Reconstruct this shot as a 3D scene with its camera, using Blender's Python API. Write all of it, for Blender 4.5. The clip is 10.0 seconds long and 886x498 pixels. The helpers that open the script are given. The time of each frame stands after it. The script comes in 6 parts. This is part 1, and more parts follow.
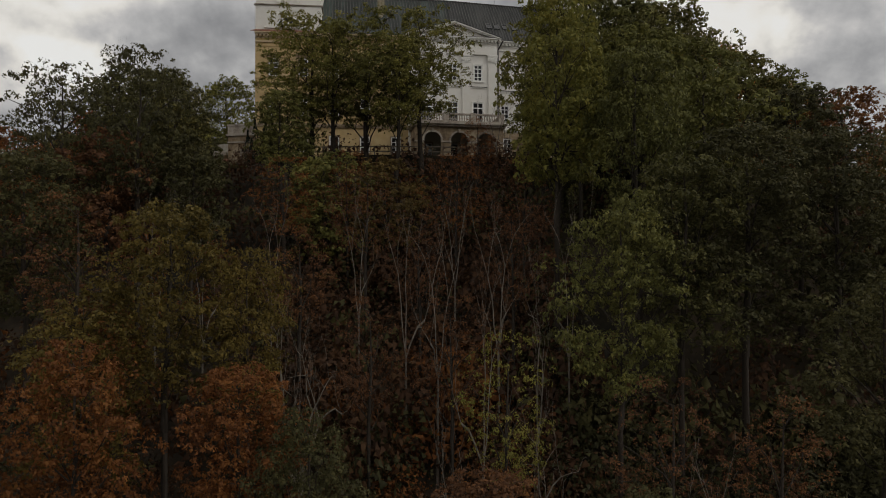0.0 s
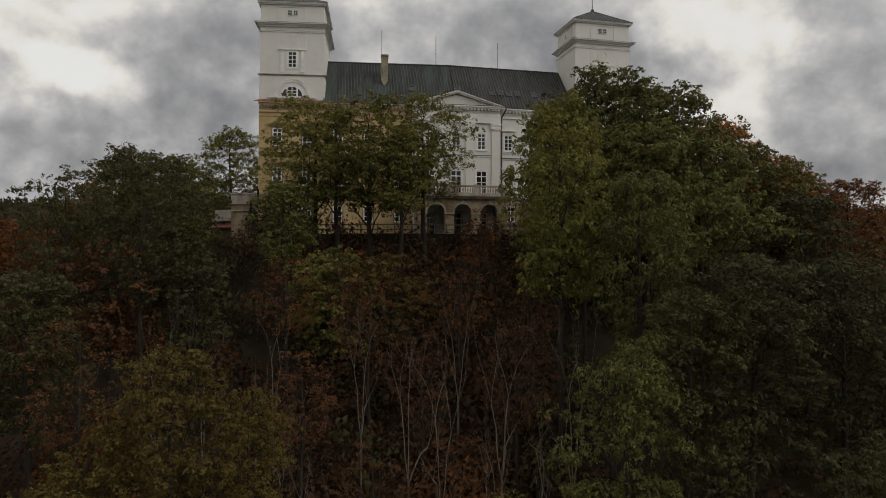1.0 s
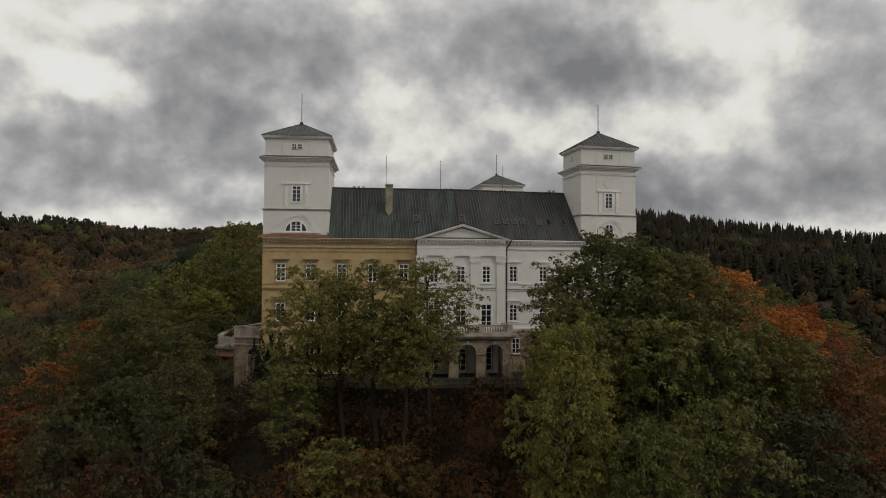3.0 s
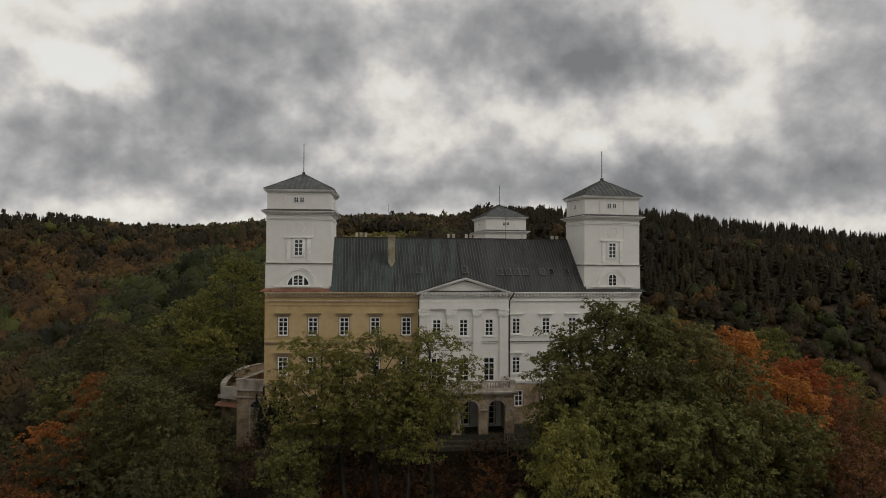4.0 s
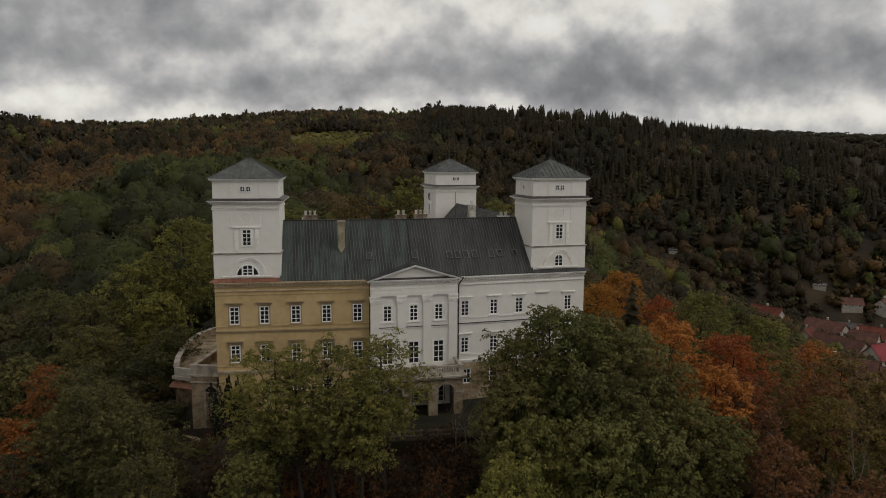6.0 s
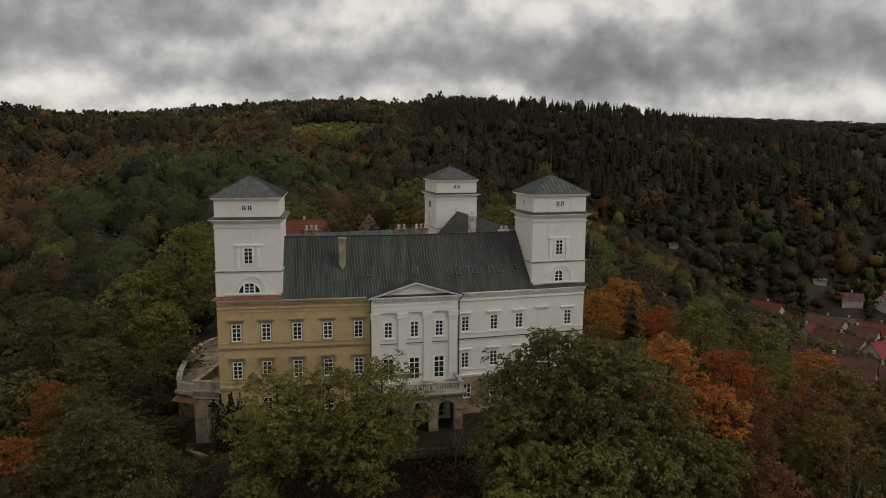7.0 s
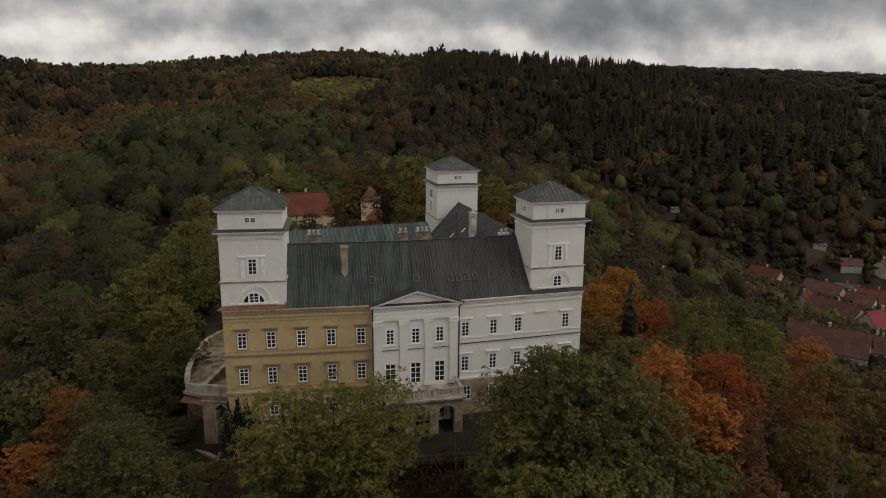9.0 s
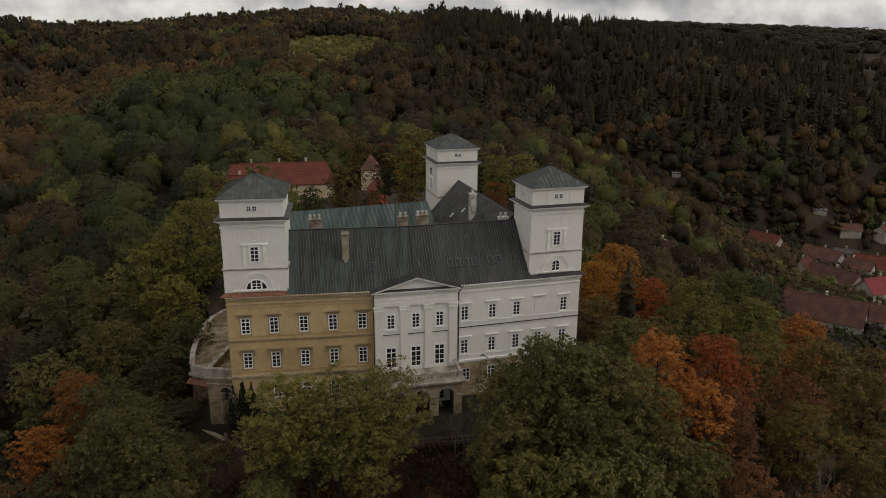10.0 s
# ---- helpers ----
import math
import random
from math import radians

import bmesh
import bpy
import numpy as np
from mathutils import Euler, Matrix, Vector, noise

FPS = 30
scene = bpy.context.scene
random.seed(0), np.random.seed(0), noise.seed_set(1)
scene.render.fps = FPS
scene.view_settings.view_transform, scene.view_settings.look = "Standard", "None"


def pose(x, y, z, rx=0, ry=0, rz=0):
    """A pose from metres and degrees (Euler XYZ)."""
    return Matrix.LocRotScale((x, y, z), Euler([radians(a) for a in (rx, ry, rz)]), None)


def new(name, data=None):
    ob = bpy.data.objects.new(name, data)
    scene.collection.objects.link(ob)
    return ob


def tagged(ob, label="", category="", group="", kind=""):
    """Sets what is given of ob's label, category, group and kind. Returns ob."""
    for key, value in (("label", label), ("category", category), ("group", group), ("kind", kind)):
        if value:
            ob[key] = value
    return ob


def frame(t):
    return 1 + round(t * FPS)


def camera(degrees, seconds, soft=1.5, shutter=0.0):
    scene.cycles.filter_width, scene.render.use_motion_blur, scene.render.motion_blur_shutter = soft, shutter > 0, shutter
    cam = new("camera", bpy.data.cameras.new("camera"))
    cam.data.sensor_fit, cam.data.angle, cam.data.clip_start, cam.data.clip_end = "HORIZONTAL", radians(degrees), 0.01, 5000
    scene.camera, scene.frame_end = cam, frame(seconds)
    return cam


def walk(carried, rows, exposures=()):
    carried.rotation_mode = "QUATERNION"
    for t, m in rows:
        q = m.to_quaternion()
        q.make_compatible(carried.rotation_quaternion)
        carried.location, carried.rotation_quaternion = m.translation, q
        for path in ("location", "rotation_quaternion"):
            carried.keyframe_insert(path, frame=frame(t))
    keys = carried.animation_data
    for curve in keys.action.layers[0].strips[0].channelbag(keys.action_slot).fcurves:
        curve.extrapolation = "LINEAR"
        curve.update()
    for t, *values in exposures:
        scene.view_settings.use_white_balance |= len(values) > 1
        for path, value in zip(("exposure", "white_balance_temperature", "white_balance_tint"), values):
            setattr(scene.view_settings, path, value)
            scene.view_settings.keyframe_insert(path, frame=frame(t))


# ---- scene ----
# ---------------------------------------------------------------- camera
cam = camera(64.5, 10.0, 1.0)
METRES, EYE, TILT, LEAN, TURN = 55.0, -10.89, 1.1, 0.0, 0.0
ROWS = [
    (0.0, 0.0, 0.0, 0.0, 0.0, 0.0, -0.0),
    (0.5, 0.0002, 0.0015, 0.065, 0.15, 0.32, -0.03),
    (1.0, -0.0001, 0.0035, 0.1316, 0.26, 0.6, -0.11),
    (1.5, -0.0013, 0.0051, 0.1986, 0.29, 0.82, -0.23),
    (2.0, -0.0016, 0.0061, 0.2668, 0.37, 0.97, -0.27),
    (2.5, -0.0025, 0.0084, 0.3356, 0.46, 1.06, -0.26),
    (3.0, -0.003, 0.0109, 0.404, 0.55, 1.1, -0.28),
    (4.5, -0.0015, 0.0169, 0.5997, 0.87, -0.22, -0.29),
    (5.0, 0.0, 0.0183, 0.6609, -0.71, -1.92, -0.3),
    (5.5, -0.0009, 0.0156, 0.7045, -3.21, -6.58, -0.27),
    (7.0, 0.0006, 0.0184, 0.8033, -3.09, -9.43, -0.34),
    (7.5, 0.0007, 0.0188, 0.8355, -3.06, -10.28, -0.34),
    (8.0, 0.0011, 0.0197, 0.8681, -3.04, -11.15, -0.34),
    (8.5, 0.0014, 0.0204, 0.9008, -2.99, -12.17, -0.38),
    (9.0, 0.0019, 0.0207, 0.9338, -2.95, -13.48, -0.38),
    (9.5, 0.003, 0.0199, 0.9666, -2.91, -15.11, -0.38),
    (10.0, 0.0039, 0.0201, 0.9993, -2.89, -16.89, -0.35),
]
EXPOSURES = [(0.0, 0.0), (10.0, 0.0)]
walk(cam, [(t, pose(0, 0, EYE, TILT, LEAN, TURN) @ pose(METRES * x, METRES * y, METRES * z, 90 + pitch, roll, yaw))
           for t, x, y, z, yaw, pitch, roll in ROWS], EXPOSURES)

# ---------------------------------------------------------------- sky and sun
SUN_ELEVATION, SUN_TURN = 38.0, 115.0
world = bpy.data.worlds.new("overcast_sky")
scene.world = world
world.use_nodes = True
wn, wl = world.node_tree.nodes, world.node_tree.links
wn.clear()


def wnode(kind, **values):
    n = wn.new(kind)
    for k, v in values.items():
        n.inputs[k].default_value = v
    return n


sky = wn.new("ShaderNodeTexSky")
sky.sky_type, sky.sun_disc = "NISHITA", False
sky.sun_elevation, sky.sun_rotation = radians(SUN_ELEVATION), radians(SUN_TURN)
sky_scale = wn.new("ShaderNodeVectorMath")
sky_scale.operation = "SCALE"
sky_scale.inputs["Scale"].default_value = 0.10
wl.new(sky.outputs[0], sky_scale.inputs[0])

# a cloud sheet: the direction of view is cast on a flat layer overhead
geo = wn.new("ShaderNodeTexCoord")
sep = wn.new("ShaderNodeSeparateXYZ")
wl.new(geo.outputs["Generated"], sep.inputs[0])


def wmath(op, a, b=None, clamp=False):
    n = wn.new("ShaderNodeMath")
    n.operation, n.use_clamp = op, clamp
    for i, v in enumerate((a, b)):
        if v is None:
            continue
        if isinstance(v, (int, float)):
            n.inputs[i].default_value = v
        else:
            wl.new(v, n.inputs[i])
    return n.outputs[0]


def wramp(value, stops):
    r = wn.new("ShaderNodeValToRGB")
    e = r.color_ramp.elements
    e[0].position, e[0].color = stops[0][0], (*stops[0][1], 1)
    e[1].position, e[1].color = stops[-1][0], (*stops[-1][1], 1)
    for p, c in stops[1:-1]:
        e.new(p).color = (*c, 1)
    wl.new(value, r.inputs[0])
    return r.outputs[0]


def wnoise(scale, detail, rough, offset, flat=1.0, where=None):
    m = wn.new("ShaderNodeMapping")
    m.inputs["Location"].default_value = offset
    m.inputs["Scale"].default_value = (1, 1, flat)
    wl.new(where or geo.outputs["Generated"], m.inputs[0])
    n = wnode("ShaderNodeTexNoise", Scale=scale, Detail=detail, Roughness=rough)
    wl.new(m.outputs[0], n.inputs["Vector"])
    return n.outputs[0]


# the clouds lie on a flat layer, so that they draw together towards the horizon
lift = wmath("ADD", sep.outputs[2], 0.9)
plane = wn.new("ShaderNodeCombineXYZ")
wl.new(wmath("DIVIDE", sep.outputs[0], lift), plane.inputs[0])
wl.new(wmath("DIVIDE", sep.outputs[1], lift), plane.inputs[1])


# heaped clouds: cloud thickness, and the same a little higher up, so that tops catch the light
def heaps(scale, detail, rough, offset, flat, rise):
    here = wnoise(scale, detail, rough, offset, flat, plane.outputs[0])
    above = wnoise(scale, detail, rough, (offset[0], offset[1] - rise, offset[2]), flat, plane.outputs[0])
    return here, wmath("SUBTRACT", here, above)


# azimuth and height in degrees, ruffled so that no cloud has a plain outline
ruffle_a, ruffle_b = wnoise(5.0, 9, 0.5, (2, 5, 1), 1.0), wnoise(5.0, 9, 0.5, (7, 1, 4), 1.0)
thick_a, lit_a = heaps(8.0, 8, 0.52, (3.1, 1.7, 0.6), 1.0, 0.035)
thick_b, lit_b = heaps(16.0, 6, 0.5, (1.4, 0.2, 2.6), 1.0, 0.02)
azimuth = wmath("ADD", wmath("MULTIPLY", wmath("ARCTAN2", sep.outputs[0], sep.outputs[1]), 57.2958), wmath("MULTIPLY", wmath("SUBTRACT", ruffle_a, 0.5), 20.0))
height = wmath("ADD", wmath("MULTIPLY", wmath("ARCSINE", sep.outputs[2]), 57.2958), wmath("MULTIPLY", wmath("SUBTRACT", ruffle_b, 0.5), 12.0))
# cloud banks and breaks: azimuth, height, widths, brightness
BANKS = [(-16.8, 15.8, 10.0, 6.0, -0.29), (-15.5, 11.6, 8.5, 2.6, -0.18), (9.9, 19.0, 9.0, 4.4, -0.29), (13.0, 15.2, 5.5, 2.4, -0.22), (4.3, 15.0, 4.5, 2.4, -0.16), (-9.0, 24.2, 13.0, 2.6, -0.24), (29.5, 15.2, 6.0, 7.0, -0.22),
         (23.0, 6.4, 17.0, 2.6, -0.42), (-26.5, 7.4, 8.0, 2.6, -0.26), (-4.7, 6.4, 18.0, 2.0, -0.24), (1.7, 9.2, 8.0, 2.2, -0.14), (-28.6, 13.4, 4.6, 2.1, 0.44), (-31.5, 18.8, 7.0, 5.0, 0.16), (-3.3, 13.4, 4.6, 2.2, 0.22),
         (3.0, 12.0, 8.0, 2.2, 0.08), (20.5, 17.0, 4.4, 6.5, 0.24), (19.5, 10.6, 6.0, 1.9, 0.14), (11.2, 10.2, 4.5, 1.5, 0.10), (-5.0, 19.5, 5.0, 3.6, 0.06), (0.0, 3.9, 70.0, 1.3, 0.05), (31.0, 3.6, 7.0, 1.3, 0.14), (-22.0, 3.4, 12.0, 1.3, 0.06)]
total = None
for a, h, wa, wh, k in BANKS:
    da = wmath("DIVIDE", wmath("SUBTRACT", azimuth, a), wa)
    dh = wmath("DIVIDE", wmath("SUBTRACT", height, h), wh)
    q = wmath("ADD", wmath("MULTIPLY", da, da), wmath("MULTIPLY", dh, dh))
    g = wmath("MULTIPLY", wmath("EXPONENT", wmath("MULTIPLY", wmath("POWER", q, 1.7), -1.0)), k)
    total = g if total is None else wmath("ADD", total, g)
cloud = wmath("ADD", wmath("ADD", wmath("MULTIPLY", total, 1.05), 0.675), wmath("MULTIPLY", wmath("SUBTRACT", thick_a, 0.5), -0.34))
puff = wmath("MULTIPLY", wmath("ABSOLUTE", wmath("SUBTRACT", wnoise(8.0, 6, 0.55, (0.3, 2.2, 1.1), 1.5), 0.5)), 2.0)
cloud = wmath("ADD", cloud, wmath("MULTIPLY", wmath("SUBTRACT", puff, 0.2), 0.34))
cloud = wmath("ADD", cloud, wmath("ADD", wmath("MULTIPLY", lit_a, 1.3), wmath("MULTIPLY", lit_b, 0.7)))
cloud_colour = wramp(cloud, [(0.0, (0.192, 0.194, 0.200)), (0.16, (0.247, 0.249, 0.255)), (0.34, (0.322, 0.322, 0.326)), (0.47, (0.405, 0.402, 0.402)), (0.60, (0.50, 0.49, 0.482)), (0.76, (0.66, 0.64, 0.60)), (1.0, (0.86, 0.835, 0.78))])
cover = wramp(cloud, [(0.85, (1, 1, 1)), (1.0, (0.85, 0.85, 0.85))])
mix = wn.new("ShaderNodeMixRGB")
wl.new(cover, mix.inputs[0])
wl.new(sky_scale.outputs[0], mix.inputs[1])
wl.new(cloud_colour, mix.inputs[2])
background = wnode("ShaderNodeBackground", Strength=1.0)
wl.new(mix.outputs[0], background.inputs[0])
wl.new(background.outputs[0], wn.new("ShaderNodeOutputWorld").inputs[0])

sun = new("sun", bpy.data.lights.new("sun", "SUN"))
sun.data.energy, sun.data.angle, sun.data.color = 0.75, radians(30), (1.0, 0.95, 0.88)
sun.matrix_basis = pose(0, 0, 120) @ pose(0, 0, 0, 0, 0, -SUN_TURN + 0) @ pose(0, 0, 0, -(90 - SUN_ELEVATION), 0, 0)

# ---------------------------------------------------------------- materials
def material(name, base, dark=None, light=None, rough=0.8, metal=0.0, scale=0.4, fine=6.0, bump=0.15, stretch=(1, 1, 1),
             amount=0.6, random_hue=0.0, island=False, spec=0.3):
    """Base colour with stains at a large and a small scale, and a fine relief."""
    m = bpy.data.materials.new(name)
    m.use_nodes = True
    n, l = m.node_tree.nodes, m.node_tree.links
    p = n["Principled BSDF"]
    p.inputs["Roughness"].default_value, p.inputs["Metallic"].default_value = rough, metal
    p.inputs["Specular IOR Level"].default_value = spec
    dark = dark or tuple(c * 0.7 for c in base)
    light = light or tuple(min(0.9, c * 1.15) for c in base)
    co = n.new("ShaderNodeTexCoord")
    mp = n.new("ShaderNodeMapping")
    mp.inputs["Scale"].default_value = stretch
    l.new(co.outputs["Object"], mp.inputs[0])

    def nz(s, d):
        t = n.new("ShaderNodeTexNoise")
        t.inputs["Scale"].default_value, t.inputs["Detail"].default_value = s, d
        l.new(mp.outputs[0], t.inputs["Vector"])
        return t.outputs[0]

    a, b = nz(scale, 5), nz(fine, 6)
    ramp = n.new("ShaderNodeValToRGB")
    e = ramp.color_ramp.elements
    e[0].position, e[0].color = 0.34, (*dark, 1)
    e[1].position, e[1].color = 0.66, (*light, 1)
    e.new(0.5).color = (*base, 1)
    mx = n.new("ShaderNodeMath")
    mx.operation = "MULTIPLY_ADD"
    mx.inputs[1].default_value, mx.inputs[2].default_value = amount, 0.5 * (1 - amount)
    l.new(a, mx.inputs[0])
    ad = n.new("ShaderNodeMath")
    ad.operation = "MULTIPLY_ADD"
    ad.inputs[1].default_value = 0.5
    l.new(b, ad.inputs[0])
    sb = n.new("ShaderNodeMath")
    sb.operation = "SUBTRACT"
    sb.inputs[1].default_value = 0.25
    l.new(mx.outputs[0], sb.inputs[0])
    l.new(sb.outputs[0], ad.inputs[2])
    l.new(ad.outputs[0], ramp.inputs[0])
    out = ramp.outputs[0]
    if random_hue or island:
        src = n.new("ShaderNodeNewGeometry").outputs["Random Per Island"] if island else n.new("ShaderNodeObjectInfo").outputs["Random"]
        hs = n.new("ShaderNodeHueSaturation")
        mr = n.new("ShaderNodeMapRange")
        mr.inputs["To Min"].default_value, mr.inputs["To Max"].default_value = 1 - random_hue, 1 + random_hue
        l.new(src, mr.inputs[0])
        l.new(mr.outputs[0], hs.inputs["Value"])
        l.new(out, hs.inputs["Color"])
        out = hs.outputs[0]
    l.new(out, p.inputs["Base Color"])
    if bump:
        bp = n.new("ShaderNodeBump")
        bp.inputs["Strength"].default_value, bp.inputs["Distance"].default_value = bump, 0.03
        l.new(b, bp.inputs["Height"])
        l.new(bp.outputs[0], p.inputs["Normal"])
    return m


def foliage(name, colours, tree_shift=0.25, translucent=0.35, leaf_shift=0.36):
    """Leaves: a ramp over single leaf sprays, shifted from tree to tree."""
    colours = [(r * 1.05, g * 0.985, b) for r, g, b in colours]
    m = bpy.data.materials.new(name)
    m.use_nodes = True
    n, l = m.node_tree.nodes, m.node_tree.links
    p = n["Principled BSDF"]
    p.inputs["Roughness"].default_value = 0.65
    p.inputs["Specular IOR Level"].default_value = 0.2
    g = n.new("ShaderNodeNewGeometry")
    ob = n.new("ShaderNodeObjectInfo")
    tc = n.new("ShaderNodeTexCoord")
    nz = n.new("ShaderNodeTexNoise")
    nz.inputs["Scale"].default_value, nz.inputs["Detail"].default_value = 0.45, 3
    l.new(tc.outputs["Object"], nz.inputs["Vector"])

    def mth(op, a, b):
        k = n.new("ShaderNodeMath")
        k.operation = op
        for i, v in enumerate((a, b)):
            if isinstance(v, (int, float)):
                k.inputs[i].default_value = v
            else:
                l.new(v, k.inputs[i])
        return k.outputs[0]

    v = mth("ADD", mth("MULTIPLY", g.outputs["Random Per Island"], leaf_shift), mth("MULTIPLY", nz.outputs[0], 0.9))
    v = mth("ADD", v, mth("MULTIPLY", ob.outputs["Random"], tree_shift))
    v = mth("SUBTRACT", v, leaf_shift / 2 - 0.05 + tree_shift / 2)
    ramp = n.new("ShaderNodeValToRGB")
    e = ramp.color_ramp.elements
    e[0].position, e[0].color = 0.15, (*colours[0], 1)
    e[1].position, e[1].color = 0.85, (*colours[-1], 1)
    for i, c in enumerate(colours[1:-1]):
        e.new(0.15 + 0.7 * (i + 1) / (len(colours) - 1)).color = (*c, 1)
    l.new(v, ramp.inputs[0])
    l.new(ramp.outputs[0], p.inputs["Base Color"])
    tr = n.new("ShaderNodeBsdfTranslucent")
    l.new(ramp.outputs[0], tr.inputs[0])
    mix_sh = n.new("ShaderNodeMixShader")
    mix_sh.inputs[0].default_value = translucent
    l.new(p.outputs[0], mix_sh.inputs[1])
    l.new(tr.outputs[0], mix_sh.inputs[2])
    l.new(mix_sh.outputs[0], n["Material Output"].inputs[0])
    return m


def far_foliage(name, colours, scale=0.03):
    """Far woods: tree by tree from the island, and in drifts over the hill."""
    m = foliage(name, colours, 0.55, 0.12, 0.20)
    n, l = m.node_tree.nodes, m.node_tree.links
    at = n.new("ShaderNodeAttribute")
    at.attribute_name = "tint"
    info = next(k for k in n if k.type == "OBJECT_INFO")
    for link in list(info.outputs["Random"].links):
        l.new(at.outputs["Fac"], link.to_socket)
    for k in m.node_tree.nodes:
        if k.type == "TEX_NOISE":
            k.inputs["Scale"].default_value = scale
            k.inputs["Detail"].default_value = 6
    return m


M_WHITE = material("white_plaster", (0.695, 0.675, 0.63), (0.645, 0.62, 0.57), (0.73, 0.715, 0.68), 0.85, scale=0.10, fine=1.2, bump=0.05, amount=0.8)
M_TRIM = material("white_trim", (0.76, 0.75, 0.71), (0.60, 0.58, 0.53), rough=0.8, scale=0.4, fine=5, bump=0.05)
M_YELLOW = material("yellow_plaster", (0.455, 0.33, 0.162), (0.375, 0.27, 0.14), (0.50, 0.38, 0.205), 0.9, scale=0.22, fine=1.6, bump=0.12, amount=0.8)
M_OLD = material("weathered_plaster", (0.30, 0.225, 0.145), (0.16, 0.115, 0.075), (0.42, 0.345, 0.245), 0.95, scale=0.5, fine=3.0, bump=0.3, amount=1.0)
M_STONE = material("grey_stone", (0.36, 0.31, 0.26), (0.20, 0.17, 0.14), (0.46, 0.42, 0.36), 0.9, scale=0.7, fine=8, bump=0.4, amount=1.0)
M_SURROUND = material("brown_window_surround", (0.30, 0.225, 0.135), (0.22, 0.165, 0.10), rough=0.9, scale=0.7, fine=6)
M_PAINT = material("white_window_paint", (0.80, 0.80, 0.78), rough=0.5, scale=1.0, fine=10, bump=0.02)
M_ROOF = material("dark_sheet_roof", (0.034, 0.0345, 0.0345), (0.022, 0.022, 0.0225), (0.060, 0.060, 0.058), 0.75, 0.0, 0.35, 1.6, 0.12, (1.6, 0.16, 0.16), 1.0, spec=0.4)
M_GREEN = material("patinated_sheet_roof", (0.050, 0.072, 0.067), (0.030, 0.042, 0.040), (0.085, 0.115, 0.105), 0.6, 0.0, 0.35, 1.6, 0.12, (1.6, 0.2, 0.2), 1.0, spec=0.4)
M_SEAM = material("worn_sheet_seams", (0.095, 0.095, 0.09), (0.035, 0.036, 0.035), (0.12, 0.12, 0.11), 0.7, 0.0, 0.5, 3.0, 0.05)
M_SEAM_GREEN = material("patinated_seams", (0.065, 0.09, 0.085), (0.04, 0.055, 0.052), rough=0.65, scale=0.6, fine=4)
M_ROOF_GREY = material("grey_ribbed_roof", (0.088, 0.086, 0.081), (0.058, 0.057, 0.054), (0.135, 0.132, 0.124), 0.75, 0.0, 0.5, 2.0, 0.1)
M_RENDER = material("pale_render", (0.27, 0.235, 0.16), (0.17, 0.145, 0.095), (0.35, 0.31, 0.23), 0.95, scale=0.6, fine=4, bump=0.25, amount=0.9)
M_WORN = material("worn_white_render", (0.50, 0.47, 0.41), (0.25, 0.22, 0.18), (0.60, 0.57, 0.52), 0.9, scale=1.0, fine=5, bump=0.25, amount=1.0)
M_SKYLIGHT = material("weathered_zinc", (0.115, 0.115, 0.112), (0.07, 0.07, 0.068), (0.17, 0.17, 0.165), 0.6, 0.2, 0.8, 5.0, 0.08)
M_CAP = material("tower_sheet_roof", (0.070, 0.074, 0.070), (0.050, 0.052, 0.049), (0.098, 0.108, 0.10), 0.62, 0.0, 0.9, 3.0, 0.12, (1.6, 1.6, 0.25), 1.0, spec=0.4)
M_RUST = material("rusty_sheet", (0.20, 0.085, 0.05), (0.11, 0.05, 0.035), (0.27, 0.14, 0.085), 0.6, 0.0, 0.5, 3.0, 0.1)
M_METAL = material("dark_metal", (0.05, 0.045, 0.042), rough=0.5, metal=0.3, scale=1, fine=8, bump=0.05)
M_BRICK = material("chimney_brick", (0.25, 0.19, 0.145), (0.14, 0.105, 0.08), (0.36, 0.31, 0.25), 0.95, scale=1.2, fine=9, bump=0.4, amount=1.0)
M_TILE = material("red_tile_roof", (0.135, 0.04, 0.026), (0.09, 0.03, 0.022), (0.17, 0.06, 0.038), 0.85, scale=0.3, fine=4, bump=0.3, random_hue=0.2)
M_TILE_DARK = material("brown_tile_roof", (0.12, 0.055, 0.042), (0.07, 0.04, 0.033), (0.18, 0.09, 0.065), 0.85, scale=0.3, fine=4, bump=0.3, random_hue=0.25)
M_HOUSE = material("village_plaster", (0.42, 0.385, 0.33), (0.30, 0.27, 0.22), (0.50, 0.465, 0.40), 0.9, scale=0.3, fine=3, random_hue=0.2)
M_CREAM = material("cream_plaster", (0.52, 0.41, 0.27), (0.38, 0.29, 0.18), (0.60, 0.50, 0.35), 0.9, scale=0.3, fine=3)
M_RED = material("red_plaster", (0.34, 0.10, 0.06), rough=0.9, scale=0.5, fine=4)
M_BARK = material("dark_bark", (0.036, 0.028, 0.021), (0.02, 0.016, 0.012), (0.06, 0.05, 0.04), 0.95, scale=1.5, fine=8, bump=0.5, stretch=(1, 1, 0.25))
M_PALE = material("pale_bark", (0.17, 0.145, 0.118), (0.09, 0.076, 0.06), (0.24, 0.205, 0.17), 0.9, scale=1.5, fine=8, bump=0.3, stretch=(1, 1, 0.25))
M_WOOD = material("grey_timber", (0.17, 0.14, 0.11), rough=0.9, scale=1, fine=8)
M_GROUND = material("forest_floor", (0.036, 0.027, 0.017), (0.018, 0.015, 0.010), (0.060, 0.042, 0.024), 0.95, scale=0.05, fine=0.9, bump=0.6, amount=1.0)
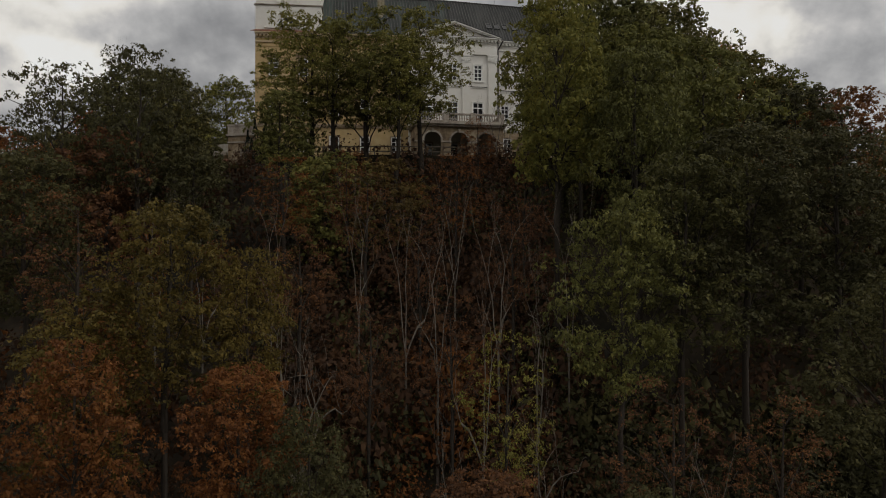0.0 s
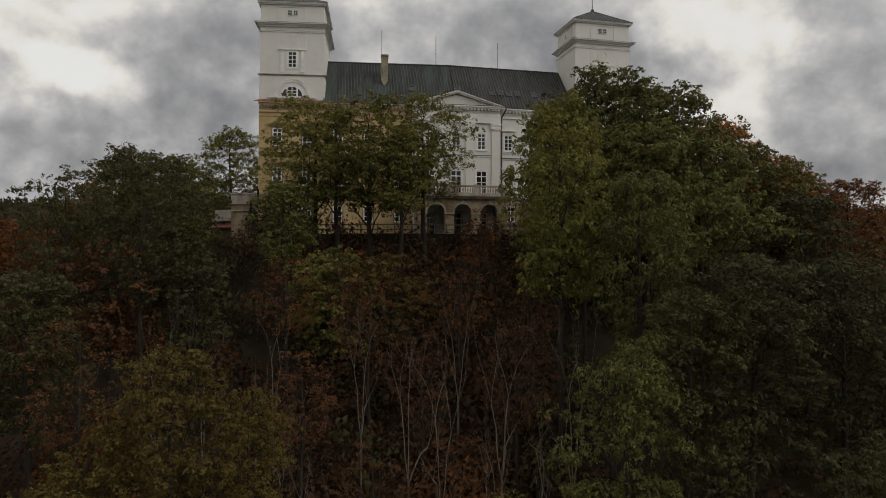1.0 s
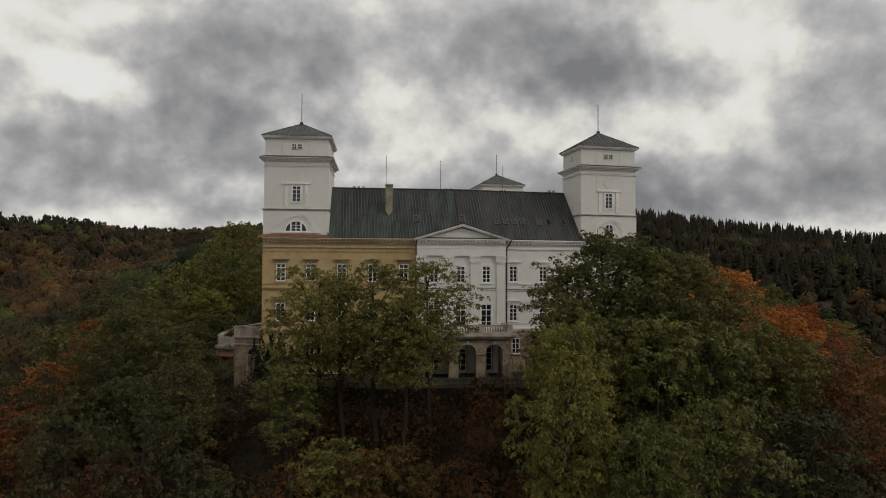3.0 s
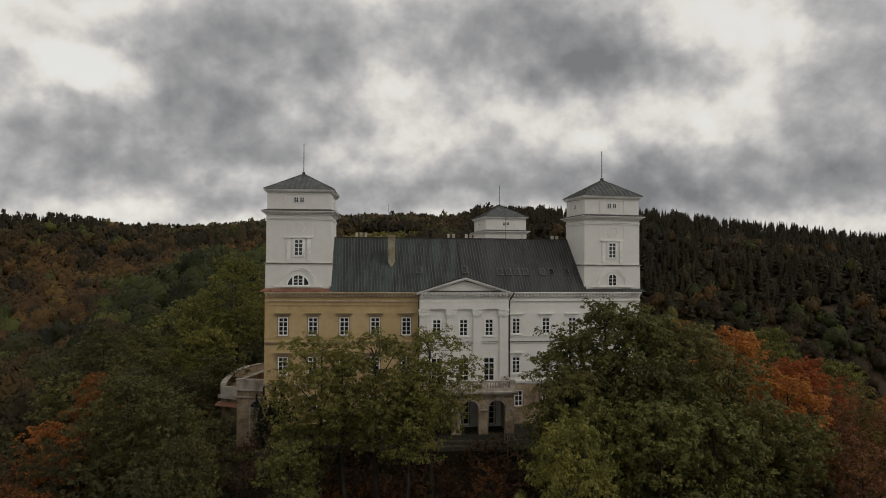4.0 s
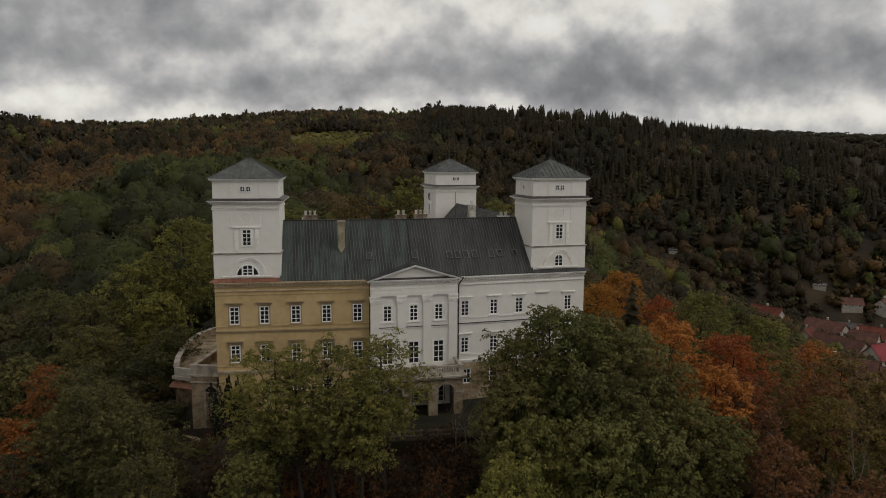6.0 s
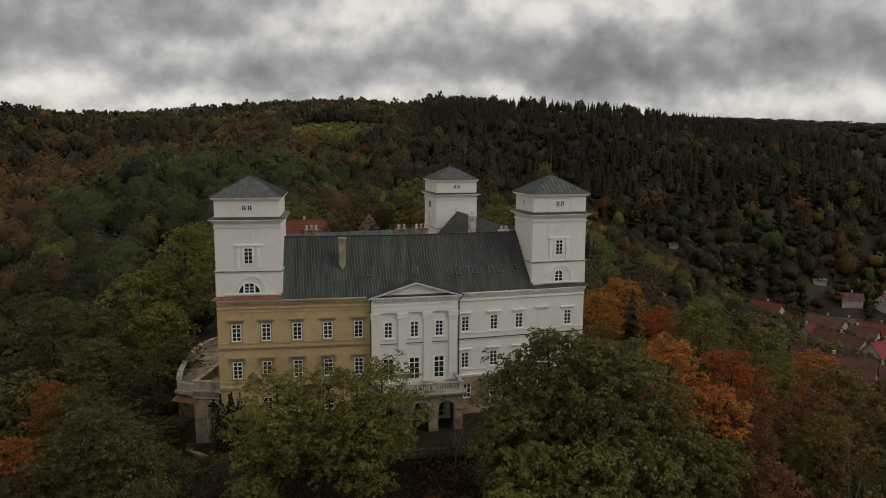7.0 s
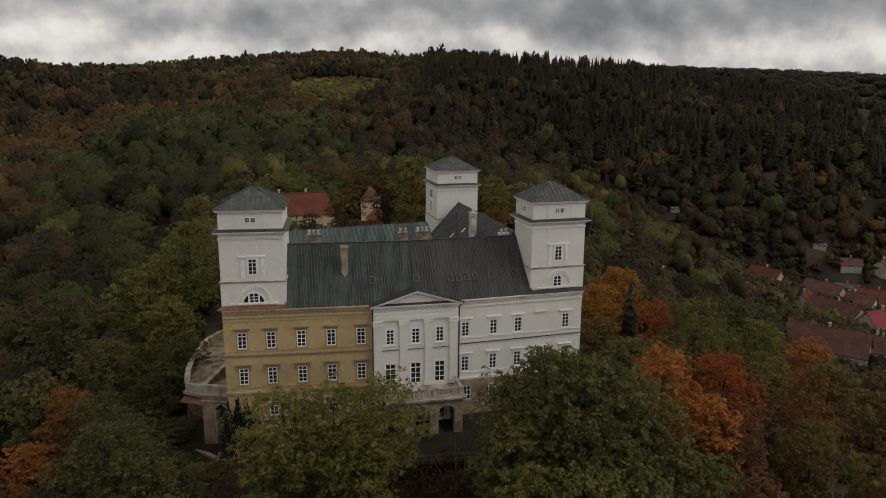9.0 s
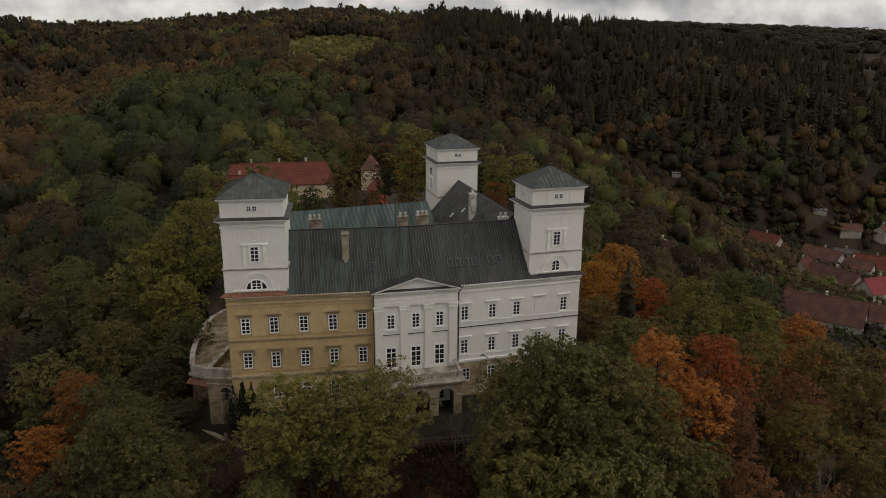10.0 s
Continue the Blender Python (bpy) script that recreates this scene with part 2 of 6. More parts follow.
M_MEADOW = material("autumn_meadow", (0.125, 0.105, 0.03), (0.08, 0.07, 0.022), (0.16, 0.135, 0.04), 0.95, scale=0.012, fine=0.12, bump=0.4, amount=1.0)
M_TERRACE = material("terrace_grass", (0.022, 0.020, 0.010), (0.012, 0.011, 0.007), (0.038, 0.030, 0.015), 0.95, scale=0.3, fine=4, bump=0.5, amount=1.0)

M_OLD_FLOOR = material("leafy_plaster_floor", (0.22, 0.17, 0.105), (0.10, 0.075, 0.045), (0.34, 0.27, 0.18), 0.95, scale=0.7, fine=4.0, bump=0.4, amount=1.0)

M_GLASS = bpy.data.materials.new("window_glass")
M_GLASS.use_nodes = True
_g = M_GLASS.node_tree.nodes["Principled BSDF"]
_g.inputs["Base Color"].default_value = (0.018, 0.018, 0.02, 1)
_g.inputs["Roughness"].default_value = 0.06
_g.inputs["IOR"].default_value = 1.5

F_GREEN = foliage("green_leaves", [(0.052, 0.056, 0.019), (0.098, 0.106, 0.032), (0.155, 0.160, 0.045), (0.225, 0.210, 0.055)])
F_DEEP = foliage("deep_green_leaves", [(0.042, 0.044, 0.016), (0.078, 0.080, 0.027), (0.125, 0.122, 0.038), (0.18, 0.16, 0.046)])
F_DARK = foliage("dark_green_leaves", [(0.034, 0.035, 0.015), (0.064, 0.064, 0.026), (0.107, 0.102, 0.036)])
F_YELLOW = foliage("yellow_green_leaves", [(0.066, 0.072, 0.020), (0.132, 0.138, 0.034), (0.200, 0.197, 0.045), (0.272, 0.250, 0.055)])
F_OLIVE = foliage("light_green_leaves", [(0.06, 0.066, 0.018), (0.125, 0.128, 0.034), (0.195, 0.19, 0.046), (0.26, 0.235, 0.055)])
F_ORANGE = foliage("orange_leaves", [(0.140, 0.058, 0.020), (0.265, 0.105, 0.028), (0.385, 0.160, 0.036), (0.47, 0.22, 0.05)])
F_GOLD = foliage("golden_leaves", [(0.165, 0.080, 0.020), (0.305, 0.146, 0.028), (0.43, 0.215, 0.036), (0.52, 0.285, 0.05)])
F_BROWNGREEN = foliage("brownish_green_leaves", [(0.06, 0.047, 0.018), (0.11, 0.082, 0.028), (0.16, 0.12, 0.036), (0.21, 0.15, 0.045)])
F_OCHRE = foliage("ochre_leaves", [(0.050, 0.043, 0.013), (0.099, 0.081, 0.021), (0.149, 0.116, 0.026), (0.189, 0.138, 0.031)])
F_SCRUB = foliage("scrub_leaves", [(0.028, 0.017, 0.011), (0.056, 0.032, 0.018), (0.093, 0.050, 0.024), (0.124, 0.075, 0.033)])
F_RUST = foliage("rust_leaves", [(0.075, 0.033, 0.014), (0.138, 0.057, 0.019), (0.207, 0.088, 0.024), (0.253, 0.121, 0.031)])
F_RED = foliage("red_leaves", [(0.155, 0.050, 0.020), (0.291, 0.086, 0.024), (0.437, 0.133, 0.032)])
F_BROWN = foliage("brown_leaves", [(0.059, 0.033, 0.018), (0.112, 0.058, 0.028), (0.182, 0.087, 0.034), (0.225, 0.121, 0.041)])
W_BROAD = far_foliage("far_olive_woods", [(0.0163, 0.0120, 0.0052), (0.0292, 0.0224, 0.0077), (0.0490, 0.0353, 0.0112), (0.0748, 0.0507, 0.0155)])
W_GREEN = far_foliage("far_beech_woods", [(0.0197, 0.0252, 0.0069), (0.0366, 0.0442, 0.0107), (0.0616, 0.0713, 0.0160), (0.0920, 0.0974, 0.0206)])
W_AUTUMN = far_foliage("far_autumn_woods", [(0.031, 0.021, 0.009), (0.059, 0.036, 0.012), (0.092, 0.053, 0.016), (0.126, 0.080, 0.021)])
# brown leaves, with the right hill's cloud shadow darkened into the colour
W_MIXED_SHADED = far_foliage("far_shaded_mixed_woods", [(0.0161, 0.0125, 0.0064), (0.0278, 0.0206, 0.0080), (0.0448, 0.0314, 0.0112), (0.0690, 0.0457, 0.0144)])
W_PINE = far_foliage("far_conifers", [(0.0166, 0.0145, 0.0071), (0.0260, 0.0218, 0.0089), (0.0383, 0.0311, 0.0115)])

# ---------------------------------------------------------------- mesh helpers
WORLD = {}


def thing(name, x, y, z, label, category, group="", kind="", turn=0):
    ob = new(name)
    ob.empty_display_size = 0.5
    ob.matrix_basis = WORLD[ob] = pose(x, y, z, 0, 0, turn)
    return tagged(ob, label, category, group, kind)


def mesh_of(bm, mat, smooth=False):
    me = bpy.data.meshes.new("mesh")
    if smooth:
        for f in bm.faces:
            f.smooth = True
    bm.to_mesh(me)
    bm.free()
    for k in (mat if isinstance(mat, (list, tuple)) else [mat]):
        me.materials.append(k)
    return me


def part(name, bm, mat, parent, label="", m=None, smooth=False):
    """One mesh object under a thing or a part; m is its pose in the world."""
    me = bm if isinstance(bm, bpy.types.Mesh) else mesh_of(bm, mat, smooth)
    ob = new(name, me)
    m = WORLD[parent] if m is None else m
    ob.parent = parent
    ob.matrix_basis = WORLD[parent].inverted() @ m
    WORLD[ob] = m.copy()
    return tagged(ob, label)


def setting(name, bm, mat, label, category, kind="structure", m=None, smooth=False):
    me = bm if isinstance(bm, bpy.types.Mesh) else mesh_of(bm, mat, smooth)
    ob = new(name, me)
    ob.matrix_basis = m or Matrix()
    WORLD[ob] = ob.matrix_basis.copy()
    return tagged(ob, label, category, "", kind)


def raw_mesh(verts, faces, mat, tint=None):
    """A mesh from computed arrays: all quads or all triangles."""
    verts, faces = np.asarray(verts, np.float32), np.asarray(faces, np.int32)
    me = bpy.data.meshes.new("mesh")
    n, k = faces.shape
    me.vertices.add(len(verts))
    me.vertices.foreach_set("co", verts.ravel())
    me.loops.add(n * k)
    me.loops.foreach_set("vertex_index", faces.ravel())
    me.polygons.add(n)
    me.polygons.foreach_set("loop_start", np.arange(0, n * k, k, dtype=np.int32))
    if tint is not None:
        me.attributes.new("tint", "FLOAT", "POINT").data.foreach_set("value", np.asarray(tint, np.float32))
    me.update(calc_edges=True)
    me.materials.append(mat)
    return me


def quad(bm, a, b, c, d):
    return bm.faces.new([bm.verts.new(p) for p in (a, b, c, d)])


def box(bm, x0, x1, y0, y1, z0, z1):
    v = [bm.verts.new((x, y, z)) for z in (z0, z1) for y in (y0, y1) for x in (x0, x1)]
    for f in ((0, 2, 3, 1), (4, 5, 7, 6), (0, 1, 5, 4), (2, 6, 7, 3), (0, 4, 6, 2), (1, 3, 7, 5)):
        bm.faces.new([v[i] for i in f])
    return bm


def prism(bm, outline, y0, y1):
    """A flat outline in x and z, pulled from y0 to y1."""
    a = [bm.verts.new((x, y0, z)) for x, z in outline]
    b = [bm.verts.new((x, y1, z)) for x, z in outline]
    n = len(a)
    bm.faces.new(a)
    bm.faces.new(b[::-1])
    for i in range(n):
        bm.faces.new((a[i], b[i], b[(i + 1) % n], a[(i + 1) % n]))
    return bm


def slab(bm, corners, thick):
    """A sheet over four or three corners, with thickness downwards."""
    a = [bm.verts.new(c) for c in corners]
    b = [bm.verts.new((c[0], c[1], c[2] - thick)) for c in corners]
    n = len(a)
    bm.faces.new(a)
    bm.faces.new(b[::-1])
    for i in range(n):
        bm.faces.new((a[i], b[i], b[(i + 1) % n], a[(i + 1) % n]))
    return bm


def hat(bm, corners, z, tip, thick=0.06):
    """A pyramid roof with a thin rim."""
    a = [bm.verts.new((x, y, z)) for x, y in corners]
    b = [bm.verts.new((x, y, z - thick)) for x, y in corners]
    t = bm.verts.new(tip)
    n = len(a)
    for i in range(n):
        j = (i + 1) % n
        bm.faces.new((a[i], a[j], t))
        bm.faces.new((b[i], b[j], a[j], a[i]))
    bm.faces.new(b[::-1])
    return bm


def bar(bm, p, q, w, h):
    """A square bar from p to q."""
    p, q = Vector(p), Vector(q)
    d = (q - p).normalized()
    s = d.cross(Vector((0, 0, 1)))
    s = (s.normalized() if s.length > 1e-4 else Vector((1, 0, 0))) * w / 2
    u = s.cross(d).normalized() * h / 2
    r = [[bm.verts.new(e + i * s + j * u) for i, j in ((-1, -1), (1, -1), (1, 1), (-1, 1))] for e in (p, q)]
    for i in range(4):
        bm.faces.new((r[0][i], r[0][(i + 1) % 4], r[1][(i + 1) % 4], r[1][i]))
    bm.faces.new(r[0][::-1])
    bm.faces.new(r[1])
    return bm


def ring(bm, cx, cz, r0, r1, y0, y1, a0=0.0, a1=360.0, n=24):
    """A flat ring (or part of one) standing in x and z."""
    full = a1 - a0 >= 359.9
    pts = [radians(a0 + (a1 - a0) * i / n) for i in range(n + (0 if full else 1))]
    rows = [[bm.verts.new((cx + r * math.cos(a), y, cz + r * math.sin(a))) for r, y in ((r0, y0), (r1, y0), (r1, y1), (r0, y1))] for a in pts]
    k = len(rows)
    for i in range(k if full else k - 1):
        a, b = rows[i], rows[(i + 1) % k]
        for j in range(4):
            bm.faces.new((a[j], a[(j + 1) % 4], b[(j + 1) % 4], b[j]))
    if not full:
        bm.faces.new(rows[0])
        bm.faces.new(rows[-1][::-1])
    return bm


def wall_sheet(bm, u0, u1, z0, z1, thick, holes):
    """A wall with its front at y = 0, with square openings right through it."""
    us = sorted({u0, u1, *[h[0] for h in holes], *[h[1] for h in holes]})
    zs = sorted({z0, z1, *[h[2] for h in holes], *[h[3] for h in holes]})
    solid = {}
    for i in range(len(us) - 1):
        for j in range(len(zs) - 1):
            cu, cz = (us[i] + us[i + 1]) / 2, (zs[j] + zs[j + 1]) / 2
            solid[i, j] = not any(h[0] < cu < h[1] and h[2] < cz < h[3] for h in holes)
    made = {}

    def v(i, j, back):
        key = (i, j, back)
        if key not in made:
            made[key] = bm.verts.new((us[i], thick if back else 0, zs[j]))
        return made[key]

    for (i, j), s in solid.items():
        if not s:
            continue
        bm.faces.new((v(i, j, 0), v(i + 1, j, 0), v(i + 1, j + 1, 0), v(i, j + 1, 0)))
        bm.faces.new((v(i, j + 1, 1), v(i + 1, j + 1, 1), v(i + 1, j, 1), v(i, j, 1)))
        for di, dj, a, b in ((-1, 0, (i, j), (i, j + 1)), (1, 0, (i + 1, j + 1), (i + 1, j)), (0, -1, (i + 1, j), (i, j)), (0, 1, (i, j + 1), (i + 1, j + 1))):
            if not solid.get((i + di, j + dj), False):
                bm.faces.new((v(*a, 0), v(*b, 0), v(*b, 1), v(*a, 1)))
    return bm


# ---------------------------------------------------------------- ground
CENTRE = (0.0, 80.0)
# the first crest seen from the castle, by azimuth: height and distance
SKY_AZ = [-180, -120, -60, -40, -33, -28, -25, -22, -18, -9, -3, 0, 2, 3.7, 6.3, 10, 13.5, 16.5, 19.6, 23.5, 27.5, 31.2, 33, 36, 60, 120, 180]
SKY_Z = [60, 64, 62, 58, 56, 54, 45, 44, 49, 60, 63, 62, 85, 83, 78, 71, 65, 65, 60, 54, 45, 37, 32, 27, 40, 55, 60]
CREST_AZ, CREST_R = [-180, 0, 2, 3.7, 6.3, 10, 13.5, 20, 24, 27.5, 31, 36, 60, 180], [862, 862, 885, 845, 790, 700, 660, 700, 700, 665, 632, 600, 700, 862]
# the long ridge that rises on behind it in the west
RIDGE_AZ = [-42, -34, -28, -25, -22, -17.5, -13.9, -10.6, -6.8, -3.4, -0.6, 1.2]
RIDGE_Z = [62, 66, 73, 67, 68, 77, 87, 93, 102, 104, 84, 76]
RIDGE_R = [870, 930, 1045, 1135, 1187, 1220, 1220, 1240, 1304, 1299, 1060, 880]
FLOOR_AZ, FLOOR_Z = [-180, -70, -42, -35, -30, -25, -20, -10, 0, 8, 14, 20, 27, 32, 45, 180], [-50, -45, -30, -22, -15, -9, -2, 2, 4, -3, -10, -24, -44, -54, -56, -50]


def ease(a, b, x):
    t = np.clip((x - a) / (b - a), 0, 1)
    return t * t * (3 - 2 * t)


def ground_z(x, y):
    """The height of the ground: the castle's spur, the valley round it, and the wooded hills."""
    x, y = np.asarray(x, float), np.asarray(y, float)
    dx = np.maximum(np.maximum(-25 - x, x - 28), 0)
    dy = np.maximum(np.maximum(74 - y, y - 240), 0)
    d = np.hypot(dx, dy)
    r, az = np.hypot(x, y), np.degrees(np.arctan2(x, y))
    floor = np.interp(az, FLOOR_AZ, FLOOR_Z)
    front = -np.where(d < 34, 0.72 * d, 24.5 + 26 * (1 - np.exp(-(d - 34) * 0.72 / 26)))
    near = floor + (np.minimum(floor, -11) - floor) * (1 - ease(35, 100, d)) * ease(0, 30, 240 - y)
    flank = near * (1 - np.exp(-0.72 * d / (np.abs(near) + 3)))
    behind = ease(66, 84, y)
    spur = front * (1 - behind) + flank * behind
    spur = spur - 4.2 * np.exp(-((x + 25.0) / 5.0) ** 4 - ((y - 78.5) / 4.6) ** 4)
    top, crest = np.interp(az, SKY_AZ, SKY_Z), np.interp(az, CREST_AZ, CREST_R)
    start = np.interp(az, [-180, -60, -30, -25, -20, -10, 0, 10, 17, 24, 30, 60, 180], [420, 400, 420, 400, 300, 310, 330, 400, 380, 362, 375, 390, 420])
    steep = np.interp(az, [-60, -25, -20, -10, 0, 8, 17, 28, 35, 60], [1.5, 1.9, 1.3, 1.0, 0.8, 1.2, 0.8, 0.6, 0.8, 1.0])
    rise = np.clip((r - start) / (crest - start), 0, 1) ** steep
    hill = (top - floor) * rise * behind
    folds = 9 * np.sin(x * 0.013 + 1.0) * np.sin(y * 0.011 + 0.4) + 5 * np.sin(x * 0.031 + y * 0.017)
    z = spur + hill + 0.6 * folds * ease(200, 420, r) * (1 - ease(-160, 0, r - crest)) * behind
    west = (az > -42) & (az < 1.2)
    last = np.where(west, np.interp(az, RIDGE_AZ, RIDGE_R), crest)
    z = z + np.where(west, np.interp(az, RIDGE_AZ, RIDGE_Z) - top, 0) * np.clip((r - crest) / np.maximum(last - crest, 1), 0, 1)
    z = z - 75 * ease(18, 700, r - last) + (40 + 100 * ease(8, 16, az)) * ease(1560, 2660, r)
    return z


def build_ground():
    radii = [0.0]
    while radii[-1] < 4300:
        radii.append(radii[-1] + max(2.2, radii[-1] * 0.035))
    n = 168
    ang = np.linspace(0, 2 * np.pi, n, endpoint=False)
    rr, aa = np.meshgrid(radii[1:], ang, indexing="ij")
    x, y = CENTRE[0] + rr * np.sin(aa), CENTRE[1] + rr * np.cos(aa)
    z = ground_z(x, y)
    verts = np.concatenate([[[*CENTRE, 0.0]], np.stack([x, y, z], -1).reshape(-1, 3)])
    idx = 1 + np.arange(len(radii[1:]) * n).reshape(-1, n)
    nxt = np.roll(idx, -1, 1)
    quads = np.stack([idx[:-1], idx[1:], nxt[1:], nxt[:-1]], -1).reshape(-1, 4)
    hub = np.stack([np.zeros(n, int), idx[0], nxt[0], nxt[0]], -1)
    me = bpy.data.meshes.new("mesh")
    faces = [tuple(map(int, q)) for q in quads] + [tuple(map(int, h[:3])) for h in hub]
    me.from_pydata([tuple(map(float, v)) for v in verts], [], faces)
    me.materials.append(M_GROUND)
    me.materials.append(M_MEADOW)
    for p in me.polygons:
        p.use_smooth = True
        if in_meadow(p.center.x, p.center.y):
            p.material_index = 1
    setting("ground", me, None, "wooded hills and valley floor with brown leaf litter", "ground")


def in_meadow(x, y):
    """The clearing with young growth on the far hillside."""
    lobe = noise.noise((x * 0.02, y * 0.02, 4.0))
    u, v = x + 65, y - 685 + 1.0 * (x + 65)
    return (u / 60) ** 2 + (v / 150) ** 2 < 1 + 0.6 * lobe


build_ground()

# ---------------------------------------------------------------- the chateau
castle = thing("chateau", 0, 90, 0, "white and ochre plastered chateau with corner towers and dark sheet roofs", "chateau")
PA, PB, PC, PD = Vector((-21.65, 80.5)), Vector((-4.0, 82.2)), Vector((6.5, 84.03)), Vector((23.1, 88.02))
MB, MC = Vector((-3.95, 81.4)), Vector((6.4, 83.2))  # ends of the projecting middle front
EAVE, RIDGE, HALF = 15.5, 22.15, 5.5
CACHE = {}


def frame_of(p, q, out=0.0):
    """The pose of a front: x along it, y into the house."""
    d = (q - p).normalized()
    return pose(p.x + d.y * out, p.y - d.x * out, 0, 0, 0, math.degrees(math.atan2(d.y, d.x)))


def length(p, q):
    return (q - p).length


def lights_of(w, h, rows, cols, deep=0.0, thick=0.12, bar_w=0.05):
    """A casement: outer frame, mullions and glazing bars."""
    bm = bmesh.new()
    for x0, x1, z0, z1 in ((-w / 2, -w / 2 + thick, 0, h), (w / 2 - thick, w / 2, 0, h), (-w / 2 + thick, w / 2 - thick, 0, thick), (-w / 2 + thick, w / 2 - thick, h - thick, h)):
        box(bm, x0, x1, deep - 0.05, deep + 0.07, z0, z1)
    for c in range(1, cols):
        x = -w / 2 + w * c / cols
        box(bm, x - bar_w * 0.9, x + bar_w * 0.9, deep - 0.035, deep + 0.06, thick, h - thick)
    for r in range(1, rows):
        z = h * r / rows
        k = 1.0 if (rows == 4 and r == 3) else 0.55
        for c in range(cols):
            a, b = -w / 2 + w * c / cols, -w / 2 + w * (c + 1) / cols
            box(bm, a + (thick if c == 0 else bar_w * 0.9), b - (thick if c == cols - 1 else bar_w * 0.9), deep - 0.03, deep + 0.05, z - bar_w * k, z + bar_w * k)
    return bm


def cached(key, build, mat):
    if key not in CACHE:
        CACHE[key] = mesh_of(build(), mat)
    return CACHE[key]


def window(m, u, z, w=1.12, h=2.1, rows=4, cols=2, hood="shelf", surround=None, sill=True, label="white casement window with glazing bars"):
    """A window in its opening, with glass, sill, hood and surround."""
    mm = m @ Matrix.Translation((u, 0, z))
    win = part("window", cached(("win", w, h, rows, cols), lambda: lights_of(w, h, rows, cols, 0.06), M_PAINT), None, castle, label, mm)
    part("pane", cached(("glass", w, h), lambda: box(bmesh.new(), -w / 2 + 0.05, w / 2 - 0.05, 0.075, 0.10, 0.05, h - 0.05), M_GLASS), None, win, "dark window glass", mm)
    mat = surround or M_TRIM

    def hood_mesh():
        bm = bmesh.new()
        top = h + 0.42
        box(bm, -w / 2 - 0.42, w / 2 + 0.42, -0.28, 0.0, top, top + 0.09)
        box(bm, -w / 2 - 0.36, w / 2 + 0.36, -0.20, 0.0, top - 0.09, top)
        box(bm, -w / 2 - 0.26, w / 2 + 0.26, -0.07, 0.0, top - 0.30, top - 0.09)
        if hood == "bracket":
            for s in (-1, 1):
                x = s * (w / 2 + 0.30)
                box(bm, x - 0.09, x + 0.09, -0.17, 0.0, top - 0.62, top - 0.09)
                box(bm, x - 0.07, x + 0.07, -0.11, 0.0, top - 0.80, top - 0.62)
        return bm

    def surround_mesh():
        bm = bmesh.new()
        for s in (-1, 1):
            a, b = sorted((s * w / 2, s * (w / 2 + 0.11)))
            box(bm, a, b, -0.05, 0.02, -0.02, h + 0.12)
        box(bm, -w / 2, w / 2, -0.05, 0.02, h, h + 0.12)
        return bm

    if hood:
        part("hood", cached(("hood", w, h, hood, mat.name), hood_mesh, mat), None, win, m=mm)
    part("surround", cached(("sur", w, h, mat.name), surround_mesh, mat), None, win, m=mm)
    if sill:
        part("sill", cached(("sill", w, mat.name), lambda: box(bmesh.new(), -w / 2 - 0.2, w / 2 + 0.2, -0.13, 0.1, -0.13, -0.02), mat), None, win, m=mm)
    return win


def opening(u, z, w, h):
    return (u - w / 2, u + w / 2, z, z + h)


def front(name, m, L, z0, z1, holes, mat, label):
    part(name, wall_sheet(bmesh.new(), 0, L, z0, z1, 0.6, holes), mat, castle, label, m)
    # a dark room behind the openings
    part("inner_wall", box(bmesh.new(), 0.1, L - 0.1, 2.6, 2.8, z0, z1), M_OLD, castle, "", m)


def band(m, L, z, h, out, mat, u0=0.0, name="string_course"):
    bm = bmesh.new()
    box(bm, u0, L, -out, -0.002, z, z + h * 0.55)
    box(bm, u0, L, -out * 1.5, -0.002, z + h * 0.55, z + h)
    part(name, bm, mat, castle, "", m)


def main_cornice(m, L, mat, step=0.42, u0=0.0):
    bm = bmesh.new()
    box(bm, u0, L, -0.16, -0.002, EAVE - 0.95, EAVE - 0.80)
    box(bm, u0, L, -0.12, -0.002, EAVE - 0.46, EAVE - 0.322)
    n = int((L - u0) / step)
    for i in range(n):
        x = u0 + (i + 0.5) * (L - u0) / n
        box(bm, x - 0.11, x + 0.11, -0.40, -0.002, EAVE - 0.32, EAVE - 0.10)
    box(bm, u0, L, -0.45, -0.002, EAVE - 0.10, EAVE + 0.04)
    box(bm, u0, L, -0.58, -0.002, EAVE + 0.04, EAVE + 0.16)
    part("cornice", bm, mat, castle, "moulded eaves cornice with dentils", m)


# --- west front, ochre
mL, LL = frame_of(PA, PB), length(PA, PB)
BAYS_L = (2.1, 5.48, 9.05, 12.6, 16.2)
holes = []
for u in BAYS_L:
    holes += [opening(u, 10.62, 1.12, 2.1), opening(u, 6.08, 1.12, 2.1)]
for u in BAYS_L[1:]:
    holes.append(opening(u, 1.9, 1.12, 1.9))
front("wall", mL, LL, 0, EAVE, holes, M_YELLOW, "stained ochre plaster wall")
for u in BAYS_L:
    window(mL, u, 10.62, surround=M_SURROUND, label="white casement window in ochre wall")
    window(mL, u, 6.08, 1.12, 2.1, hood="bracket", surround=M_SURROUND, label="white casement window in ochre wall")
for u in BAYS_L[1:]:
    window(mL, u, 1.9, 1.12, 1.9, 3, hood="", surround=M_OLD, label="weathered ground-floor casement window")
main_cornice(mL, LL, M_CREAM)
band(mL, LL, 9.66, 0.26, 0.12, M_SURROUND)
band(mL, LL, 10.3, 0.16, 0.06, M_YELLOW)
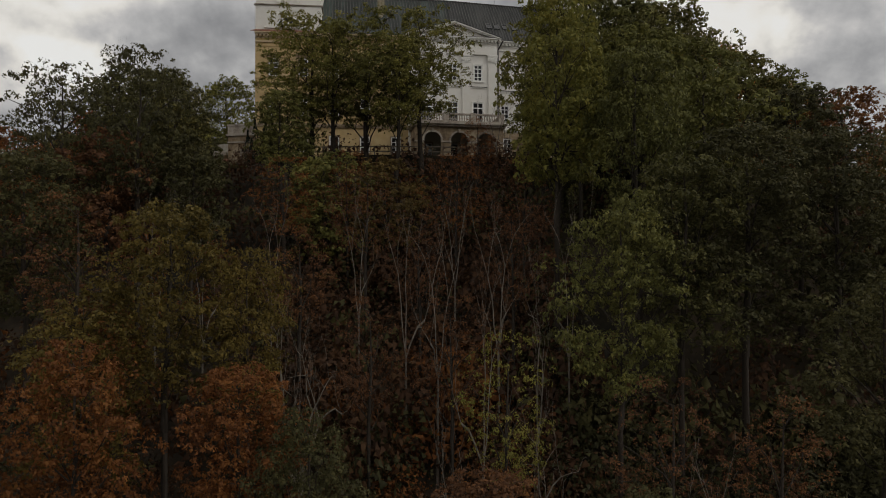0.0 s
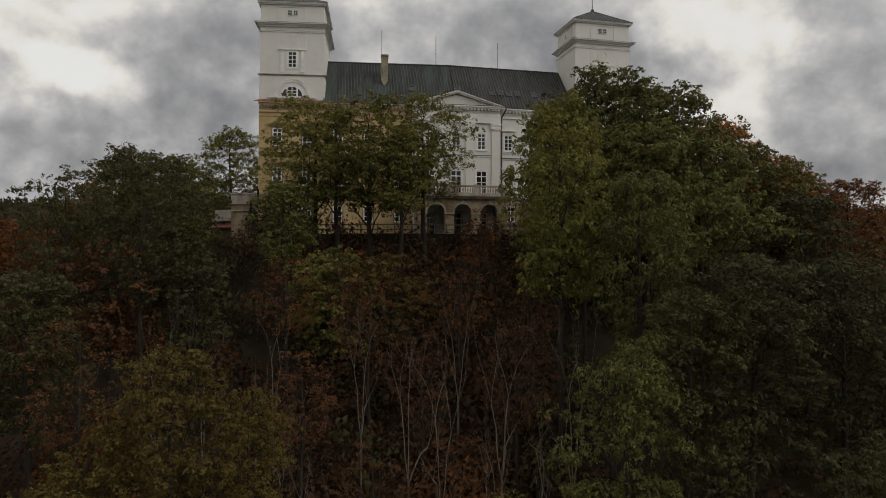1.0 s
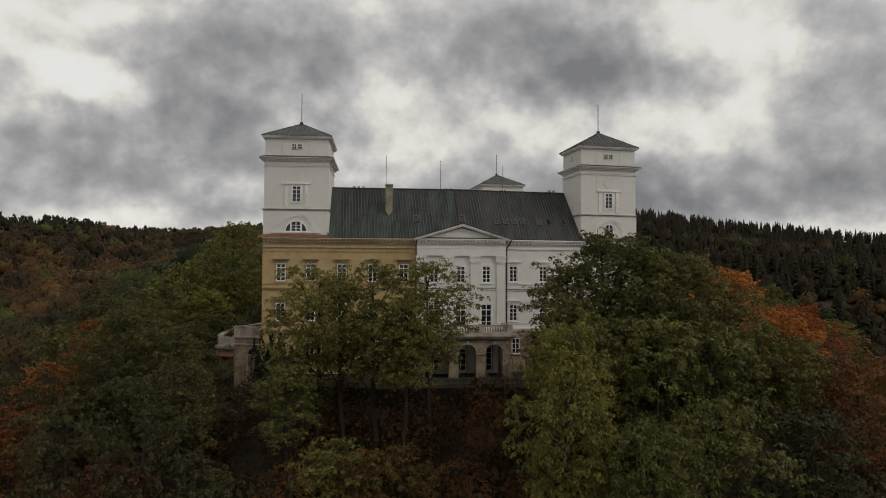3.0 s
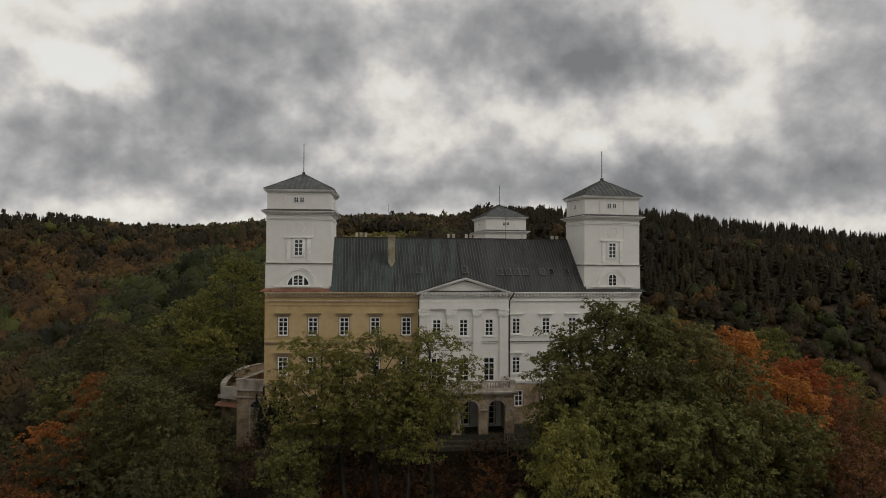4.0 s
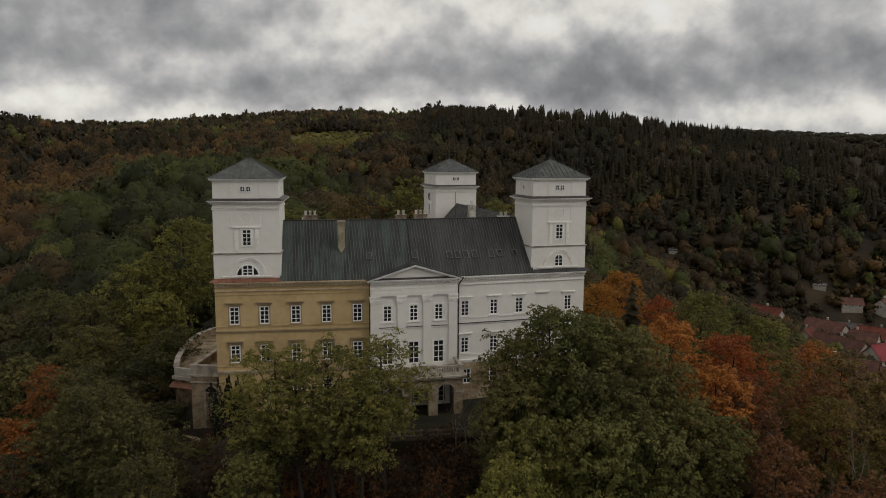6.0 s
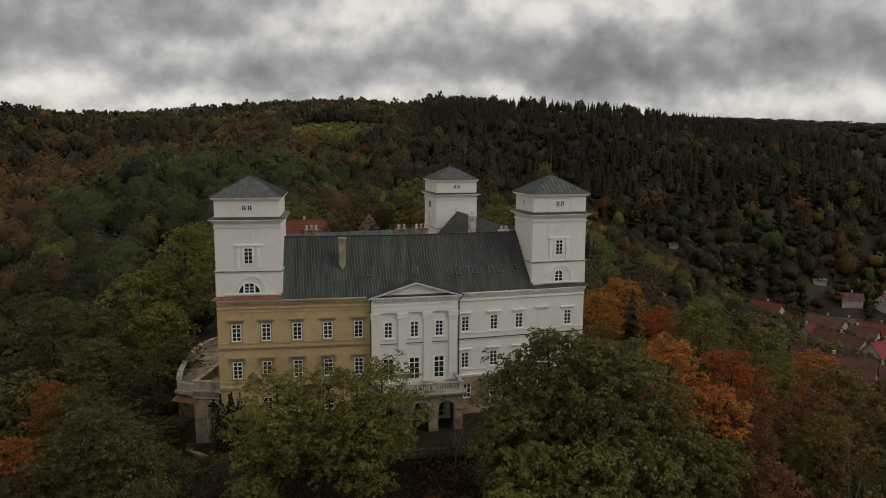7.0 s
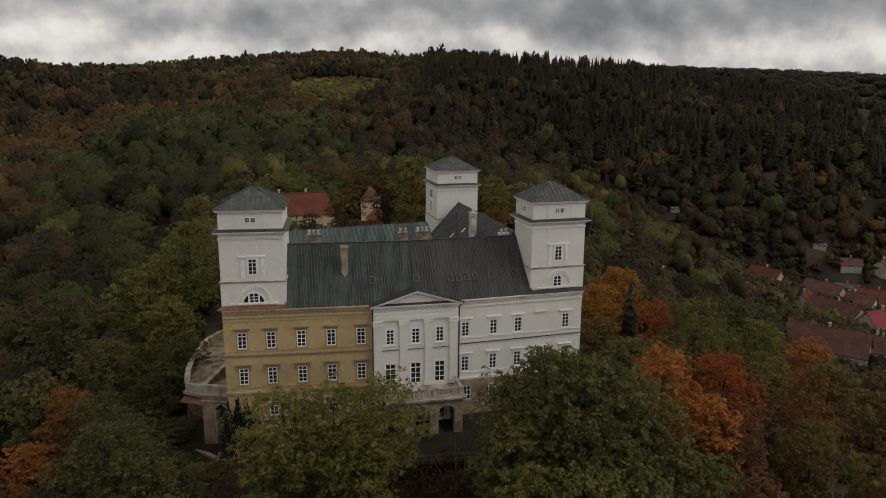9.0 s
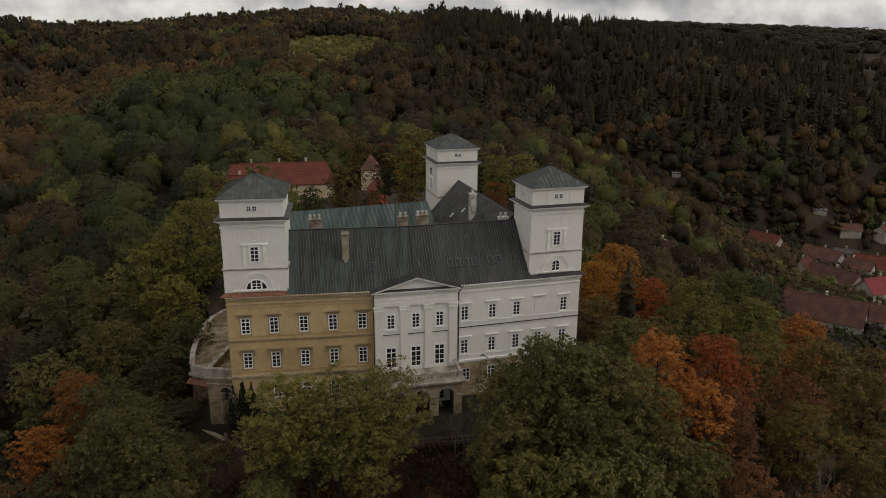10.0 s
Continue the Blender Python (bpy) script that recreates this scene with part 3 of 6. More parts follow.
band(mL, LL, 4.78, 0.4, 0.16, M_OLD)
band(mL, LL, 5.62, 0.16, 0.06, M_YELLOW)
band(mL, LL, 14.05, 0.12, 0.05, M_YELLOW)

# --- middle front
mM = frame_of(MB, MC)
LM = length(MB, MC)
BAYS_M = (2.01, 5.17, 8.22)
holes = []
for u in BAYS_M:
    holes += [opening(u, 10.55, 1.05, 1.98), opening(u, 5.3, 1.35, 2.78), opening(u, 0.3, 1.4, 2.8)]
front("wall", mM, LM, 0, EAVE, holes, M_WHITE, "white plaster wall between pilasters")
for u in BAYS_M:
    window(mM, u, 10.55, 1.05, 1.98, hood="", sill=True)
    window(mM, u, 5.3, 1.35, 2.78, 4, hood="", sill=False, label="white French door with glazing bars")
    window(mM, u, 0.3, 1.4, 2.8, 4, hood="", sill=False, surround=M_OLD, label="tall garden door behind the arcade")
for u in BAYS_M:
    bm = box(bmesh.new(), u - 1.05, u + 1.05, -0.1, -0.002, 9.72, 9.84)
    course = part("string_course", bm, M_TRIM, castle, "", mM)
    part("flashing", box(bmesh.new(), u - 1.08, u + 1.08, -0.14, -0.002, 9.842, 9.9), M_METAL, course, "dark sheet on the string course", mM)
for u in (0.49, 3.67, 6.78, 9.93):
    bm = box(bmesh.new(), u - 0.48, u + 0.48, -0.16, -0.002, 5.4, 12.75)
    box(bm, u - 0.58, u + 0.58, -0.24, -0.002, 5.0, 5.4)
    pil = part("pilaster", bm, M_WHITE, castle, "", mM)
    bm = bmesh.new()
    for k, (w, o, a, b) in enumerate(((0.50, 0.20, 12.75, 12.85), (0.52, 0.19, 12.85, 13.2), (0.60, 0.25, 13.2, 13.4), (0.62, 0.31, 13.4, 13.56), (0.66, 0.34, 13.56, 13.68))):
        box(bm, u - w, u + w, -o, -0.003, a, b)
    for s in (-1, 1):
        for k in range(3):
            x = u + s * (0.15 + 0.19 * k)
            box(bm, x - 0.07, x + 0.07, -0.30, -0.19, 12.88 + 0.06 * k, 13.20)
    part("capital", bm, M_TRIM, pil, "carved white capital", mM)
bm = bmesh.new()
box(bm, 0, LM, -0.26, -0.002, 13.7, 14.15)
box(bm, 0, LM, -0.20, -0.002, 14.15, 14.52)
part("entablature", bm, M_WHITE, castle, "", mM)
main_cornice(mM, LM, M_TRIM, 0.42, 0.0)
for u0, u1 in ((0.0, 0.35), (LM - 0.35, LM)):
    part("wall", box(bmesh.new(), u0, u1, 0.602, 1.3, 0, EAVE + 0.1), M_WHITE, castle, "", mM)
# pediment
bm = bmesh.new()
APEX = 1.28
prism(bm, [(0.0, EAVE + 0.16), (LM, EAVE + 0.16), (LM / 2, EAVE + 0.16 + APEX)], -0.15, 0.3)
part("tympanum", bm, M_WHITE, castle, "plain white pediment field", mM)
for s in (-1, 1):
    bm = bmesh.new()
    a, b = (-0.36, EAVE - 0.12), (LM / 2, EAVE + 0.30 + APEX)
    for lift, out in ((0.0, -0.50), (0.16, -0.68)):
        pts = [(a[0], a[1] + lift), (b[0], b[1] + lift), (b[0], b[1] + lift + 0.2), (a[0] - 0.08, a[1] + lift + 0.16)]
        if s > 0:
            pts = [(LM - x, z) for x, z in pts][::-1]
        prism(bm, pts, out, 0.2)
    part("raking_cornice", bm, M_TRIM, castle, "white raking cornice", mM)
bm = bmesh.new()
slab(bm, [(0.35, -0.60, EAVE + 0.20), (LM - 0.35, -0.60, EAVE + 0.20), (LM - 0.35, -0.15, EAVE + 0.34), (0.35, -0.15, EAVE + 0.34)], 0.03)
part("flashing", bm, M_METAL, castle, "dark sheet on the pediment's ledge", mM)
bm = bmesh.new()
for s in (0, 1):
    e = (-0.46, EAVE + 0.22)
    r = (LM / 2, EAVE + 0.69 + APEX)
    pts = [(e[0], -0.72, e[1]), (r[0], -0.72, r[1]), (r[0], 2.6, r[1]), (e[0], 0.5, e[1])]
    if s:
        pts = [(LM - x, y, z) for x, y, z in pts]
    slab(bm, pts, 0.06)
    for k in range(1, 9):
        t = k / 9
        x = e[0] + (r[0] - e[0]) * t
        z = e[1] + (r[1] - e[1]) * t + 0.03
        y1 = 0.5 + 2.1 * t
        bar(bm, ((LM - x) if s else x, -0.7, z), ((LM - x) if s else x, y1, z), 0.05, 0.06)
part("pediment_roof", bm, M_ROOF, castle, "", mM)

# --- east front, white
mR, LR = frame_of(PC, PD), length(PC, PD)
BAYS_R = (0.97, 4.74, 8.11, 14.83)
holes = []
for u in BAYS_R:
    holes += [opening(u, 10.64, 1.05, 1.95), opening(u, 6.0, 1.05, 2.0)]
holes += [opening(11.26, 6.0, 1.05, 2.0)]
for u in (1.26, 4.73, 8.04, 11.26, 14.81):
    holes.append(opening(u, 2.1, 1.05, 1.9))
front("wall", mR, LR, 0, EAVE, holes, M_WHITE, "fresh white plaster wall")
for u in BAYS_R:
    window(mR, u, 10.64, 1.05, 1.95)
for u in (*BAYS_R, 11.26):
    window(mR, u, 6.0, 1.05, 2.0, hood="shelf")
bm = bmesh.new()
box(bm, 11.26 - 0.95, 11.26 + 0.95, -0.28, -0.002, 13.14, 13.23)
box(bm, 11.26 - 0.85, 11.26 + 0.85, -0.18, -0.002, 13.0, 13.14)
blind = part("blind_window", box(bm, 11.26 - 0.6, 11.26 + 0.6, -0.03, -0.002, 10.72, 12.75), M_WHITE, castle, "walled-up window with a hood", mR)
part("wall", wall_sheet(bmesh.new(), 0.03, LR - 0.03, 0, 4.7, 0.5, [h for h in holes if h[2] < 5]), M_OLD, castle, "weathered brown ground-floor plaster", mR @ Matrix.Translation((0, -0.05, 0)))
for u in (1.26, 4.73, 8.04, 11.26, 14.81):
    window(mR @ Matrix.Translation((0, -0.05, 0)), u, 2.1, 1.05, 1.9, 3, hood="", surround=M_OLD, label="weathered ground-floor casement window")
main_cornice(mR, LR, M_TRIM)
band(mR, LR, 9.56, 0.14, 0.08, M_TRIM)
part("flashing", box(bmesh.new(), 0, LR, -0.15, -0.002, 9.702, 9.79), M_METAL, castle, "dark sheet on the string course", mR)
band(mR, LR, 10.3, 0.16, 0.06, M_TRIM)
band(mR, LR, 4.85, 0.32, 0.16, M_TRIM)
band(mR, LR, 5.65, 0.16, 0.06, M_TRIM)

# --- downpipes
for m, u in ((mL, LL - 0.10), (mR, 0.06)):
    bm = bmesh.new()
    bar(bm, (u, -0.2, 5.2), (u, -0.2, 14.6), 0.13, 0.13)
    bar(bm, (u, -0.2, 14.6), (u + (0.05 if m is mL else 0.5), -0.62, 15.6), 0.13, 0.13)
    part("downpipe", bm, M_METAL, castle, "black downpipe", m)

# --- end and rear walls of the front range
for p, q in ((PD, None), (None, PA)):
    base, m, L = (PD, mR, LR) if p else (PA, mL, LL)
    d = m.to_3x3() @ Vector((0, 1, 0))
    a = base if p else base + Vector((d.x, d.y)) * 2 * HALF
    b = base + Vector((d.x, d.y)) * 2 * HALF if p else base
    part("wall", box(bmesh.new(), 0.604 if p else 0.0, 2 * HALF if p else 2 * HALF - 0.604, 0.004, 0.6, 0, EAVE), M_WHITE if p else M_YELLOW, castle, "", frame_of(a, b))


def mitre(p0, p1, p2, out):
    """Where two fronts meet, moved outwards."""
    n1, n2 = [Vector((d.y, -d.x)) for d in ((p1 - p0).normalized(), (p2 - p1).normalized())]
    n = (n1 + n2).normalized()
    return p1 + n * out / n.dot(n1)


def off(p, q, at, out):
    d = (q - p).normalized()
    return p + d * at + Vector((d.y, -d.x)) * out


BEND = (PB + PC) / 2 + Vector((0, -0.25))
F1, F2 = frame_of(PA, BEND), frame_of(BEND, PD)
LF2 = (PD - BEND).length


def slope(name, low0, low1, high0, high1, z0, z1, mat, spacing=0.36, label=""):
    """One face of a sheet roof with its standing seams."""
    bm = bmesh.new()
    slab(bm, [(*low0, z0), (*low1, z0), (*high1, z1), (*high0, z1)], 0.08)
    roof = part(name, bm, mat, castle, label, Matrix())
    bm = bmesh.new()
    n = max(2, int((low1 - low0).length / spacing))
    for i in range(n + 1):
        t = i / n
        a, b = low0.lerp(low1, t), high0.lerp(high1, t)
        bar(bm, (*a, z0 + 0.04), (*b, z1 + 0.04), 0.07, 0.11)
    tagged(part("seams", bm, M_SEAM_GREEN if mat is M_GREEN else M_SEAM, roof, "standing seams", Matrix()), kind="stuff")
    return roof


M_ROOF_L = material("greenish_sheet_roof", (0.034, 0.040, 0.036), (0.022, 0.024, 0.023), (0.062, 0.082, 0.073), 0.75, 0.0, 0.55, 1.6, 0.12, (1.6, 0.16, 0.16), 1.0, spec=0.4)
ZL = EAVE + 0.22
bend_low, bend_high, bend_back = mitre(PA, BEND, PD, 0.55), mitre(PA, BEND, PD, -HALF), mitre(PA, BEND, PD, -2 * HALF - 0.4)
slope("roof", off(PA, BEND, 7.4, 0.55), bend_low, off(PA, BEND, 7.0, -HALF), bend_high, ZL, RIDGE, M_ROOF_L, label="green-black standing seam sheet roof")
slope("roof", bend_low, off(BEND, PD, LF2 - 7.3, 0.55), bend_high, off(BEND, PD, LF2 - 7.0, -HALF), ZL, RIDGE, M_ROOF, label="dark grey standing seam sheet roof")
slope("roof", off(PA, BEND, 0, -2 * HALF - 0.4), bend_back, off(PA, BEND, 0, -HALF), bend_high, ZL, RIDGE, M_ROOF_L, 1.2)
slope("roof", bend_back, off(BEND, PD, LF2, -2 * HALF - 0.4), bend_high, off(BEND, PD, LF2, -HALF), ZL, RIDGE, M_ROOF, 1.2)
bm = bmesh.new()
bar(bm, (*off(PA, BEND, 7.0, -HALF), RIDGE + 0.06), (*bend_high, RIDGE + 0.06), 0.22, 0.1)
bar(bm, (*bend_high, RIDGE + 0.06), (*off(BEND, PD, LF2 - 7.0, -HALF), RIDGE + 0.06), 0.22, 0.1)
part("ridge_cap", bm, M_METAL, castle, "", Matrix())

# --- towers
def tower(m, faces, S, D, z0=15.6, lunette="wide", clock_face=None, shaft_faces=("front",), pole=True):
    """A four-sided tower, S wide and D deep: shaft, cornices, attic storey, pyramid roof. m: its front left corner."""
    turns = {"front": Matrix(), "left": Matrix.Translation((0, D, 0)) @ pose(0, 0, 0, 0, 0, -90),
             "right": Matrix.Translation((S, 0, 0)) @ pose(0, 0, 0, 0, 0, 90), "back": Matrix.Translation((S, D, 0)) @ pose(0, 0, 0, 0, 0, 180)}
    bm = bmesh.new()
    box(bm, 0, S, 0, D, z0, 18.85)
    tw = part("tower", bm, M_WHITE, castle, "square white tower with an attic storey", m)
    part("shaft", box(bmesh.new(), 0.06, S - 0.06, 0.06, D - 0.06, 18.85, 24.55), M_WHITE, tw, "", m)
    part("attic", box(bmesh.new(), 0.12, S - 0.12, 0.12, D - 0.12, 24.9, 27.15), M_WHITE, tw, "", m)

    def cornice(z, steps, mat=M_TRIM, label=""):
        bm = bmesh.new()
        for a, b, o in steps:
            box(bm, -o, S + o, -o, D + o, z + a, z + b)
        part("cornice", bm, mat, tw, label, m)

    cornice(18.85, ((0.0, 0.09, 0.10), (0.09, 0.14, 0.16)), M_STONE)
    cornice(24.1, ((-0.15, -0.05, 0.02), (0.0, 0.08, 0.03)))
    cornice(24.55, ((0.0, 0.16, 0.12), (0.16, 0.30, 0.30), (0.30, 0.42, 0.50)), label="projecting white main cornice")
    cornice(27.15, ((0.0, 0.12, 0.06), (0.12, 0.24, 0.20), (0.24, 0.30, 0.27)), label="white top cornice")
    # sheet on the main cornice
    bm = bmesh.new()
    o, i, a, b = 0.53, -0.12, 24.98, 25.2
    c0 = [(-o, -o), (S + o, -o), (S + o, D + o), (-o, D + o)]
    c1 = [(-i, -i), (S + i, -i), (S + i, D + i), (-i, D + i)]
    for k in range(4):
        j = (k + 1) % 4
        slab(bm, [(*c0[k], a), (*c0[j], a), (*c1[j], b), (*c1[k], b)], 0.03)
    part("flashing", bm, M_METAL, tw, "dark sheet over the cornice", m)
    # roof
    bm = bmesh.new()
    o, za, zb = 0.28, 27.5, 29.8
    c = [(-o, -o), (S + o, -o), (S + o, D + o), (-o, D + o)]
    tip = (S / 2, D / 2, zb)
    hat(bm, c, za, tip)
    top_roof = part("roof", bm, M_CAP, castle, "low pyramid roof of grey-green sheet", m)
    bm = bmesh.new()
    for k in range(4):
        j = (k + 1) % 4
        for n in range(0, 14):
            t = n / 14
            lo = Vector((*c[k], za)).lerp(Vector((*c[j], za)), t)
            mid = (Vector((*c[k], za)) + Vector((*c[j], za))) / 2
            h = 1 - abs(2 * t - 1)
            up_to = lo + (Vector(tip) - mid) * h if n else Vector(tip)
            if (up_to - lo).length > 0.2:
                bar(bm, lo + Vector((0, 0, 0.03)), up_to + Vector((0, 0, 0.03)), 0.05, 0.06)
    tagged(part("seams", bm, M_CAP, top_roof, "standing seams", m), kind="stuff")
    if pole:
        bm = bmesh.new()
        bar(bm, (S / 2, D / 2, zb - 0.2), (S / 2, D / 2, zb + 3.7), 0.07, 0.07)
        box(bm, S / 2 - 0.16, S / 2 + 0.16, D / 2 - 0.16, D / 2 + 0.16, zb - 0.1, zb + 0.22)
        part("lightning_rod", bm, M_METAL, tw, "thin dark lightning rod", m)
    for f in faces:
        mf, W = m @ turns[f], (S if f in ("front", "back") else D)
        # attic window in its shallow panel
        bm = bmesh.new()
        for a in ((W / 2 - 1.62, W / 2 - 1.56, 25.3, 26.95), (W / 2 + 1.56, W / 2 + 1.62, 25.3, 26.95), (W / 2 - 1.56, W / 2 + 1.56, 26.89, 26.95)):
            box(bm, a[0], a[1], 0.06, 0.119, a[2], a[3])
        part("panel", bm, M_TRIM, tw, "", mf)
        for s in ((-0.33, 0.33) if f in ("front", "back") else (0.0,)):
            mw = mf @ Matrix.Translation((W / 2 + s, 0.03, 25.95))
            part("attic_window", cached("attic", lambda: lights_of(0.52, 0.62, 2, 2, 0.06, 0.05, 0.03), M_PAINT), None, tw, "small white attic window", mw)
            part("pane", cached("attic_glass", lambda: box(bmesh.new(), -0.24, 0.24, 0.05, 0.085, 0.03, 0.59), M_GLASS), None, tw, "dark window glass", mw)
        if f not in shaft_faces:
            continue
        # shaft: framed window, medallion
        mw = mf @ Matrix.Translation((W / 2, 0.06, 0))
        bm = bmesh.new()
        for s in (-1, 1):
            a, b = sorted((s * 0.95, s * 1.35))
            bm = box(bmesh.new(), a, b, -0.09, -0.002, 19.25, 21.85)
            part("pilaster", bm, M_TRIM, tw, "", mw)
        part("entablature", box(bmesh.new(), -1.58, 1.58, -0.17, -0.002, 21.85, 22.02), M_TRIM, tw, "", mw)
        part("surround", wall_sheet(bmesh.new(), -0.68, 0.68, 19.62, 21.82, 0.058, [(-0.5, 0.5, 19.78, 21.68)]), M_TRIM, tw, "", mw @ Matrix.Translation((0, -0.06, 0)))
        bm = bmesh.new()
        box(bm, -1.62, 1.62, -0.03, -0.002, 23.85, 23.92)
        for s in (-1, 1):
            a, b = sorted((s * 1.55, s * 1.62))
            box(bm, a, b, -0.03, -0.002, 22.1, 23.85)
        ring(bm, 0, 23.0, 0.60, 0.68, -0.05, -0.002)
        part("medallion", bm, M_TRIM, tw, "", mw)
        mw2 = mw @ Matrix.Translation((0, -0.10, 19.76))
        part("window", cached("tower_window", lambda: lights_of(1.06, 1.95, 4, 2, 0.06), M_PAINT), None, tw, "white casement window", mw2)
        part("pane", cached("tower_glass", lambda: box(bmesh.new(), -0.5, 0.5, 0.05, 0.095, 0.04, 1.9), M_GLASS), None, tw, "dark window glass", mw2)
        if clock_face == f:
            bm = bmesh.new()
            ring(bm, 0, 23.0, 0.52, 0.62, -0.10, -0.03)
            for k in range(12):
                a = radians(30 * k)
                bar(bm, (0.42 * math.cos(a), -0.07, 23 + 0.42 * math.sin(a)), (0.54 * math.cos(a), -0.07, 23 + 0.54 * math.sin(a)), 0.06, 0.04)
            bar(bm, (0, -0.08, 23), (0.12, -0.08, 23.36), 0.05, 0.03)
            bar(bm, (0, -0.08, 23), (-0.22, -0.08, 22.9), 0.06, 0.03)
            part("clock", bm, M_METAL, tw, "round tower clock with dark pointers", mw)
        # lunette or small arched window in the base
        if z0 > 15 and lunette:
            mb = mf @ Matrix.Translation((W / 2, 0, 0))
            bm = bmesh.new()
            ring(bm, 0, 16.42, 1.72, 1.95, -0.07, -0.002, 0, 180)
            ring(bm, 0, 16.42, 1.95, 2.05, -0.11, -0.002, 0, 180)
            box(bm, -2.75, 2.75, -0.2, -0.002, 16.2, 16.34)
            part("arch_trim", bm, M_TRIM, tw, "", mb)
            bm = bmesh.new()
            if lunette == "wide":
                ring(bm, 0, 16.36, 1.18, 1.32, -0.09, -0.01, 0, 180)
                box(bm, -1.3, 1.3, -0.09, -0.01, 16.34, 16.44)
                for x, z in ((-0.58, 1.08), (0.58, 1.08), (0.0, 1.2)):
                    box(bm, x - (0.09 if x else 0.05), x + (0.09 if x else 0.05), -0.09, -0.01, 16.44, 16.34 + z)
                for z in (16.75, 17.1):
                    box(bm, -0.49, -0.05, -0.08, -0.01, z - 0.03, z + 0.03)
                    box(bm, 0.05, 0.49, -0.08, -0.01, z - 0.03, z + 0.03)
                lw = part("lunette", bm, M_PAINT, tw, "half-round white window", mb)
                glass = [(1.2 * math.cos(radians(a)), 16.38 + 1.2 * math.sin(radians(a))) for a in range(0, 181, 12)]
            else:
                pts = [(-0.62, 16.34)] + [(0.62, 16.34)]
                ring(bm, 0, 17.28, 0.50, 0.60, -0.09, -0.01, 20, 160, 12)
                for s in (-1, 1):
                    a, b = sorted((s * 0.50, s * 0.60))
                    box(bm, a, b, -0.09, -0.01, 16.44, 17.5)
                box(bm, -0.6, 0.6, -0.09, -0.01, 16.34, 16.44)
                box(bm, -0.05, 0.05, -0.09, -0.01, 16.44, 17.78)
                for z in (16.85, 17.25):
                    box(bm, -0.5, -0.05, -0.08, -0.01, z - 0.03, z + 0.03)
                    box(bm, 0.05, 0.5, -0.08, -0.01, z - 0.03, z + 0.03)
                lw = part("arched_window", bm, M_PAINT, tw, "small arched white window", mb)
                glass = [(0.54 * math.cos(radians(a)), 17.26 + 0.54 * math.sin(radians(a))) for a in range(10, 171, 16)] + [(-0.54, 16.38), (0.54, 16.38)]
            part("pane", prism(bmesh.new(), glass, -0.03, -0.005), M_GLASS, tw, "dark window glass", mb)
    return tw


tower(mL, ("front", "right", "left", "back"), 7.5, 8.6)
mRT = mR @ Matrix.Translation((LR - 7.4, 0, 0))
tower(mRT, ("front", "left", "right", "back"), 7.45, 5.9, lunette="arch")
mBT = pose(5.5, 122.8, 0, 0, 0, 12.0)
tower(mBT, ("front", "left", "right", "back"), 7.55, 8.7, z0=0, lunette=None, clock_face="left", shaft_faces=("left",))
# sheet skirts where the towers stand on the eaves
for m, u0, u1, mat, label in ((mL, -0.5, 7.6, M_RUST, "rusty brown sheet skirt"), (mRT, -0.1, 7.95, M_ROOF, "dark sheet skirt")):
    bm = bmesh.new()
    slab(bm, [(u0, -0.6, ZL - 0.02), (u1, -0.6, ZL - 0.02), (u1 - (0.5 if mat is M_ROOF else 0), -0.004, ZL + 0.32), (u0 + (0.5 if mat is M_RUST else 0), -0.004, ZL + 0.32)], 0.05)
    part("skirt", bm, mat, castle, label, m)

# --- roof things on the front range: chimneys, skylights, pale patch
def chimney(m, w, d, h, pots, mat=M_BRICK, label="old brick chimney with small stacks"):
    bm = bmesh.new()
    box(bm, -w / 2, w / 2, -d / 2, d / 2, -2.5, h)
    box(bm, -w / 2 - 0.08, w / 2 + 0.08, -d / 2 - 0.08, d / 2 + 0.08, h, h + 0.12)
    ch = part("chimney", bm, mat, castle, label, m)
    for i in range(pots):
        x = (i - (pots - 1) / 2) * w / pots
        bm = box(bmesh.new(), x - 0.15, x + 0.15, -0.17, 0.17, h + 0.12, h + 0.58)
        part("chimney_pot", box(bm, x - 0.17, x + 0.17, -0.2, 0.2, h + 0.58, h + 0.66), M_WORN, ch, "", m)
    return ch


def on_slope(front_m, u, t, lift=0.0):
    """A pose on the front slope: u along the front, t from eave (0) to ridge (1), tilted with the roof."""
    run, rise = HALF + 0.55, RIDGE - ZL
    return front_m @ Matrix.Translation((u, -0.55 + t * run, ZL + t * rise + lift)) @ pose(0, 0, 0, math.degrees(math.atan2(rise, run)), 0, 0)


for m, u, t, w, h in ((F1, 17.7, 0.32, 0.55, 0.9), (F1, 23.2, 0.33, 0.55, 0.9), (F2, 4.8, 0.30, 0.56, 0.95), (F2, 5.85, 0.30, 0.56, 0.95), (F2, 6.9, 0.30, 0.56, 0.95), (F2, 8.05, 0.30, 0.56, 0.95),
                      (F2, 10.25, 0.30, 0.55, 0.95), (F2, 11.4, 0.30, 0.55, 0.95), (F2, 13.4, 0.31, 0.5, 0.8)):
    ms = on_slope(m, u, t)
    bm = bmesh.new()
    for a in ((-w / 2 - 0.08, -w / 2, -0.08, h + 0.08), (w / 2, w / 2 + 0.08, -0.08, h + 0.08), (-w / 2, w / 2, -0.08, 0.0), (-w / 2, w / 2, h, h + 0.08)):
        box(bm, a[0], a[1], a[2], a[3], 0.0, 0.14)
    sk = part("skylight", bm, M_SKYLIGHT, castle, "small skylight in the sheet roof", ms)
    part("pane", box(bmesh.new(), -w / 2, w / 2, 0.0, h, 0.05, 0.10), M_GLASS, sk, "", ms)
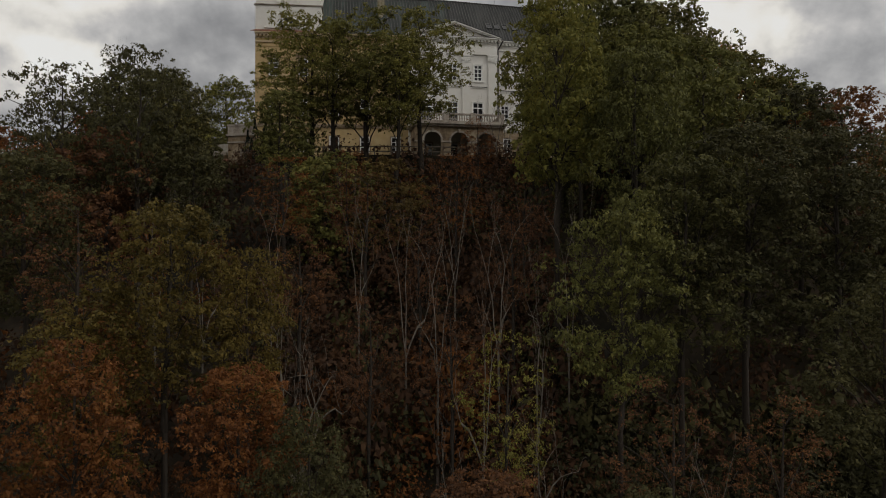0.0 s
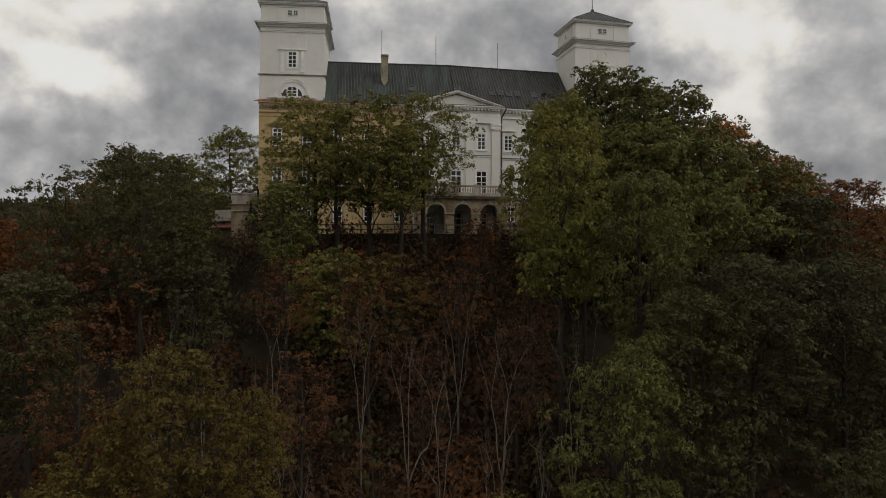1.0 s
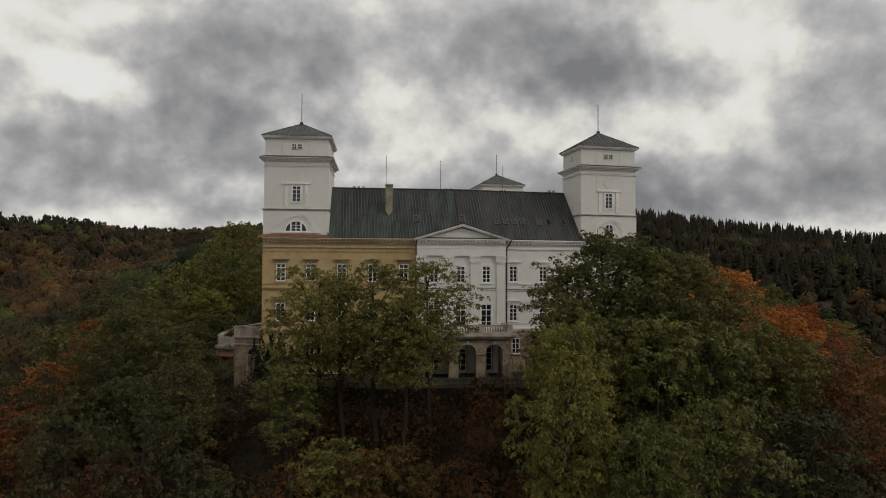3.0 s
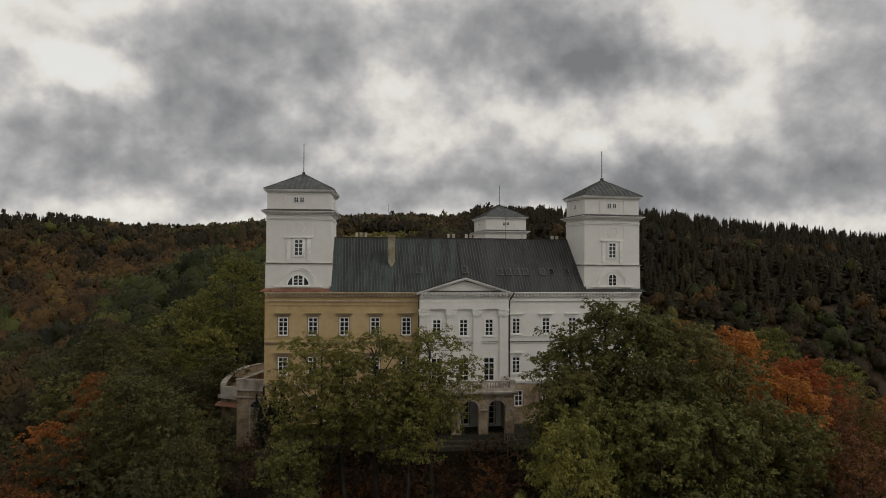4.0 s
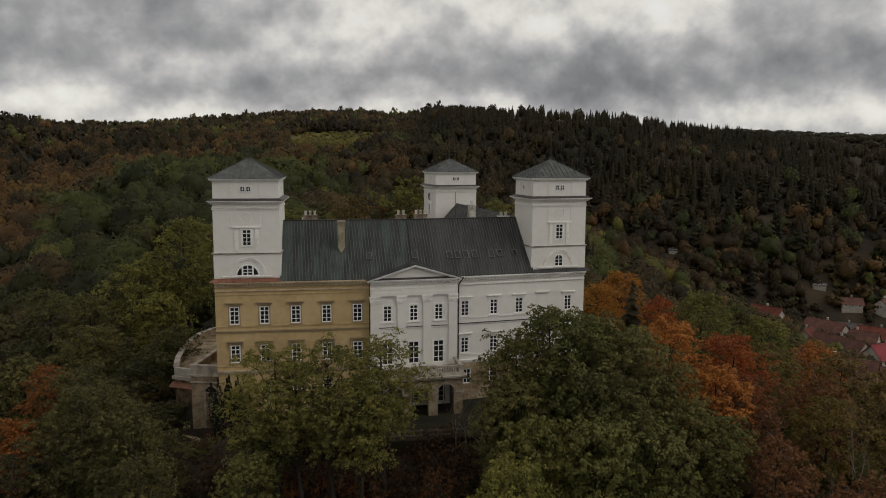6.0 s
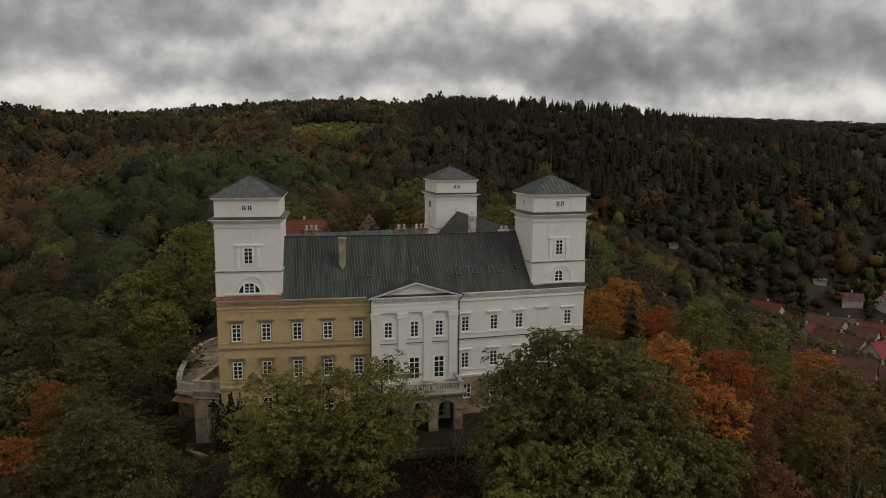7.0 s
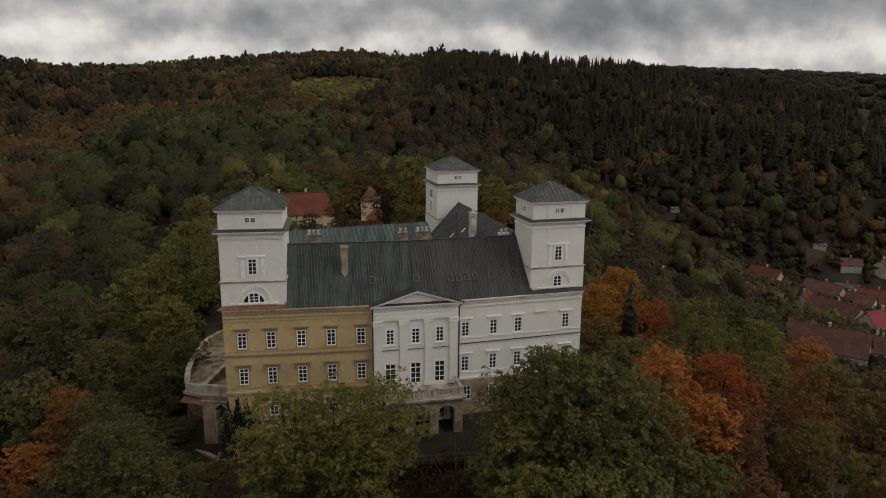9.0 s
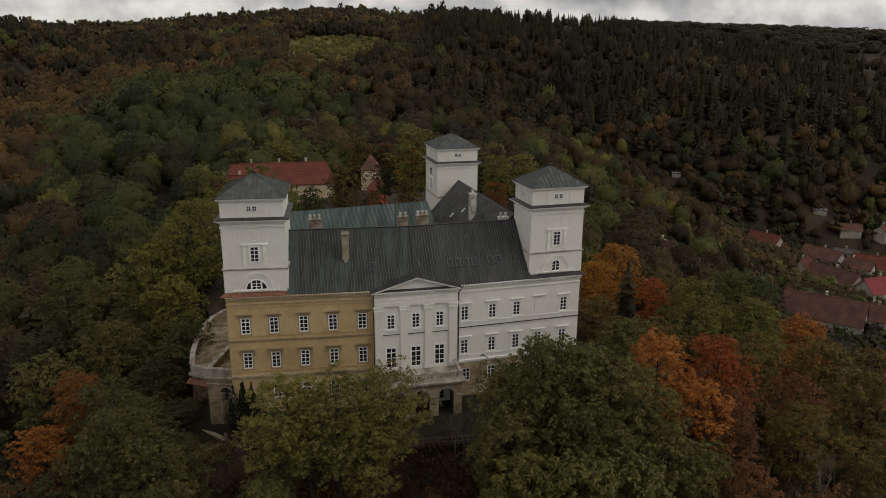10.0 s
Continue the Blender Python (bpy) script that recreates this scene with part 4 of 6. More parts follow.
# the broad old stack on the ochre side
ms = mL @ Matrix.Translation((14.45, 0, 0))
bm = bmesh.new()
prism(bm, [(-0.42, 19.2), (0.0, 18.4), (0.42, 19.2), (0.42, RIDGE + 0.02), (-0.42, RIDGE + 0.02)], 2.2, 3.4)
box(bm, -0.47, 0.47, 2.1, 3.5, RIDGE + 0.02, RIDGE + 0.17)
part("chimney", bm, M_RENDER, castle, "broad pale-rendered chimney stack on the roof slope", ms)
chimney(pose(-12.1, 91.6, 21.2, 0, 0, 6), 1.75, 0.8, 1.15, 3)
chimney(pose(-0.4, 93.1, 21.2, 0, 0, 9), 1.3, 0.8, 1.1, 2)
chimney(pose(2.2, 93.9, 21.2, 0, 0, 9), 1.75, 0.8, 1.1, 3)
chimney(pose(13.3, 93.4, 21.6, 0, 0, 13), 1.3, 0.7, 0.5, 2, M_WHITE, "white chimney beside the tower")
for u, m, hh in ((14.1, mL, 4.2), (3.6, mM, 3.6), (1.4, mR, 3.4)):
    bm = bmesh.new()
    bar(bm, (u, HALF, RIDGE - 0.1), (u, HALF, RIDGE + hh), 0.05, 0.05)
    part("lightning_rod", bm, M_METAL, castle, "thin roof-top rod", m)

# --- rear wings round the court
GA, GB = Vector((-19.5, 106.4)), Vector((3.4, 114.3))
n = Vector((GB - GA).normalized())
perp = Vector((n.y, -n.x))
slope("roof", GA + perp * 6, GB + perp * 6, GA, GB, 15.7, 20.0, M_GREEN, 0.7, "blue-green patinated sheet roof")
slope("roof", GA - perp * 6, GB - perp * 6, GA, GB, 15.7, 20.0, M_GREEN, 1.2)
part("wall", box(bmesh.new(), 0, (GB - GA).length, -5.5, 5.5, 0, 16.0), M_CREAM, castle, "rear wing wall", frame_of(GA, GB))
EA, EB = Vector((15.2, 96.0)), Vector((9.3, 122.6))
n = (EB - EA).normalized()
perp = Vector((-n.y, n.x))
slope("roof", EA + perp * 5.6, EB + perp * 5.6, EA, EB, 16.0, 22.0, M_ROOF_GREY, 0.5, "grey ribbed sheet roof of the side wing")
slope("roof", EA - perp * 5.6, EB - perp * 5.6, EA, EB, 16.0, 22.0, M_ROOF_GREY, 1.2)
bm = box(bmesh.new(), 0, (EB - EA).length, -5.2, 5.2, 0, 16.1)
L = (EB - EA).length
part("wall", bm, M_WHITE, castle, "side wing wall", frame_of(EA, EB))
bm = bmesh.new()
v = [bm.verts.new(p) for p in ((L - 0.05, -5.3, 16.05), (L - 0.05, 5.3, 16.05), (L - 0.05, 0, 21.75), (L - 0.45, -5.3, 16.05), (L - 0.45, 5.3, 16.05), (L - 0.45, 0, 21.75))]
for f in ((0, 1, 2), (5, 4, 3), (0, 3, 4, 1), (1, 4, 5, 2), (2, 5, 3, 0)):
    bm.faces.new([v[i] for i in f])
part("gable", bm, M_WHITE, castle, "", frame_of(EA, EB))
mE = frame_of(EA, EB)
chimney(mE @ Matrix.Translation((11.0, 2.6, 19.6)), 1.15, 0.9, 3.2, 1, M_WORN, "tall pale chimney with worn render")
for u, v in ((4.5, 3.2), (10.5, 3.6), (15.5, 2.6), (18.0, 3.8)):
    run, rise = 5.6, 6.0
    ms = mE @ Matrix.Translation((u, v, 22.0 - v / run * rise)) @ pose(0, 0, 0, -math.degrees(math.atan2(rise, run)), 0, 0)
    sk = part("skylight", box(bmesh.new(), -0.3, 0.3, -0.5, 0.5, 0.0, 0.12), M_METAL, castle, "small skylight in the sheet roof", ms)
    part("pane", box(bmesh.new(), -0.24, 0.24, -0.44, 0.44, 0.122, 0.14), M_PAINT, sk, "", ms)

# --- arcade with balcony
mP = mM @ Matrix.Translation((0.2, -3.7, 0))
PW, PD_ = 10.1, 3.7
arcs = (2.0, 5.05, 8.1)
bm = bmesh.new()
edges = [0.0]
RAD, SPRING, TOPZ = 0.98, 2.75, 4.35
for c in arcs:
    box(bm, edges[-1], c - RAD, 0, 0.65, -0.6, SPRING)
    edges.append(c + RAD)
box(bm, edges[-1], PW, 0, 0.65, -0.6, SPRING)
prev = 0.0
for c in arcs:
    box(bm, prev, c - RAD, 0, 0.65, SPRING, TOPZ)
    k = 14
    for i in range(k):
        a0, a1 = math.pi - math.pi * i / k, math.pi - math.pi * (i + 1) / k
        prism(bm, [(c + RAD * math.cos(a0), SPRING + RAD * math.sin(a0)), (c + RAD * math.cos(a1), SPRING + RAD * math.sin(a1)), (c + RAD * math.cos(a1), TOPZ), (c + RAD * math.cos(a0), TOPZ)], 0, 0.65)
    prev = c + RAD
box(bm, prev, PW, 0, 0.65, SPRING, TOPZ)
box(bm, 0, 0.65, 0.65, PD_, -0.6, TOPZ)
box(bm, PW - 0.65, PW, 0.65, PD_, -0.6, TOPZ)
arcade = part("arcade", bm, M_OLD, castle, "weathered arcade of three round arches", mP)
bm = bmesh.new()
for x0, x1 in [(-0.03, arcs[0] - RAD), (arcs[0] + RAD, arcs[1] - RAD), (arcs[1] + RAD, arcs[2] - RAD), (arcs[2] + RAD, PW + 0.03)]:
    box(bm, x0 - 0.05, x1 + 0.05, -0.08, 0.7, SPRING - 0.18, SPRING)
for c in arcs:
    ring(bm, c, SPRING, RAD, RAD + 0.2, -0.06, -0.002, 0, 180, 18)
    box(bm, c - 0.13, c + 0.13, -0.14, -0.002, SPRING + RAD - 0.05, SPRING + RAD + 0.4)
part("impost", bm, M_STONE, arcade, "", mP)
bm = bmesh.new()
box(bm, -0.25, PW + 0.25, -0.3, PD_, TOPZ, TOPZ + 0.22)
box(bm, -0.4, PW + 0.4, -0.48, PD_, TOPZ + 0.22, TOPZ + 0.42)
box(bm, -0.1, PW + 0.1, -0.1, PD_, TOPZ + 0.42, TOPZ + 0.55)
part("balcony_floor", bm, M_STONE, castle, "stone balcony slab with moulded edge", mP)
ZB = TOPZ + 0.55
bm = bmesh.new()
for a in ((0, PW, 0.0, 0.3), (0, 0.3, 0.3, PD_ - 0.2), (PW - 0.3, PW, 0.3, PD_ - 0.2)):
    box(bm, a[0], a[1], a[2], a[3], ZB, ZB + 0.14)
    box(bm, a[0] - 0.03, a[1] + 0.03, a[2] - 0.03, a[3], ZB + 0.82, ZB + 0.98)
for x in (0.2, 3.55, 6.65, PW - 0.2):
    box(bm, x - 0.3, x + 0.3, -0.06, 0.36, ZB, ZB + 1.06)
balustrade = part("balustrade", bm, M_STONE, castle, "grey stone balcony balustrade", mP)


def baluster():
    bm = bmesh.new()
    prof = ((0.07, 0.0), (0.07, 0.06), (0.045, 0.1), (0.09, 0.28), (0.05, 0.48), (0.045, 0.6), (0.075, 0.64), (0.075, 0.68))
    rows = [[bm.verts.new((r * math.cos(radians(45 * k)), r * math.sin(radians(45 * k)), z)) for k in range(8)] for r, z in prof]
    for a, b in zip(rows, rows[1:]):
        for k in range(8):
            bm.faces.new((a[k], a[(k + 1) % 8], b[(k + 1) % 8], b[k]))
    return bm


BALUSTER = mesh_of(baluster(), M_STONE, True)
for a, b in ((0.5, 3.25), (3.85, 6.35), (6.95, PW - 0.5)):
    k = 9
    for i in range(k):
        x = a + (b - a) * (i + 0.5) / k
        part("baluster", BALUSTER, None, balustrade, "", mP @ Matrix.Translation((x, 0.15, ZB + 0.14)))
for x in (0.15, PW - 0.15):
    for i in range(9):
        part("baluster", BALUSTER, None, balustrade, "", mP @ Matrix.Translation((x, 0.55 + i * 0.38, ZB + 0.14)))

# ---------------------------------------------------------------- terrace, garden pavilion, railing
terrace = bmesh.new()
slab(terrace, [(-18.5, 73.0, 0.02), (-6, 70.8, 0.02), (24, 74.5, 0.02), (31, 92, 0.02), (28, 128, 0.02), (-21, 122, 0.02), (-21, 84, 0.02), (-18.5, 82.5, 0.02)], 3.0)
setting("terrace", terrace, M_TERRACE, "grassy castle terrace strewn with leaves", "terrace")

fence = thing("railing", -2, 71.6, 0, "weathered grey timber railing along the terrace edge", "railing")
for i in range(15):
    x = -14 + i * 1.75
    y = 71.4 + 0.09 * (x + 6) if x > -6 else 72.0 - 0.06 * (x + 14)
    part("post", box(bmesh.new(), -0.07, 0.07, -0.07, 0.07, -0.5, 1.05), M_WOOD, fence, "", pose(x, y, 0))
for z in (0.45, 0.95):
    for i in range(14):
        x0, x1 = -14 + i * 1.75, -14 + (i + 1) * 1.75
        y0, y1 = [(71.4 + 0.09 * (x + 6) if x > -6 else 72.0 - 0.06 * (x + 14)) for x in (x0, x1)]
        part("rail", bar(bmesh.new(), (x0, y0 - 0.1, z), (x1, y1 - 0.1, z), 0.05, 0.13), M_WOOD, fence, "", Matrix())

pav = thing("garden_pavilion", -24, 84, 0, "weathered garden pavilion with an arched niche and parapet", "pavilion")
mV = frame_of(Vector((-25.35, 82.6)), Vector((-21.4, 82.05)))
PVW, PVD = 3.95, 12.0
bm = bmesh.new()
box(bm, 0, PVW, 0, PVD, -7.5, 4.2)
part("body", bm, M_OLD, pav, "stained plaster walls", mV)
part("floor", box(bmesh.new(), 0.4, PVW, 0.4, PVD - 0.4, 4.2, 4.35), M_OLD_FLOOR, pav, "pale leaf-strewn terrace floor", mV)
part("cornice", box(bmesh.new(), -0.2, PVW, -0.22, PVD, 4.02, 4.2), M_STONE, pav, "", mV)
part("string_course", box(bmesh.new(), -0.1, PVW, -0.12, -0.004, 3.2, 3.34), M_STONE, pav, "", mV)
part("front_parapet", box(bmesh.new(), -0.05, PVW, -0.05, 0.36, 4.204, 5.2), M_STONE, pav, "grey stone parapet", mV)
part("side_parapet", box(bmesh.new(), -0.05, 0.36, 0.364, PVD, 4.204, 5.1), M_OLD, pav, "stained side parapet", mV)
part("back_parapet", box(bmesh.new(), 0.364, PVW, PVD - 0.36, PVD, 4.36, 5.0), M_OLD, pav, "", mV)
part("coping", box(bmesh.new(), -0.12, PVW, -0.14, 0.42, 5.2, 5.36), M_STONE, pav, "", mV)
part("coping", box(bmesh.new(), -0.12, 0.42, 0.424, PVD, 5.1, 5.24), M_STONE, pav, "", mV)
bm = bmesh.new()
ring(bm, 2.4, 2.1, 0.68, 0.86, -0.1, -0.002, 0, 180, 18)
part("arch_trim", bm, M_STONE, pav, "", mV)
for a, b in ((1.54, 1.72), (3.08, 3.26)):
    part("jamb", box(bmesh.new(), a, b, -0.08, -0.002, -2.4, 2.1), M_STONE, pav, "", mV)
part("transom", box(bmesh.new(), 1.72, 3.08, -0.1, -0.002, 1.98, 2.1), M_STONE, pav, "", mV)
part("pane", prism(bmesh.new(), [(2.4 + 0.68 * math.cos(radians(a)), 2.12 + 0.68 * math.sin(radians(a))) for a in range(0, 181, 12)], -0.05, -0.01), M_GLASS, pav, "dark fan window", mV)
for a in (45, 90, 135):
    part("glazing_bar", bar(bmesh.new(), (2.4, -0.06, 2.12), (2.4 + 0.68 * math.cos(radians(a)), -0.06, 2.12 + 0.68 * math.sin(radians(a))), 0.04, 0.04), M_SURROUND, pav, "", mV)
part("niche", box(bmesh.new(), 1.724, 3.076, -0.03, -0.006, -2.4, 1.976), M_OLD_FLOOR, pav, "pale blocked doorway", mV)

ramp = thing("curved_terrace", -27, 92, 0, "curved garden terrace with a pale plastered parapet wall", "terrace wall")
arc = [(-28.6, 87.4), (-29.7, 91.6), (-30.5, 96.5), (-30.85, 101.0), (-30.5, 104.6), (-29.5, 107.4), (-27.4, 109.4), (-24.0, 110.6), (-21.6, 110.9)]
for (x0, y0), (x1, y1) in zip(arc, arc[1:]):
    part("parapet", bar(bmesh.new(), (x0, y0, -1.7), (x1, y1, -1.7), 0.45, 10.6), M_OLD, ramp, "", Matrix())
    part("coping", bar(bmesh.new(), (x0, y0, 3.68), (x1, y1, 3.68), 0.7, 0.14), M_STONE, ramp, "", Matrix())
bm = bmesh.new()
pts = arc + [(-21.5, 110), (-21.5, 84), (-25.6, 85.9)]
a = [bm.verts.new((x, y, 2.7)) for x, y in pts]
b = [bm.verts.new((x, y, -6.0)) for x, y in pts]
bm.faces.new(a)
for i in range(len(a)):
    bm.faces.new((a[i], b[i], b[(i + 1) % len(a)], a[(i + 1) % len(a)]))
part("floor", bm, M_OLD_FLOOR, ramp, "leaf-strewn terrace floor", Matrix())
part("end_wall", bar(bmesh.new(), (-28.7, 87.3, 3.2), (-25.7, 86.0, 3.2), 0.4, 1.0), M_HOUSE, ramp, "whitewashed end parapet", Matrix())
part("end_ledge", bar(bmesh.new(), (-28.9, 87.25, 2.5), (-25.7, 85.85, 2.5), 0.7, 0.4), M_STONE, ramp, "", Matrix())
part("end_roof", slab(bmesh.new(), [(-29.3, 86.4, 1.5), (-25.8, 84.9, 1.5), (-25.7, 85.9, 1.9), (-29.0, 87.2, 1.9)], 0.1), M_RUST, ramp, "rusty sheet ledge", Matrix())

foot = thing("retaining_wall", -23.3, 81.2, -3.4, "low pale plastered retaining wall at the pavilion's foot", "wall")
a, b = Vector((-26.4, 82.6, -3.3)), Vector((-20.2, 78.6, -3.9))
part("body", bar(bmesh.new(), a - Vector((0, 0, 1.4)), b - Vector((0, 0, 1.4)), 0.4, 2.8), M_OLD, foot, "stained plaster", Matrix())
part("coping", bar(bmesh.new(), a + Vector((0, 0, 0.06)), b + Vector((0, 0, 0.06)), 0.6, 0.12), M_OLD, foot, "", Matrix())
for t in (0.55, 1.0):
    p = a.lerp(b, t)
    part("post", box(bmesh.new(), -0.16, 0.16, -0.16, 0.16, 0.0, 0.9), M_STONE, foot, "", pose(p.x, p.y, p.z + 0.1))

# ---------------------------------------------------------------- manor and village
def house(name, x, y, turn, w, d, h, roof_h, wall_mat, roof_mat, label, windows=3, hip=0.0, z=None, chims=1):
    z = float(ground_z(x, y)) if z is None else z
    ob = thing(name, x, y, z, label, "house", "", "", turn)
    m = WORLD[ob]
    bm = bmesh.new()
    box(bm, -w / 2, w / 2, -d / 2, d / 2, -3, h)
    part("wall", bm, wall_mat, ob, "", m)
    if hip < 0.01:
        for s in (-1, 1):
            bm = bmesh.new()
            v = [bm.verts.new(p) for p in ((s * (w / 2 - 0.01), -d / 2, h), (s * (w / 2 - 0.01), d / 2, h), (s * (w / 2 - 0.01), 0, h + roof_h - 0.1), (s * (w / 2 - 0.3), -d / 2, h), (s * (w / 2 - 0.3), d / 2, h), (s * (w / 2 - 0.3), 0, h + roof_h - 0.1))]
            for f in ((0, 1, 2), (5, 4, 3), (0, 3, 4, 1), (1, 4, 5, 2), (2, 5, 3, 0)):
                bm.faces.new([v[i] for i in f])
            part("gable", bm, wall_mat, ob, "", m)
    bm = bmesh.new()
    o = 0.5
    e = h - o * roof_h / (d / 2) * 0.5
    for s in (-1, 1):
        slab(bm, [(-w / 2 - o, s * (d / 2 + o), e), (w / 2 + o, s * (d / 2 + o), e), (w / 2 + o - hip, 0, h + roof_h), (-w / 2 - o + hip, 0, h + roof_h)], 0.16)
        if hip:
            slab(bm, [(s * (w / 2 + o), -d / 2 - o, e), (s * (w / 2 + o), d / 2 + o, e), (s * (w / 2 + o - hip), 0, h + roof_h)], 0.16)
    roof = part("roof", bm, roof_mat, ob, "", m)
    bm = bmesh.new()
    n = max(4, int(d / 0.9))
    for s in (-1, 1):
        for k in range(1, n):
            t = k / n
            yy, zz = s * (d / 2 + o) * (1 - t), e + (h + roof_h - e) * t
            xx = w / 2 + o - hip * t
            bar(bm, (-xx, yy, zz + 0.03), (xx, yy, zz + 0.03), 0.12, 0.07)
    bar(bm, (-w / 2 - o + hip, 0, h + roof_h + 0.05), (w / 2 + o - hip, 0, h + roof_h + 0.05), 0.35, 0.2)
    tagged(part("tiling", bm, roof_mat, roof, "", m), kind="stuff")
    for k in range(chims):
        cx = (k + 1) * w / (chims + 1) - w / 2
        bm = box(bmesh.new(), cx - 0.35, cx + 0.35, 0.5, 1.2, h + roof_h * 0.5, h + roof_h + 1.0)
        part("chimney", box(bm, cx - 0.45, cx + 0.45, 0.4, 1.3, h + roof_h + 1.0, h + roof_h + 1.15), M_HOUSE, ob, "", m)
    for s in (-1, 1):
        for k in range(windows):
            wx = (k + 0.5) * w / windows - w / 2
            for zz in ((1.2, 4.0) if h > 5 else (1.0,)):
                mw = m @ Matrix.Translation((wx, s * d / 2, zz)) @ pose(0, 0, 0, 0, 0, 0 if s < 0 else 180)
                win = part("window", cached("house_win", lambda: lights_of(1.0, 1.4, 2, 2, -0.03), M_PAINT), None, ob, "", mw)
                part("pane", cached("house_glass", lambda: box(bmesh.new(), -0.45, 0.45, -0.04, -0.005, 0.05, 1.35), M_GLASS), None, win, "", mw)
        mw = m @ Matrix.Translation((s * w / 2, 0, 1.2)) @ pose(0, 0, 0, 0, 0, 90 if s > 0 else -90)
        win = part("window", cached("house_win", None, M_PAINT), None, ob, "", mw)
        part("pane", cached("house_glass", None, M_GLASS), None, win, "", mw)
    return ob


house("manor_house", -39.5, 219.8, 12, 33, 13, 5.6, 5.6, M_CREAM, M_TILE, "long cream manor house with a red tiled roof", 7, 2.5, -1.0, 3)
house("stable_wing", -51.5, 208.5, 12, 13, 10, 4.6, 4.6, M_CREAM, M_TILE, "cream stable wing with a red tiled roof and white chimneys", 4, 0.0, -1.0, 2)
gate = thing("gate_tower", -11.7, 230, -1.0, "small cream gate tower with a red pyramid roof", "tower")
part("wall", box(bmesh.new(), -3.0, 3.0, -3.0, 3.0, -2, 7.9), M_CREAM, gate)
bm = bmesh.new()
hat(bm, [(-3.4, -3.4), (3.4, -3.4), (3.4, 3.4), (-3.4, 3.4)], 7.7, (0, 0, 12.3), 0.15)
part("roof", bm, M_TILE_DARK, gate, "brownish red tiled pyramid roof")
for s in (-1, 1):
    mw = WORLD[gate] @ Matrix.Translation((s * 1.2, -3.0, 5.2))
    win = part("window", CACHE["house_win"], None, gate, "", mw)
    part("pane", CACHE["house_glass"], None, win, "", mw)
turret = thing("round_turret", -8.5, 203, -2.2, "round red turret with a conical red roof", "turret")
bm = bmesh.new()
bmesh.ops.create_cone(bm, cap_ends=True, segments=20, radius1=2.9, radius2=2.9, depth=9, matrix=Matrix.Translation((0, 0, 3.0)))
part("wall", bm, M_RED, turret)
bm = bmesh.new()
bmesh.ops.create_cone(bm, cap_ends=True, segments=20, radius1=3.5, radius2=0.5, depth=3.0, matrix=Matrix.Translation((0, 0, 8.9)))
bmesh.ops.create_cone(bm, cap_ends=True, segments=12, radius1=0.6, radius2=0.45, depth=0.5, matrix=Matrix.Translation((0, 0, 10.5)))
part("roof", bm, M_TILE, turret, "conical red tiled roof")

M_TILE_NEW = material("bright_red_tiles", (0.24, 0.045, 0.05), (0.17, 0.035, 0.038), rough=0.8, scale=0.3, fine=4, bump=0.3)
M_SLATE = material("grey_shed_roof", (0.11, 0.10, 0.095), (0.07, 0.065, 0.06), rough=0.85, scale=0.4, fine=4, bump=0.2)
VILLAGE = [  # x, y, turn, width, depth, wall height, roof height, wall, roof
    (168, 311, -55, 14, 7, 3.0, 3.4, M_HOUSE, M_TILE), (189, 298, -62, 17, 8, 4.4, 3.8, M_HOUSE, M_TILE_DARK), (164.5, 271, 40, 9, 7, 2.8, 3.6, M_HOUSE, M_TILE), (171, 260, -66, 20, 9, 3.0, 4.2, M_HOUSE, M_TILE_DARK), (198, 290, -50, 17, 7, 2.8, 3.4, M_HOUSE, M_TILE_DARK),
    (209, 290, -40, 18, 9, 3.2, 4.4, M_HOUSE, M_TILE), (177, 241, 17, 17, 8.5, 5.4, 4.6, M_HOUSE, M_TILE_NEW), (132, 203, -40, 23, 12, 3.4, 6.0, M_HOUSE, M_TILE_DARK), (156, 211, -30, 17, 9, 2.6, 4.2, M_HOUSE, M_TILE_DARK), (216, 322, -20, 9, 5.5, 2.4, 2.6, M_HOUSE, M_TILE_DARK),
    (229, 316, 30, 9, 6, 2.6, 2.8, M_HOUSE, M_TILE_DARK), (79, 208, -50, 9, 6.5, 3.0, 3.4, M_HOUSE, M_TILE_DARK), (76, 214, 30, 9, 6, 3.2, 3.4, M_HOUSE, M_TILE_DARK), (84, 216, 20, 7, 5, 2.6, 1.6, M_HOUSE, M_SLATE), (209, 312, -30, 10, 6, 2.6, 1.2, M_HOUSE, M_SLATE), (208, 336, -25, 6, 3.2, 2.0, 0.8, M_HOUSE, M_SLATE),
    (143, 363, -20, 4.5, 3, 2.0, 0.8, M_HOUSE, M_SLATE), (232, 296, 20, 13, 8, 3.4, 4.0, M_HOUSE, M_TILE)]
for x, y, turn, w, d, h, rh, wm, rm in VILLAGE:
    tagged(house("cottage", x, y, turn, w, d, h, rh, wm, rm, "pale plastered village house with a " + {M_TILE: "red tiled", M_TILE_NEW: "bright red tiled", M_TILE_DARK: "brown tiled", M_SLATE: "low grey"}[rm] + " roof"), group="village houses")

# ---------------------------------------------------------------- trees
RNG = np.random.default_rng(7)


